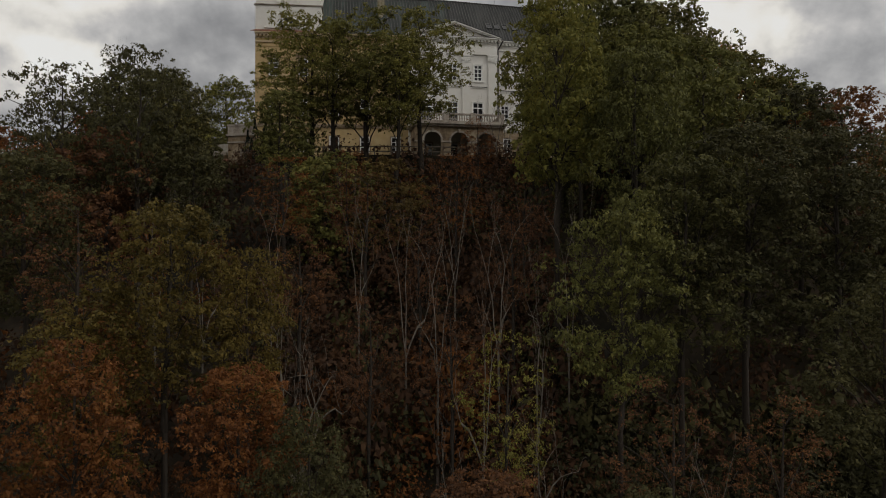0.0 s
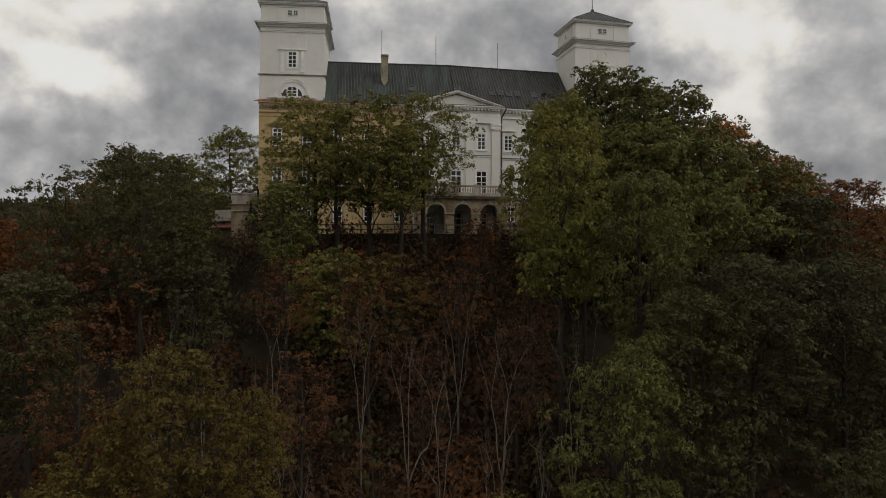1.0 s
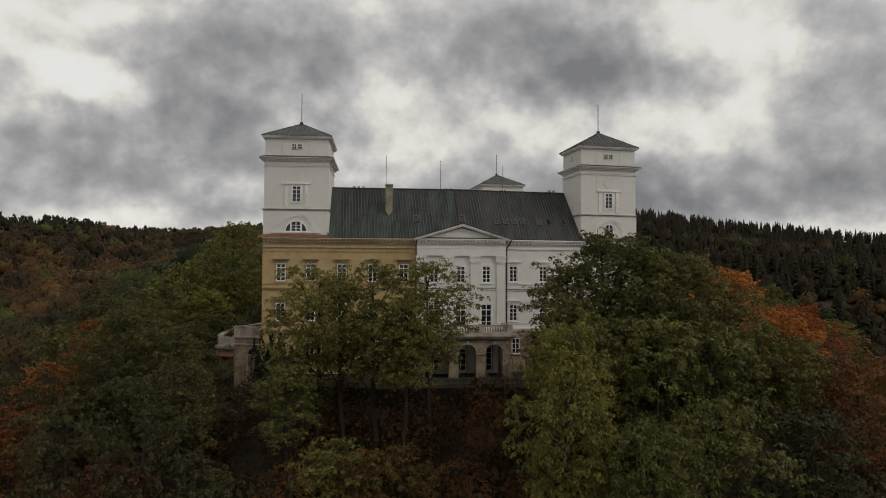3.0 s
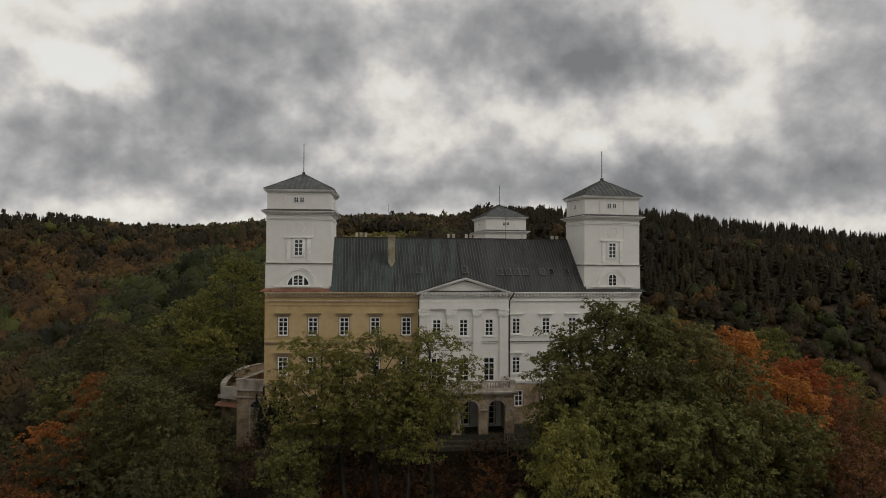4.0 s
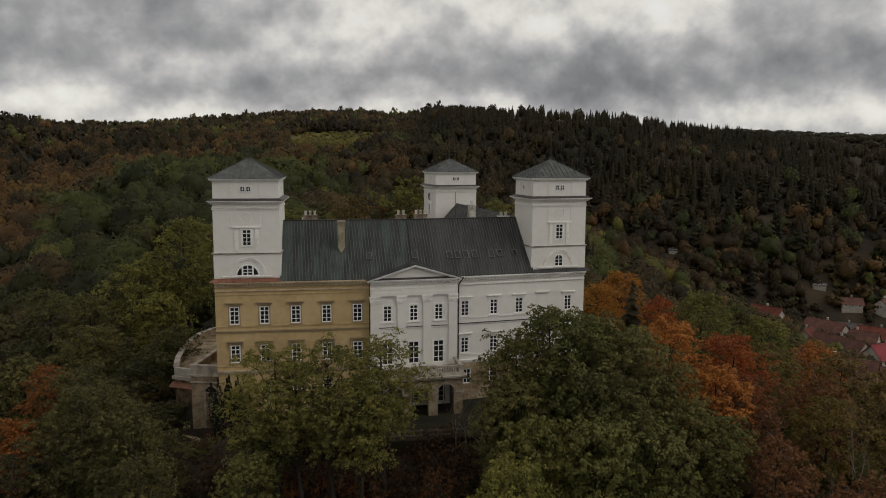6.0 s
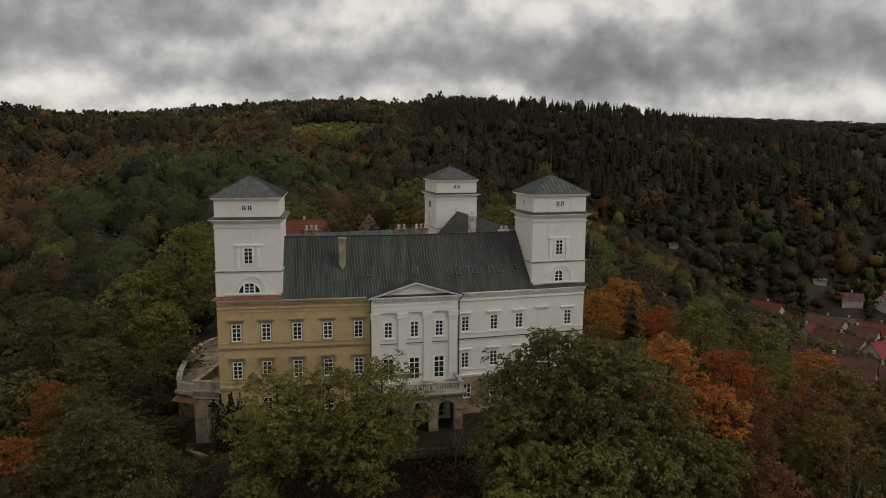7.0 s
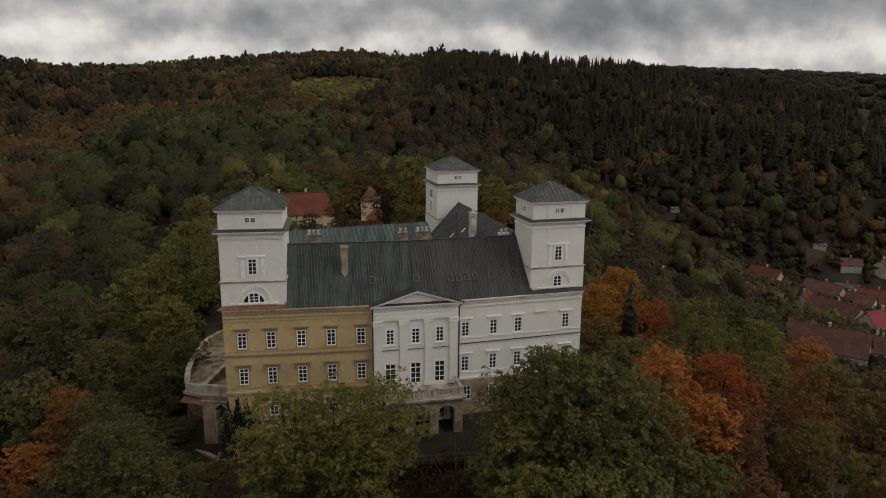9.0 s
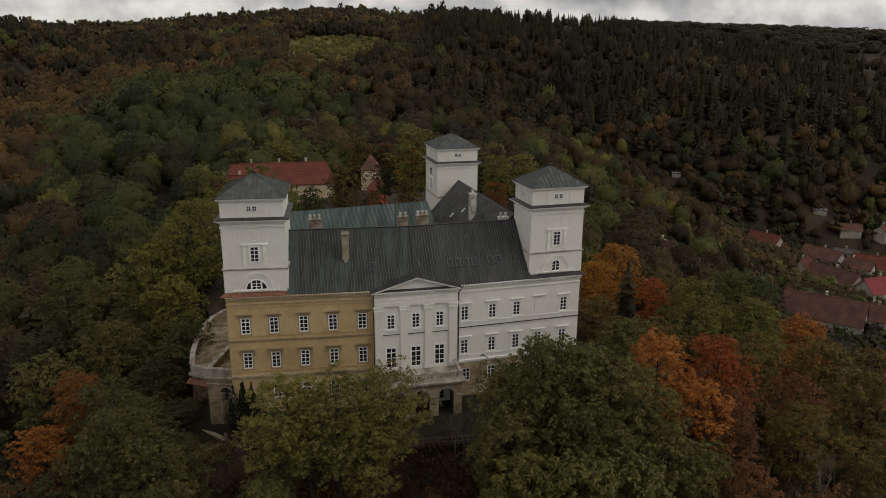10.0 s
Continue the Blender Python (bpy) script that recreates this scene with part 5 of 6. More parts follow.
def leaf_sprays(centres, normals, size, rng, narrow=0.8):
    """Small three-cornered leaf sprays."""
    n = len(centres)
    normals = normals / np.linalg.norm(normals, axis=1, keepdims=True)
    a = np.cross(normals, rng.normal(size=(n, 3)))
    a /= np.linalg.norm(a, axis=1, keepdims=True) + 1e-9
    b = np.cross(normals, a)
    s = size * rng.uniform(0.6, 1.35, (n, 1))
    v = np.stack([centres - a * s * 0.45 + b * s * narrow * 0.5, centres - a * s * 0.45 - b * s * narrow * 0.5, centres + a * s * 0.65 - normals * s * 0.2], 1)
    return v.reshape(-1, 3), np.arange(3 * n).reshape(-1, 3)


def tube(verts, faces, p, q, r0, r1, sides=5):
    p, q = np.asarray(p, float), np.asarray(q, float)
    d = q - p
    d = d / (np.linalg.norm(d) + 1e-9)
    s = np.cross(d, (0.3, 0.5, 0.81))
    s /= np.linalg.norm(s) + 1e-9
    t = np.cross(d, s)
    k = sum(len(v) for v in verts)
    ang = np.arange(sides) * 2 * np.pi / sides
    circle = np.outer(np.cos(ang), s) + np.outer(np.sin(ang), t)
    verts.append(np.concatenate([p + circle * r0, q + circle * r1]))
    i = np.arange(sides)
    j = (i + 1) % sides
    faces.append(np.stack([k + i, k + j, k + sides + j, k + sides + i], 1))


def grow(seed, height, spread, clear=0.28, levels=4, lean=0.12, thick=0.024, forks=3, sides=6, upward=0.35):
    """A trunk with limbs that fork; gives its mesh arrays and the twig ends."""
    rng = np.random.default_rng(seed)
    verts, faces, tips = [], [], []

    def limb(p, d, length, r, level):
        steps = 3 if level else 4
        for s in range(steps):
            d = d + rng.normal(0, lean, 3) + (0, 0, 0.05 * upward)
            d /= np.linalg.norm(d)
            q = p + d * length / steps
            r2 = r * (0.86 if level else 0.9)
            tube(verts, faces, p, q, r, r2, sides if level < 2 else 4)
            if level and s and level < levels and rng.random() < 0.5:
                side = d + rng.normal(0, 0.75, 3)
                limb(q, side / np.linalg.norm(side), length * 0.55, r2 * 0.5, level + 1)
            p, r = q, r2
        if level >= levels:
            tips.append(p)
            return
        if level >= levels - 1:
            tips.append(p)
        k = forks + (1 if level == 0 else 0)
        start = rng.uniform(0, 6.28)
        for i in range(k):
            a = start + 6.28 * i / k + rng.uniform(-0.4, 0.4)
            out = spread * rng.uniform(0.55, 1.15)
            nd = d * 0.55 + np.array((math.cos(a) * out, math.sin(a) * out, upward * rng.uniform(0.3, 1.3)))
            limb(p, nd / np.linalg.norm(nd), length * rng.uniform(0.55, 0.8) * (1.0 if level else 1.15), r * 0.62, level + 1)

    limb(np.zeros(3) - (0, 0, 0.6), np.array((rng.normal(0, 0.04), rng.normal(0, 0.04), 1.0)), height * clear, height * thick, 0)
    v, f, tips = np.concatenate(verts), np.concatenate(faces), np.array(tips)
    k = height / max(tips[:, 2].max() + 0.6, 1e-3)
    grow_to = np.array((k, k, k))
    return v * grow_to, f, tips * grow_to


def lobed_tree(seed, lobes, per, leaf, base=0.24, lobe=0.17, top_heavy=0.62, ragged=0.35, height=15.0, wide=5.0):
    """A tree with a tapered trunk, a limb to every leaf clump, and clumps spread through an uneven crown."""
    rng = np.random.default_rng(seed)
    verts, faces = [], []
    # trunk
    bend = rng.normal(0, 0.25, (6, 2)).cumsum(0) * 0.5
    zs = np.linspace(-0.6, height * 0.86, 6)
    axis = np.column_stack([bend - bend[0], zs])
    rad = np.linspace(height * 0.019, height * 0.004, 6)
    for k in range(5):
        tube(verts, faces, axis[k], axis[k + 1], rad[k], rad[k + 1], 7)
    # clump centres, kept apart
    centres = []
    tries = 0
    while len(centres) < lobes and tries < lobes * 60:
        tries += 1
        u = rng.uniform(0, 1)
        z = base + (1 - base) * u * 0.95
        mid = 0.35 + 0.3 * top_heavy
        prof = math.sqrt(max(0.0, 1 - ((u - mid) / ((1.04 - mid) if u > mid else (mid + 0.12))) ** 2))
        a = rng.uniform(0, 2 * math.pi)
        edge = 1 + ragged * (math.sin(2 * a + seed) * 0.5 + math.sin(3 * a + 2.1 * seed + 5 * u) * 0.5)
        r = wide * prof * edge * math.sqrt(rng.uniform(0.15, 1.0)) * 0.92
        c = np.array((r * math.cos(a), r * math.sin(a), z * height))
        gap = lobe * height * 0.42
        if all(np.linalg.norm((c - o) * (1, 1, 1.4)) > gap for o in centres):
            centres.append(c)
    centres = np.array(centres)
    # main boughs from the trunk, thin limbs from the nearest bough
    order = np.argsort(-np.hypot(centres[:, 0], centres[:, 1]) + rng.uniform(0, wide * 0.6, len(centres)))
    main = []
    for i in order:
        if len(main) < 11 and all(np.linalg.norm(centres[i] - centres[j]) > 0.2 * height for j in main):
            main.append(i)
    joints = []
    for i in main:
        c = centres[i]
        t = np.clip((c[2] - 0.3 * np.hypot(c[0], c[1]) - 0.14 * height) / (0.86 * height), 0.1, 0.9) * 5
        k = int(t)
        p = axis[k] + (axis[min(k + 1, 5)] - axis[k]) * (t - k)
        r = height * 0.0032 * (0.7 + np.linalg.norm(c - p) * 0.16)
        for step in range(4):
            u = (step + 1) / 4
            q = p + (c - p) * (0.25 if step < 3 else 1.0) / (1 if step == 3 else (1 - 0.25 * step)) if step < 3 else c
            q = q + rng.normal(0, 0.22, 3) + (0, 0, 0.03 * height * math.sin(u * 3.0)) if step < 3 else q
            tube(verts, faces, p, q, r, r * 0.72, 5)
            p, r = q, r * 0.72
            joints.append((p, r))
    spots_j = np.array([j[0] for j in joints] + [axis[k] for k in (3, 4, 5)])
    rads = [j[1] for j in joints] + [rad[k] for k in (3, 4, 5)]
    for i, c in enumerate(centres):
        if i in main:
            continue
        j = int(np.argmin(np.linalg.norm((spots_j - c) * (1, 1, 1.2), axis=1)))
        p, r = spots_j[j], min(rads[j] * 0.6, height * 0.0022)
        mid = p + (c - p) * 0.5 + rng.normal(0, 0.2, 3) + (0, 0, 0.02 * height)
        tube(verts, faces, p, mid, r, r * 0.7, 3)
        tube(verts, faces, mid, c, r * 0.7, r * 0.3, 3)
    # each clump is a dome of small tufts, each tuft a dome of leaves
    n = len(centres)
    tufts = max(5, per // 12)
    per_tuft = max(5, round(per / tufts))
    size = rng.uniform(0.65, 1.25, n) * lobe * height * 0.5
    d = rng.normal(size=(n * tufts, 3))
    d /= np.linalg.norm(d, axis=1, keepdims=True)
    flip = (d[:, 2] < -0.1) & (rng.random(n * tufts) < 0.75)
    d[flip, 2] *= -1
    reach = np.repeat(size, tufts)[:, None]
    spot = np.repeat(centres, tufts, 0) + d * reach * rng.uniform(0.6, 1.12, (n * tufts, 1)) * (1.2, 1.2, 0.8)
    tuft = reach * rng.uniform(0.26, 0.48, (n * tufts, 1))
    lean = d * 0.6 + (0, 0, 0.75)
    e = rng.normal(size=(n * tufts * per_tuft, 3))
    e /= np.linalg.norm(e, axis=1, keepdims=True)
    e = e + np.repeat(lean / np.linalg.norm(lean, axis=1, keepdims=True), per_tuft, 0) * 0.75
    e /= np.linalg.norm(e, axis=1, keepdims=True)
    pos = np.repeat(spot, per_tuft, 0) + e * np.repeat(tuft, per_tuft, 0) * rng.uniform(0.75, 1.1, (len(e), 1)) * (1.1, 1.1, 0.8)
    cv, cf = leaf_sprays(pos, e + (0, 0, 0.2) + rng.normal(0, 0.22, e.shape), leaf, rng)
    return np.concatenate(verts), np.concatenate(faces), cv, cf


# kinds of tree: trunk and crown meshes, full height, crown radius
KINDS = {}


def tree_kind(key, *args, **more):
    v, f, cv, cf = lobed_tree(*args, **more)
    KINDS[key] = (raw_mesh(v, f, M_BARK), raw_mesh(cv, cf, F_GREEN), float(cv[:, 2].max()), float(np.quantile(np.hypot(cv[:, 0], cv[:, 1]), 0.97)))


tree_kind("broad_a", 11, 72, 118, 0.325)
tree_kind("broad_b", 23, 72, 118, 0.325, base=0.2)
tree_kind("broad_c", 37, 66, 118, 0.325, base=0.28, ragged=0.5)
tree_kind("dense_a", 41, 78, 118, 0.325, base=0.14, top_heavy=0.5, lobe=0.165)
tree_kind("dense_b", 53, 74, 118, 0.325, base=0.12, top_heavy=0.45, lobe=0.17, ragged=0.45)
tree_kind("near_a", 43, 92, 170, 0.225, base=0.12, top_heavy=0.5, lobe=0.15)
tree_kind("near_b", 57, 88, 170, 0.225, base=0.10, top_heavy=0.45, lobe=0.155, ragged=0.5)
tree_kind("airy_a", 61, 100, 84, 0.24, base=0.2, lobe=0.14, ragged=0.5)
tree_kind("airy_b", 64, 96, 84, 0.24, base=0.18, lobe=0.14, ragged=0.55)
tree_kind("great", 59, 185, 112, 0.235, base=0.14, lobe=0.125, ragged=0.32)
tree_kind("high", 58, 122, 104, 0.205, base=0.33, lobe=0.12, ragged=0.45)
tree_kind("far_a", 91, 104, 84, 0.38, base=0.14, lobe=0.14, ragged=0.4)
tree_kind("far_b", 97, 88, 84, 0.40, base=0.12, lobe=0.16, ragged=0.45, top_heavy=0.5)
tree_kind("sparse", 67, 72, 70, 0.17, base=0.2, lobe=0.15, ragged=0.4)
for key, seed, height, spread, more in (("bare", 71, 14, 0.8, dict(clear=0.26, levels=4, lean=0.21, thick=0.0125, forks=2, upward=0.75)), ("bare_wide", 83, 10, 0.9, dict(clear=0.16, levels=4, lean=0.24, thick=0.013, forks=2, upward=0.6))):
    v, f, tips = grow(seed, height, spread, sides=5, **more)
    KINDS[key] = (raw_mesh(v, f, M_BARK), None, float(v[:, 2].max()), float(np.hypot(v[:, 0], v[:, 1]).max()))

_v, _f = [], []
tube(_v, _f, (0, 0, -0.05), (0, 0, 0.55), 1.35, 1.12, 8)
tube(_v, _f, (0, 0, 0.55), (0, 0, 1.03), 1.12, 1.0, 8)
STEM = raw_mesh(np.concatenate(_v), np.concatenate(_f), M_BARK)
LEAF_LABEL = {"green_leaves": "green", "dark_green_leaves": "dark green", "deep_green_leaves": "deep green", "yellow_green_leaves": "yellow-green", "light_green_leaves": "light green", "orange_leaves": "orange", "red_leaves": "russet red", "brown_leaves": "brown", "rust_leaves": "rust orange", "golden_leaves": "golden orange", "brownish_green_leaves": "brownish green", "ochre_leaves": "olive-yellow"}


def tree(kind, x, y, top, radius, leaves=F_GREEN, turn=None, bark=None):
    """A tree of a kind that reaches the height top with a crown of that radius, rooted in the ground."""
    trunk, crown, h0, r0 = KINDS[kind]
    z = float(ground_z(x, y)) - 0.15
    if 72 < y < 130 and -20 < x < 28:
        z = -0.1
    w = radius / r0
    tall = min(max(w, (top - z) / h0 * 0.6), (top - z) / h0) if crown else (top - z) / h0
    turn = RNG.uniform(0, 360) if turn is None else turn
    name = LEAF_LABEL[leaves.name] if crown else "bare"
    what = "%s broadleaf tree with an uneven open crown" % name if crown else "bare pale-barked tree with thin forking branches"
    ob = thing("tree", x, y, z, what, "tree", "trees of the castle slope", "", turn)
    foot = top - h0 * tall
    m = pose(x, y, foot, 0, 0, turn) @ Matrix.Diagonal((w, w, tall, 1))
    wood = bark or (M_BARK if crown else M_PALE)
    parts = [("bough" if crown else "trunk", trunk, m, wood)]
    if crown:
        parts.append(("crown", crown, m, leaves))
        if foot > z + 0.1:
            rad = 0.21 * w
            parts.append(("trunk", STEM, pose(x, y, z) @ Matrix.Diagonal((rad, rad, foot - z, 1)), wood))
    for part_name, me, pm, mat in parts:
        c = part(part_name, me, None, ob, name + " leaves" if part_name == "crown" else "", pm)
        c.material_slots[0].link = "OBJECT"
        c.material_slots[0].material = mat
    return ob


for kind, x, y, top, radius, leaves in (
    # along the terrace edge
    ("high", -12.3, 65.0, 12.8, 5.1, F_OLIVE), ("high", -6.8, 65.2, 13.0, 5.8, F_OLIVE), ("high", -2.0, 66.6, 13.2, 5.2, F_OLIVE), ("broad_c", -14.2, 64.5, 5.0, 3.0, F_GREEN), ("high", -4.2, 63.0, 9.5, 4.2, F_OLIVE), ("high", -9.8, 64.2, 11.4, 4.6, F_OLIVE),
    ("dense_a", -9.4, 57.0, -1.6, 4.0, F_GREEN), ("broad_b", -13.8, 60.0, 4.2, 3.0, F_GREEN), ("broad_a", -4.6, 57.5, -2.2, 3.6, F_BROWNGREEN),
    ("great", 14.8, 66.5, 16.0, 6.4, F_GREEN), ("great", 18.2, 68.5, 14.6, 5.8, F_GREEN), ("great", 21.4, 66.0, 14.2, 6.0, F_DEEP), ("great", 10.6, 63.0, 10.0, 4.4, F_DEEP), ("broad_c", 25.5, 67, 11.5, 4.6, F_DEEP), ("great", 17.5, 61.5, 11.0, 5.4, F_DEEP), ("great", 11.4, 66.8, 12.6, 4.2, F_DEEP), ("broad_a", 9.2, 64.5, 6.5, 3.2, F_DEEP), ("great", 7.8, 48, 8.6, 4.2, F_YELLOW),
    ("dense_a", 11.2, 57, 8.6, 3.8, F_OLIVE), ("broad_b", 16.0, 56, 8.6, 4.2, F_GREEN), ("dense_a", 21.0, 58, 8.2, 4.4, F_GREEN), ("dense_b", 26.5, 61, 7.6, 4.0, F_DEEP),
    # left shoulder
    ("great", -30.5, 67, 8.4, 5.0, F_DEEP), ("great", -25.4, 64, 7.2, 4.6, F_DEEP), ("great", -34.0, 74.5, 8.0, 4.6, F_DEEP), ("airy_b", -36.5, 64, 3.4, 4.0, F_DARK), ("broad_b", -23.0, 60, 4.2, 3.6, F_DEEP),
    ("dense_b", -40.2, 80.0, 6.6, 3.9, F_RUST), ("dense_a", -42.5, 75.0, 2.2, 3.6, F_ORANGE), ("dense_a", -36.6, 58.5, 0.6, 3.0, F_RUST), ("great", -40.4, 92.5, 8.2, 5.2, F_DEEP), ("dense_a", -47.5, 88, 5.4, 5.0, F_DEEP), ("broad_b", -54.5, 99, 4.5, 5.4, F_DARK),
    ("great", -37.2, 107.5, 9.5, 5.0, F_YELLOW), ("great", -36.0, 117.5, 20.4, 6.0, F_YELLOW), ("dense_b", -42.0, 113, 14.0, 5.6, F_YELLOW), ("great", -47.5, 107, 9.6, 5.6, F_DEEP), ("dense_a", -31.5, 127, 18.0, 4.6, F_DEEP), ("dense_b", -55.5, 111, 9.6, 5.4, F_DEEP),
    ("broad_a", -32.0, 97.5, 6.5, 4.0, F_DEEP), ("dense_b", -33.5, 86.5, 5.0, 3.8, F_DARK), ("dense_a", -47.5, 126, 12.0, 5.6, F_DEEP),
    ("broad_b", -51, 76, 1.5, 5.0, F_DARK), ("airy_a", -21.5, 49.5, 4.6, 3.8, F_DARK), ("airy_b", -26.8, 49.0, 3.6, 3.8, F_DARK),
    ("airy_a", -22.4, 58.5, 4.6, 3.0, F_DARK), ("dense_a", -42, 52, -1.0, 4.4, F_RUST), ("broad_b", -43, 64, 1.5, 4.4, F_BROWN), ("broad_c", -24, 50, -1.0, 4.0, F_BROWN), ("dense_b", -18.5, 51.5, -1.5, 3.6, F_DARK), ("sparse", -30.5, 72, 3.5, 2.8, F_BROWN),
    ("dense_b", -30.0, 76.5, 1.5, 3.4, F_DARK), ("broad_a", -36.5, 81.5, 3.5, 4.2, F_DEEP), ("dense_a", -33.0, 92.0, 5.0, 4.0, F_DEEP), ("broad_b", -27.5, 70.5, 0.8, 3.2, F_DARK), ("dense_b", -43.5, 99.5, 6.5, 5.0, F_DARK), 
    ("far_b", -29.0, 117, 6.5, 3.8, F_DEEP), ("far_b", -25.5, 121, 8.0, 3.6, F_DARK), ("broad_a", -33.0, 80.5, 2.2, 3.4, F_DEEP), ("broad_b", -28.5, 76.0, 0.0, 2.8, F_DARK),
    # behind the castle
    ("far_a", -14.8, 168, 18.4, 4.6, F_BROWNGREEN), ("far_b", -20.5, 150, 16.0, 3.0, F_DARK), ("far_a", 1.6, 176, 25.6, 6.6, F_YELLOW), ("far_a", -5.6, 180, 16.4, 3.2, F_DARK), ("far_b", 0.2, 168, 14.6, 4.0, F_BROWNGREEN), ("far_b", -0.6, 200, 14.0, 3.4, F_GOLD),
    ("far_a", 22.5, 172, 19.5, 4.6, F_OLIVE), ("far_b", 29.5, 176, 19.5, 5.0, F_YELLOW), ("far_b", 20.5, 158, 15.5, 3.6, F_RUST), ("far_b", -27.5, 152, 15.5, 4.2, F_OLIVE), ("far_a", -42.0, 197, 13.2, 5.2, F_YELLOW), ("far_a", -52.0, 196, 12.0, 6.0, F_GREEN), ("far_b", -59.0, 200, 12.0, 5.6, F_DEEP), ("far_a", -47.0, 176, 11.0, 5.6, F_YELLOW), ("far_b", -40.5, 158, 10.5, 5.0, F_GREEN), ("far_b", -52, 164, 8.5, 5.4, F_DEEP),
    ("far_a", -16.0, 236, 17.5, 6.5, F_BROWNGREEN), ("far_b", -7.0, 242, 14.0, 4.6, F_RUST), ("far_a", -28.0, 240, 15.5, 6.0, F_DEEP), ("far_a", -42.0, 238, 15.0, 6.0, F_OLIVE), ("far_b", -55.0, 234, 13.5, 6.0, F_DEEP), ("far_b", 3.0, 232, 13.0, 4.6, F_ORANGE), ("far_b", 12.0, 226, 13.0, 5.6, F_BROWNGREEN), ("far_a", 24.0, 222, 13.0, 6.0, F_DEEP),
    ("far_b", -34.0, 199, 8.0, 5.0, F_OLIVE), ("far_b", -30.0, 178, 9.0, 5.0, F_GREEN), ("far_b", -23.5, 174, 9.5, 4.2, F_DEEP), ("far_b", -8.5, 172, 10.5, 4.4, F_BROWNGREEN), ("far_b", -20.0, 206, 4.5, 4.0, F_BROWNGREEN),
    # right shoulder, autumn colours
    ("great", 29.6, 75.0, 12.6, 4.6, F_ORANGE), ("dense_b", 33.4, 71.5, 8.2, 4.2, F_ORANGE), ("great", 40.6, 83, 8.6, 5.0, F_RED), ("great", 39.2, 124, 10.0, 5.0, F_GOLD), ("great", 33.2, 116, 9.0, 4.4, F_GOLD), ("dense_b", 40.8, 108, 8.2, 3.4, F_RED), ("great", 44.6, 101, 10.6, 5.6, F_YELLOW), ("dense_a", 36.5, 95, 6.6, 4.4, F_BROWNGREEN),
    ("great", 57.2, 106, 5.4, 5.4, F_YELLOW), ("dense_a", 50.5, 93, 4.6, 4.6, F_BROWNGREEN), ("great", 71.5, 115, -1.4, 5.6, F_ORANGE), ("broad_b", 64.5, 98, 1.6, 5.4, F_BROWNGREEN), ("broad_a", 66.0, 88, 0.8, 5.4, F_BROWNGREEN), ("dense_b", 36.5, 70, 4.4, 4.0, F_BROWN), ("dense_b", 48, 74, 3.5, 4.4, F_OCHRE), ("broad_c", 45, 62, 0.0, 4.5, F_BROWN),
    ("dense_b", 52.0, 82, 3.0, 4.8, F_BROWN), ("dense_a", 64.5, 131, 2.5, 5.0, F_GREEN), ("dense_a", 29.5, 61.5, 6.4, 3.4, F_GREEN), ("dense_b", 34.5, 60, 4.4, 4.0, F_BROWN), ("dense_a", 56, 70, 1.0, 4.4, F_BROWNGREEN), ("dense_a", 52, 56, -4, 4.4, F_BROWN), ("airy_b", 38.5, 73, 6.5, 4.0, F_BROWN), ("broad_b", 78, 104, -3.0, 5.4, F_BROWNGREEN), ("dense_b", 47.5, 118, 5.0, 4.4, F_BROWNGREEN),
    ("dense_a", -27.6, 77.5, -1.2, 2.4, F_DARK), ("dense_b", -24.6, 75.2, -1.6, 2.2, F_DEEP), ("broad_b", -21.6, 73.6, -0.8, 2.2, F_GREEN), ("dense_a", -29.8, 83.4, 0.4, 2.5, F_DARK), ("dense_b", -32.4, 88.0, 2.4, 3.0, F_BROWNGREEN), ("dense_b", -28.0, 83.6, 0.6, 2.0, F_DARK),
    ("dense_b", 30.5, 83.0, 8.6, 4.2, F_DEEP), ("dense_a", 31.5, 92.5, 7.6, 4.2, F_GREEN), ("broad_b", 27.5, 79.0, 5.5, 3.4, F_DEEP), ("far_b", 30.0, 103.0, 7.0, 4.2, F_BROWNGREEN),
    # lower slope
    ("near_a", -14.4, 36.5, -7.5, 3.6, F_OCHRE), ("near_b", -17.8, 35, -12.3, 4.2, F_OCHRE), ("near_b", -10.4, 37.5, -10.0, 3.0, F_OCHRE), ("near_b", -15.8, 30.5, -14.2, 3.2, F_RUST), ("near_a", -8.8, 31, -15.2, 2.9, F_RUST), ("near_b", -5.5, 29.5, -17.0, 2.6, F_DARK),
    ("near_b", 9.2, 36.5, -7.0, 3.5, F_GREEN), ("near_a", 13.2, 39, -4.6, 3.8, F_DEEP), ("near_a", 17.6, 41, -2.6, 4.6, F_DARK), ("near_a", 24, 43, -2.6, 4.8, F_DARK), ("near_b", 21, 33.5, -11.0, 4.2, F_DARK),
    ("broad_b", 26, 51, 2.3, 4.4, F_DARK), ("near_a", 12.2, 43.5, 2.8, 3.6, F_GREEN), ("dense_b", 18.0, 48, 3.4, 4.2, F_GREEN), ("broad_a", 32, 46, -3.5, 4.6, F_DARK), ("broad_c", 38, 50, -2.0, 4.6, F_BROWN),
    ("sparse", 10.0, 31, -15.8, 3.0, F_BROWN), ("sparse", 3.0, 33, -14.0, 2.6, F_YELLOW), ("near_a", 1.6, 27.5, -18.8, 2.8, F_BROWN), ("near_b", 7, 26.5, -19.2, 3.2, F_DARK), ("sparse", 14.5, 30, -16.5, 3.0, F_BROWN),
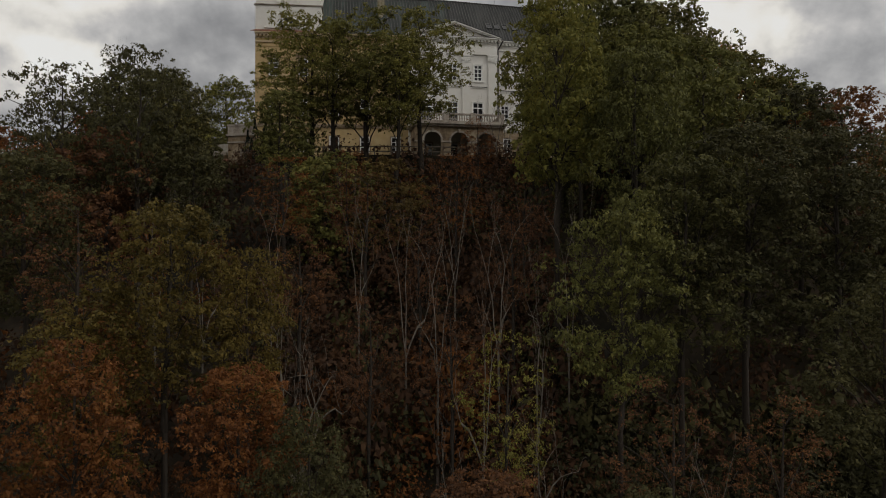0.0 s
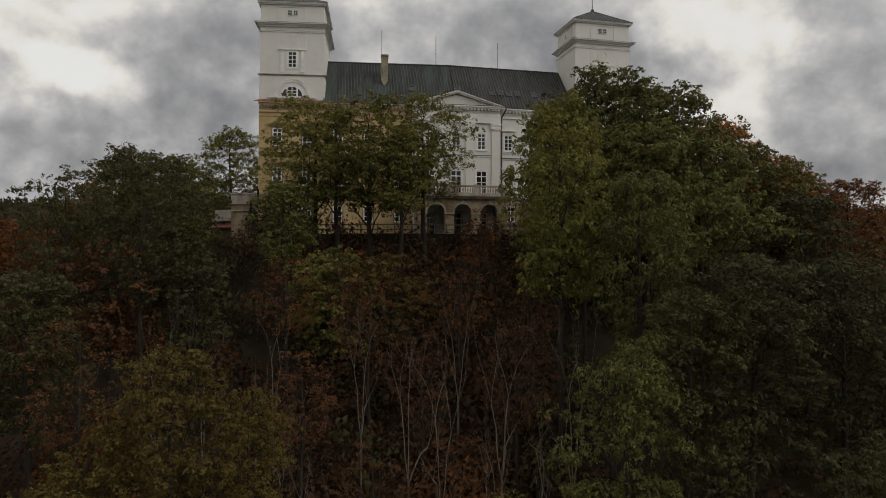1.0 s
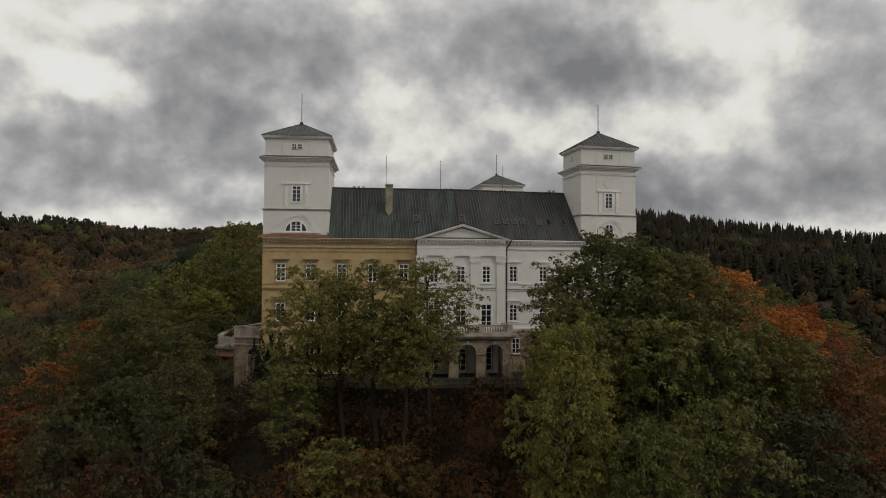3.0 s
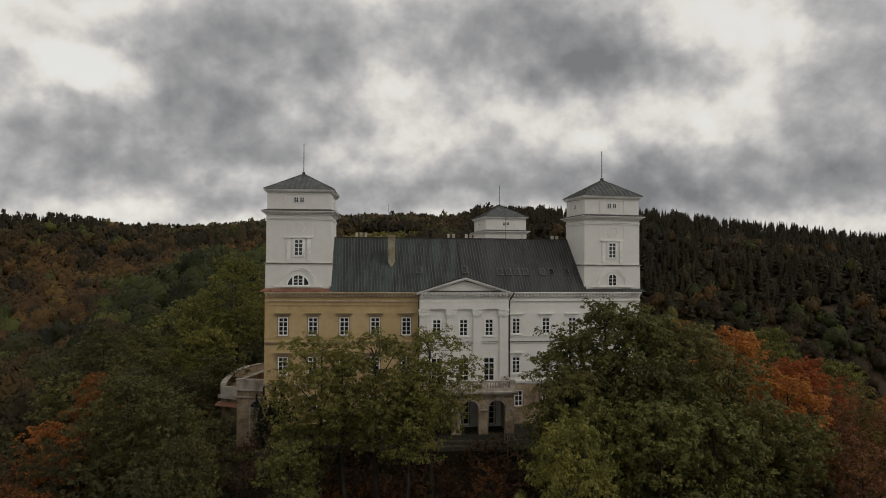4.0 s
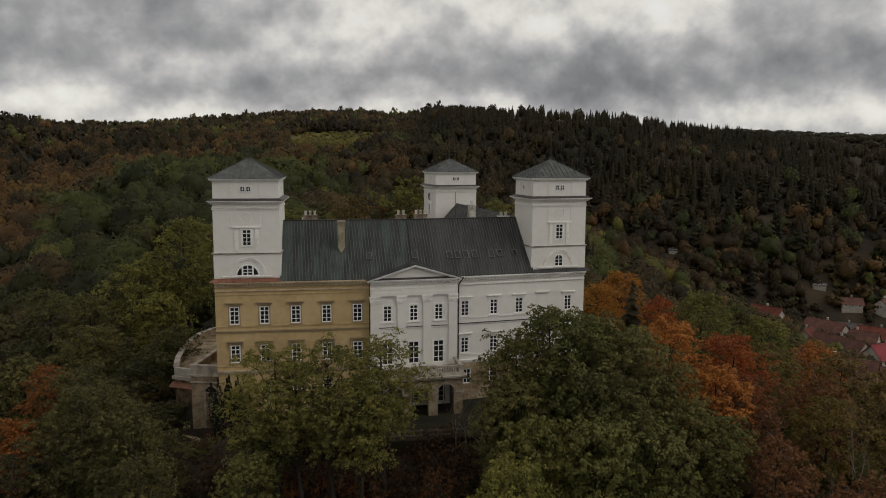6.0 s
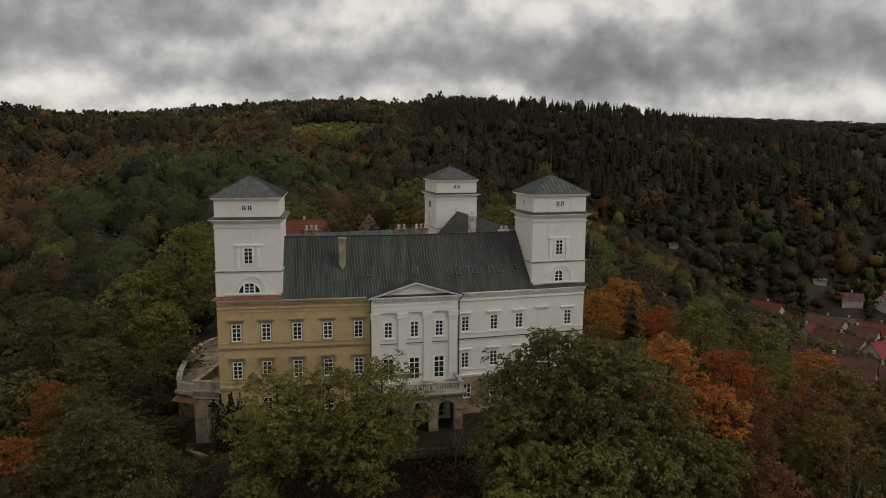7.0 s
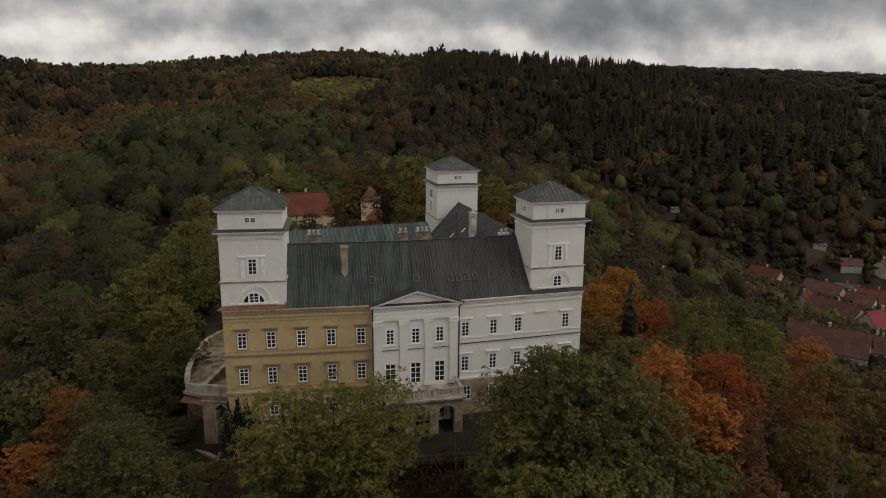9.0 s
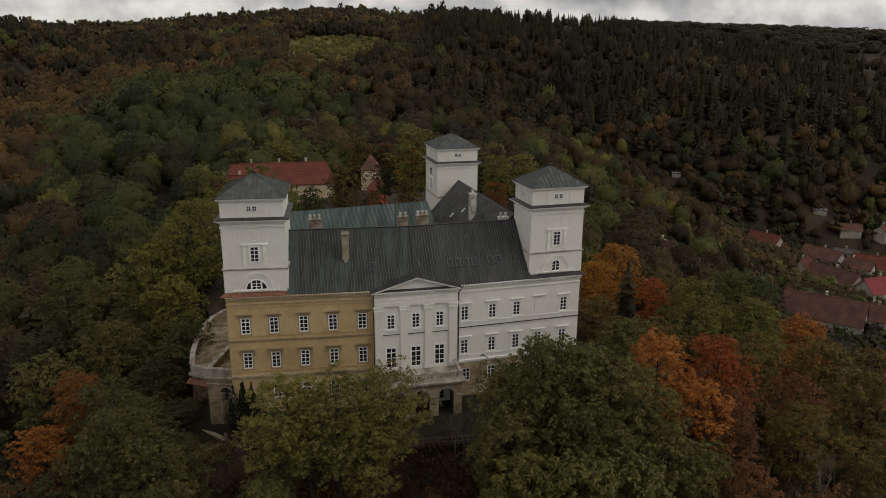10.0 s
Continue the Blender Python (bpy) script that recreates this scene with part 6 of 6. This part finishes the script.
    ("sparse", -22, 42, -6.5, 3.8, F_BROWN), ("near_a", -26, 44, -3.6, 4.2, F_DARK), ("sparse", -33, 47, -3.0, 4.2, F_BROWN), ("near_a", -31, 38, -8.5, 4.0, F_DARK), ("near_a", -23, 30, -15.6, 3.4, F_DARK), ("sparse", -27.5, 33, -12.5, 3.6, F_BROWN),
    ("sparse", -5.5, 50, -4.0, 3.0, F_BROWN), ("sparse", 1.0, 53, -2.4, 2.8, F_RUST), ("sparse", 6.0, 52, -3.0, 2.6, F_BROWN), ("sparse", -12.0, 53, -2.6, 3.0, F_RUST), ("sparse", 3.0, 61, 1.8, 2.4, F_RUST), ("sparse", -7.5, 55, -2.0, 2.4, F_RUST),
    ("sparse", -1.5, 46, -7.5, 2.6, F_BROWN), ("sparse", 4.5, 45, -7.0, 2.6, F_BROWN), ("sparse", -9.0, 44, -8.5, 3.0, F_BROWN), ("sparse", 0.5, 38.5, -12.5, 2.6, F_BROWN), ("sparse", -4.0, 38, -12.5, 2.6, F_BROWN),
):
    tree(kind, x, y, top, radius, leaves)
for kind, x, y, top, radius in (("bare", -9.4, 58.6, -1.8, 1.6), ("bare", -0.3, 41, -6.4, 2.2), ("bare", 3.4, 43, -5.2, 2.4), ("bare_wide", -7.5, 38, -12.5, 3.4), ("bare", -15, 44, -5.6, 1.8),
                                ("bare", 5.4, 71.0, 6.4, 2.4), ("bare_wide", 4.5, 33, -16.0, 3.0), ("bare", -28.5, 38, -6.8, 2.0), ("bare_wide", 44, 64, 8, 4.5),
                                ("bare", -5.5, 46, -4.0, 1.8), ("bare_wide", 5.2, 40, -8.5, 2.4), ("bare_wide", -6.5, 33, -14.5, 2.6), ("bare", 7.5, 42, -5.0, 2.0), ("bare", -2.2, 43, -5.8, 2.0), ("bare_wide", 10.5, 28, -17.0, 3.0), ("bare", 6.4, 71.6, 5.8, 2.2), ("bare", 0.8, 49, -2.5, 1.9), ("bare", -11.5, 47, -4.5, 1.7), ("bare", 2.0, 36, -10.2, 2.0), ("bare_wide", -9.5, 41, -10.5, 2.6), ("bare", -18.5, 45, -5.0, 1.8), ("bare_wide", 0.0, 31, -16.5, 2.6), ("bare", 8.0, 70.5, 4.5, 1.8), ("bare", -31, 66, 10.5, 2.0)):
    tree(kind, x, y, top, radius)

# the dark yew by the pavilion
v, f = [], []
rng = np.random.default_rng(5)
n = 7200
t = rng.random(n)
a = rng.uniform(0, 6.28, n)
col = rng.integers(0, 12, n)
cx, cy = np.cos(col * 2.4) * 2.2 * np.sqrt(col / 12), np.sin(col * 2.4) * 1.5 * np.sqrt(col / 12)
hh = 7.4 - 2.2 * ((col * 5) % 7) / 6
rr = 0.62 * np.sin(np.clip(t * 0.95 + 0.14, 0, 1) * np.pi) ** 0.6
pos = np.stack([cx * (1 + 0.25 * t) + np.cos(a) * rr, cy + np.sin(a) * rr, t * hh], 1)
v, f = leaf_sprays(pos, np.stack([np.cos(a), np.sin(a), 0 * a + 0.5], 1) + rng.normal(0, 0.4, (n, 3)), 0.26, rng, 0.5)
F_YEW = foliage("yew_needles", [(0.006, 0.009, 0.006), (0.012, 0.018, 0.010), (0.022, 0.03, 0.014)])
yew = thing("yew", -20.0, 79.0, -2.2, "dark columnar yew beside the pavilion", "conifer")
part("crown", raw_mesh(v, f, F_YEW), None, yew)
part("trunk", box(bmesh.new(), -0.2, 0.2, -0.2, 0.2, 0, 4), M_BARK, yew)

# ---------------------------------------------------------------- undergrowth and woods, past counting
def ball(level):
    bm = bmesh.new()
    bmesh.ops.create_icosphere(bm, subdivisions=level, radius=1.0)
    v, f = np.array([q.co[:] for q in bm.verts]), np.array([[q.index for q in g.verts] for g in bm.faces])
    bm.free()
    return v, f


def wood_crown(seed, lobes, tufts, tuft, level=1, squat=0.95, full=0.5, core=0.86, sides=5, chips=0, chip=0.1):
    """A crown of width about 2: a dome of rounded boughs, covered with small rounded tufts and, close by, with leaf sprays."""
    rng = np.random.default_rng(seed)
    c = rng.normal(size=(lobes, 3))
    c /= np.linalg.norm(c, axis=1, keepdims=True)
    c[:, 2] = np.abs(c[:, 2]) * 1.2 - 0.35
    c /= np.linalg.norm(c, axis=1, keepdims=True)
    size = rng.uniform(0.30, 0.55, lobes)

    def reach(d):
        near = np.arccos(np.clip(d @ c.T, -1, 1))
        return full + (1.04 - full) * np.max(np.sqrt(np.clip(1 - (near / (size * 1.7)) ** 2, 0, 1)) * (0.7 + size), axis=1)

    def outward(count):
        d = rng.normal(size=(count, 3))
        d[:, 2] = np.where(d[:, 2] < -0.35, -d[:, 2], d[:, 2])
        d /= np.linalg.norm(d, axis=1, keepdims=True)
        s1 = np.cross(d, (0.3, 0.6, 0.74))
        s1 /= np.linalg.norm(s1, axis=1, keepdims=True)
        s2 = np.cross(d, s1)
        r0, e = reach(d), 0.12
        normal = d * r0[:, None]
        for side in (s1, s2):
            q = d + side * e
            normal = normal - (reach(q / np.linalg.norm(q, axis=1, keepdims=True)) - r0)[:, None] / e * side
        normal /= np.linalg.norm(normal, axis=1, keepdims=True)
        return d, r0[:, None], normal

    d, r0, normal = outward(tufts)
    normal = normal + (0, 0, 0.35)
    normal /= np.linalg.norm(normal, axis=1, keepdims=True)
    a = np.cross(normal, rng.normal(size=d.shape))
    a /= np.linalg.norm(a, axis=1, keepdims=True)
    b = np.cross(normal, a)
    t = tuft * rng.uniform(0.6, 1.4, (tufts, 1))
    foot = d * r0 * rng.uniform(0.9, 1.03, (tufts, 1))
    ring_v = []
    for k in range(sides):
        w = 2 * math.pi * k / sides
        ring_v.append(foot + (a * math.cos(w) + b * math.sin(w)) * t * rng.uniform(0.75, 1.25, (tufts, 1)) - normal * t * 0.35)
    v = np.stack(ring_v + [foot + normal * t * rng.uniform(0.45, 0.95, (tufts, 1))], 1).reshape(-1, 3)
    base = np.arange(tufts)[:, None] * (sides + 1)
    tri = np.concatenate([np.stack([base[:, 0] + k, base[:, 0] + (k + 1) % sides, base[:, 0] + sides], 1) for k in range(sides)])
    if chips:
        d, r0, normal = outward(chips)
        cv, cf = leaf_sprays(d * r0 * rng.uniform(1.0, 1.1, (chips, 1)) if level else d * r0 * rng.uniform(0.55, 1.3, (chips, 1)), normal + rng.normal(0, 0.25, d.shape) + (0, 0, 0.2), chip, rng, 0.9)
        tri = np.concatenate([tri, cf + len(v)])
        v = np.concatenate([v, cv])
    if level:
        bv, bf = ball(level)
        bv = bv * (reach(bv) * core)[:, None]
        tri = np.concatenate([tri, bf + len(v)])
        v = np.concatenate([v, bv])
    v[:, 2] *= squat
    return v, tri


def fir(seed, whorls, per, wide=0.40):
    """A spruce of height 2: uneven drooping branches round a narrow cone that comes to a point."""
    rng = np.random.default_rng(seed)
    n = whorls * per
    u = (np.arange(n) + rng.uniform(0, 1, n)) / n
    z, r = -1 + 1.94 * u, (wide * (1 - u) ** 0.85 + 0.02) * rng.uniform(0.65, 1.2, n)
    a = np.arange(n) * 2.39996 + rng.normal(0, 0.3, n)
    out, side = np.stack([np.cos(a), np.sin(a), 0 * a], 1), np.stack([-np.sin(a), np.cos(a), 0 * a], 1)
    root = np.stack([0 * a, 0 * a, z + 0.16 * (1 - 0.5 * u)], 1)
    end = out * r[:, None] + np.stack([0 * a, 0 * a, z - 0.22 * r], 1)
    half = side * (r * rng.uniform(0.42, 0.62, n) + 0.01)[:, None]
    v = np.stack([root, (root + end) / 2 - half - (0, 0, 0.03), end, (root + end) / 2 + half - (0, 0, 0.03)], 1).reshape(-1, 3)
    k = np.arange(n)[:, None] * 4
    f = np.concatenate([k + (0, 1, 2), k + (0, 2, 3)])
    m = np.arange(6)
    w = m * math.pi / 3
    cone = np.concatenate([np.stack([np.cos(w) * wide * 0.5, np.sin(w) * wide * 0.5, 0 * w - 0.95], 1), [[0, 0, 1.0]]])
    f = np.concatenate([f, np.stack([m, (m + 1) % 6, 0 * m + 6], 1) + len(v)])
    return np.concatenate([v, cone]), f


def scatter(name, templates, spots, mat, label, category):
    """Many crowns in one mesh. spots: x, y, z of the crown's middle, half width, half height."""
    vs, fs, tint, k = [], [], [], 0
    for x, y, z, w, h in spots:
        drift = 0.5 + 0.55 * noise.noise((x * 0.014, y * 0.014, 1.5)) + RNG.uniform(-0.45, 0.45)
        v, f = templates[RNG.integers(len(templates))]
        a = RNG.uniform(0, 6.28)
        ca, sa = math.cos(a), math.sin(a)
        p = np.stack([(v[:, 0] * ca - v[:, 1] * sa) * w + x, (v[:, 0] * sa + v[:, 1] * ca) * w + y, v[:, 2] * h + z], 1)
        vs.append(p.astype(np.float32)), fs.append((f + k).astype(np.int32)), tint.append(np.full(len(p), drift, np.float32))
        k += len(p)
    if not vs:
        return
    me = raw_mesh(np.concatenate(vs), np.concatenate(fs), mat, np.concatenate(tint))
    me.polygons.foreach_set("use_smooth", np.ones(len(me.polygons), bool))
    setting(name, me, None, label, category, "stuff")


CLOSE = [wood_crown(180 + i, 16, 300, 0.085, 2, 0.95, 0.46, 0.9, 3, 420, 0.075) for i in range(5)]
MID = [wood_crown(200 + i, 14, 150, 0.10, 2, 0.95, 0.46, 0.92, 3, 150, 0.085) for i in range(7)]
FAR = [wood_crown(300 + i, 10, 66, 0.165, 1, 0.95, 0.5, 0.9, 3, 18, 0.11) for i in range(7)]
RIDGE_WOOD = [wood_crown(340 + i, 7, 18, 0.30, 1, 0.95, 0.5, 0.9, 3) for i in range(6)]
FIR_MID = [fir(400 + i, 11, 5) for i in range(4)]
FIR_FAR = [fir(420 + i, 7, 4, 0.42) for i in range(5)]
BUSH = [wood_crown(500 + i, 10, 6, 0.12, 0, 0.95, 0.48, 0.8, 3, 150, 0.15) for i in range(6)]
NEAR_BUSH = [wood_crown(520 + i, 12, 8, 0.10, 0, 0.95, 0.48, 0.8, 3, 380, 0.105) for i in range(6)]

HOUSES = [(x - 4, y - 7, max(w, d) * 0.55 + 3) for x, y, _t, w, d, *_r in VILLAGE] + [(-39.5, 219.8, 13), (-52, 217, 9), (-28, 222, 9), (-51.5, 208.5, 9), (-11.7, 230, 5), (-8.5, 203, 5)]


def free_at(x, y, grow_by=0.0):
    if -36 - grow_by < x < 31 + grow_by and 70 - grow_by < y < 140 + grow_by:
        return False
    if -62 - grow_by < x < 34 + grow_by and 130 < y < 226 + grow_by and x > -62 + (226 - y) * 0.25:
        return False
    return all((x - hx) ** 2 + (y - hy) ** 2 > (r + grow_by) ** 2 for hx, hy, r in HOUSES)


def bump_at(x, y, cx, cy, rx, ry):
    return math.exp(-((x - cx) / rx) ** 2 - ((y - cy) / ry) ** 2)


def wood_kind(x, y):
    """Which wood grows here: green beech in the near hollow, rust-brown on the left heights, spruce and pine on the right hill and the crests."""
    az, r = math.degrees(math.atan2(x, y)), math.hypot(x, y)
    drift = noise.noise((x * 0.009, y * 0.009, 2.0)) + 0.5 * noise.noise((x * 0.03, y * 0.03, 5.0))
    fir_p = 0.03 + 0.8 * bump_at(x, y, -260, 670, 75, 80) + 0.85 * bump_at(x, y, -400, 800, 110, 90) + 0.7 * max(drift - 0.2, 0) * (r > 300)
    if az > 1:
        fir_p += 0.74 * float(ease(-40, 60, r - np.interp(az, [0, 12, 25, 34], [430, 395, 405, 470]))) * (1 + 0.7 * drift)
    if r > (np.interp(az, RIDGE_AZ, RIDGE_R) if az < 1.2 else np.interp(az, CREST_AZ, CREST_R)) - 90:
        fir_p += 0.5 if az > 4 or az < -2 else 0.2
    elif r > 820:
        fir_p += 0.22
    green = bump_at(x, y, -88, 290, 58, 105) + 0.9 * bump_at(x, y, -114, 318, 32, 40) + 0.8 * bump_at(x, y, -74, 425, 42, 45) + 0.9 * bump_at(x, y, -145, 415, 34, 60) + 0.7 * bump_at(x, y, -130, 500, 34, 50) + bump_at(x, y, -54, 165, 28, 60) + 0.5 * bump_at(x, y, 75, 210, 40, 60)
    if RNG.random() < fir_p * max(0.0, 1 - green):
        return "fir" if RNG.random() < 0.62 else "pine"
    rust = 0.08 + 0.95 * bump_at(x, y, -205, 390, 62, 95) + 1.0 * bump_at(x, y, -140, 262, 36, 62) + 0.9 * bump_at(x, y, -215, 525, 60, 55) + 0.9 * bump_at(x, y, -300, 590, 60, 120) + 0.45 * bump_at(x, y, -130, 600, 90, 100) + 0.7 * bump_at(x, y, -108, 198, 26, 36) + 0.3 * bump_at(x, y, -20, 420, 30, 50) + 0.35 * bump_at(x, y, -25, 280, 30, 40)
    rust += 0.5 * drift - 0.8 * green - (0.06 if az > 4 else 0)
    # half the low left woods take the green with hill shade in its colour
    if az < -12 and r < 285 and RNG.random() < 0.5:
        return "dark"
    if az < -24 and r < 240 and RNG.random() < 0.65:
        return "brown"
    if RNG.random() < rust:
        return "autumn"
    if RNG.random() < 0.12 + 1.1 * green:
        return "green"
    # mostly the brown wood, whose darkened colour carries this hill's shadow
    if az > 12 and r > 230:
        return ("brown", "brown", "broad", "brown", "brown", "green", "brown", "autumn")[RNG.integers(8)]
    return "brown" if az < -27 else "broad"


def wood_band(r):
    return "close" if r < 215 else ("mid" if r < 400 else ("far" if r < 820 else "ridge"))


spots = {(k, n): [] for k in ("broad", "brown", "green", "autumn", "fir", "pine", "yellow", "dark") for n in ("close", "mid", "far", "ridge")}
r = 24.0
while r < 1330:
    step = 8.8 if r < 820 else 12.5
    az0, az1 = (-44, 43) if r < 250 else ((-38, 36) if r < 890 else (-38, 2))
    count = int(radians(az1 - az0) * r / step)
    for k in range(count):
        az = az0 + (az1 - az0) * (k + RNG.uniform(-0.1, 1.1)) / count
        rr = r + step * RNG.uniform(-0.6, 0.6)
        x, y = rr * math.sin(radians(az)), rr * math.cos(radians(az))
        last = np.interp(az, RIDGE_AZ, RIDGE_R) if az < 1.2 else np.interp(az, CREST_AZ, CREST_R)
        if not free_at(x, y, 2.0) or (rr < 76 and abs(x) < 46) or rr > last + 30:
            continue
        large = az < -8 and 380 < rr < 820  # tall old beeches on the left heights
        if large and RNG.random() < 0.42:
            continue
        clearing = in_meadow(x, y)
        kind, band = wood_kind(x, y), wood_band(rr)
        z = float(ground_z(x, y))
        if clearing:
            w = RNG.uniform(1.8, 3.4)
            spots["yellow", "far"].append((x, y, z + w * 0.3, w, w * 0.8))
        elif kind == "fir":
            for _ in range(1 if rr < 400 else 2):
                h = RNG.uniform(4.6, 7.6) * (1.0 if rr < 500 else 0.78) * (1.38 if az > 1 and rr < last - 45 else 1.0)
                spots[kind, band].append((x + RNG.uniform(-3, 3), y + RNG.uniform(-3, 3), z + h * 0.95, h * RNG.uniform(1.15, 1.6), h))
        else:
            w = RNG.uniform(3.9, 6.2) if rr < 820 else RNG.uniform(6.0, 9.0)
            h = w * RNG.uniform(1.1, 1.6)
            if large:
                w, h = w * 1.36, h * 1.25
            if az > 12 and rr > 230:
                w, h = w * RNG.uniform(0.55, 0.95), h * 0.8
            lift = RNG.uniform(0.5, 6.5) if rr < 620 else RNG.uniform(0.5, 3.0)
            if z < -31 and rr < 375:
                w, h, lift = w * RNG.uniform(0.3, 0.62), h * 0.42, 0.2
            elif -58 < x < 82 and 60 < y < 134:
                w, h, lift = w * 0.6, h * 0.55, 0.8
            if kind == "pine":
                w, h = w * 0.66, h * 1.05
            elif band != "far" and RNG.random() < 0.05:
                kind = "yellow"
            if az > 12 and 230 < rr < 480:
                for _ in range(2):
                    w2 = RNG.uniform(1.8, 3.8)
                    x2, y2 = x + RNG.uniform(-5, 5), y + RNG.uniform(-5, 5)
                    if free_at(x2, y2):
                        spots[wood_kind(x2, y2).replace("fir", "pine"), "far"].append((x2, y2, float(ground_z(x2, y2)) + w2 * 0.5, w2, w2 * RNG.uniform(0.9, 1.5)))
            spots[kind, band].append((x, y, z + lift + h * 0.2, w, h))
    r += step * 0.94
# gardens between the village houses
for _ in range(2600):
    az, rr = RNG.uniform(15, 38), RNG.uniform(185, 410)
    x, y = rr * math.sin(radians(az)), rr * math.cos(radians(az))
    z, w = float(ground_z(x, y)), RNG.uniform(1.3, 3.6)
    if z < -20 and all((x - hx) ** 2 + (y - hy) ** 2 > (0.8 * r) ** 2 for hx, hy, r in HOUSES) and all((x - hx) ** 2 + (y - hy) ** 2 > 6 ** 2 for hx, hy, *_r in VILLAGE):
        spots[("broad", "green", "brown", "autumn", "broad", "brown")[RNG.integers(6)], "ridge"].append((x, y, z + w * 0.7, w, w * RNG.uniform(0.9, 1.3)))
# green crowns darkened in colour to stand in for the hill's shade
W_OAK_SHADED = far_foliage("far_shaded_oak_woods", [(0.011, 0.013, 0.004), (0.020, 0.022, 0.006), (0.033, 0.034, 0.009), (0.05, 0.048, 0.013)])
W_YELLOW = far_foliage("far_yellow_woods", [(0.0600, 0.0624, 0.0161), (0.1090, 0.1050, 0.0229), (0.1650, 0.1456, 0.0298)], 0.05)
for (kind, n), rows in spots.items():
    mat = {"broad": W_BROAD, "green": W_GREEN, "brown": W_MIXED_SHADED, "autumn": W_AUTUMN, "fir": W_PINE, "pine": W_PINE, "dark": W_OAK_SHADED, "yellow": W_YELLOW}[kind]
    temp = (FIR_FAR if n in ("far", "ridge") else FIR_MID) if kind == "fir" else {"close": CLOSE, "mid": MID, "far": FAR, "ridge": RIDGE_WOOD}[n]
    word = {"broad": "olive broadleaf", "green": "green beech", "brown": "shade-darkened brownish mixed", "autumn": "rust and brown autumn", "fir": "dark spruce", "pine": "dark pine", "dark": "shade-darkened green oak", "yellow": "yellow-green lime"}[kind]
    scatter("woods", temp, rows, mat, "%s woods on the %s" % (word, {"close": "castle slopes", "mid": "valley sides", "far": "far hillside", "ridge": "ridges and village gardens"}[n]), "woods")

# the distant ridge beyond the valley
rows = []
for _ in range(420):
    az, r = RNG.uniform(14, 42), RNG.uniform(2150, 2750)
    x, y = r * math.sin(radians(az)), r * math.cos(radians(az))
    rows.append((x, y, float(ground_z(x, y)) + 6, RNG.uniform(20, 34), RNG.uniform(11, 16)))
scatter("woods", FAR, rows, W_PINE, "dark woods on the distant ridge", "woods")

# undergrowth on the near slope
rows = {"brown": [], "dark": [], "red": []}
for k in range(1450):
    x, y = (RNG.uniform(-40, -21), RNG.uniform(58, 80)) if k >= 1250 else (RNG.uniform(-46, 46), RNG.uniform(18, 73)) if k < 800 else ((RNG.uniform(-13, 9), RNG.uniform(34, 70)) if k < 1000 else (RNG.uniform(4, 34), RNG.uniform(20, 44)))
    w = RNG.uniform(1.1, 2.5) if k < 1250 else RNG.uniform(0.8, 1.5)
    if -29 < x < -18 and y > 70:
        w *= 0.5
        if y > 79:
            continue
    drift = noise.noise((x * 0.06, y * 0.06, 1.0))
    kind = "dark" if abs(x - 22) < 14 and RNG.random() < 0.7 else ("red" if drift > 0.15 and RNG.random() < 0.35 else ("brown" if RNG.random() < 0.75 else "dark"))
    rows[kind].append((x, y, float(ground_z(x, y)) + w * 0.6, w, w * RNG.uniform(0.9, 1.7)))
for near in (False, True):
    for key, mat, text in (("brown", F_SCRUB, "brown autumn"), ("dark", F_DARK, "dark green"), ("red", F_RUST, "russet")):
        scatter("undergrowth", NEAR_BUSH if near else BUSH, [q for q in rows[key] if (q[1] < 40) == near], mat, text + (" shrubs at the foot of the slope" if near else " shrubs on the slope"), "shrubs")
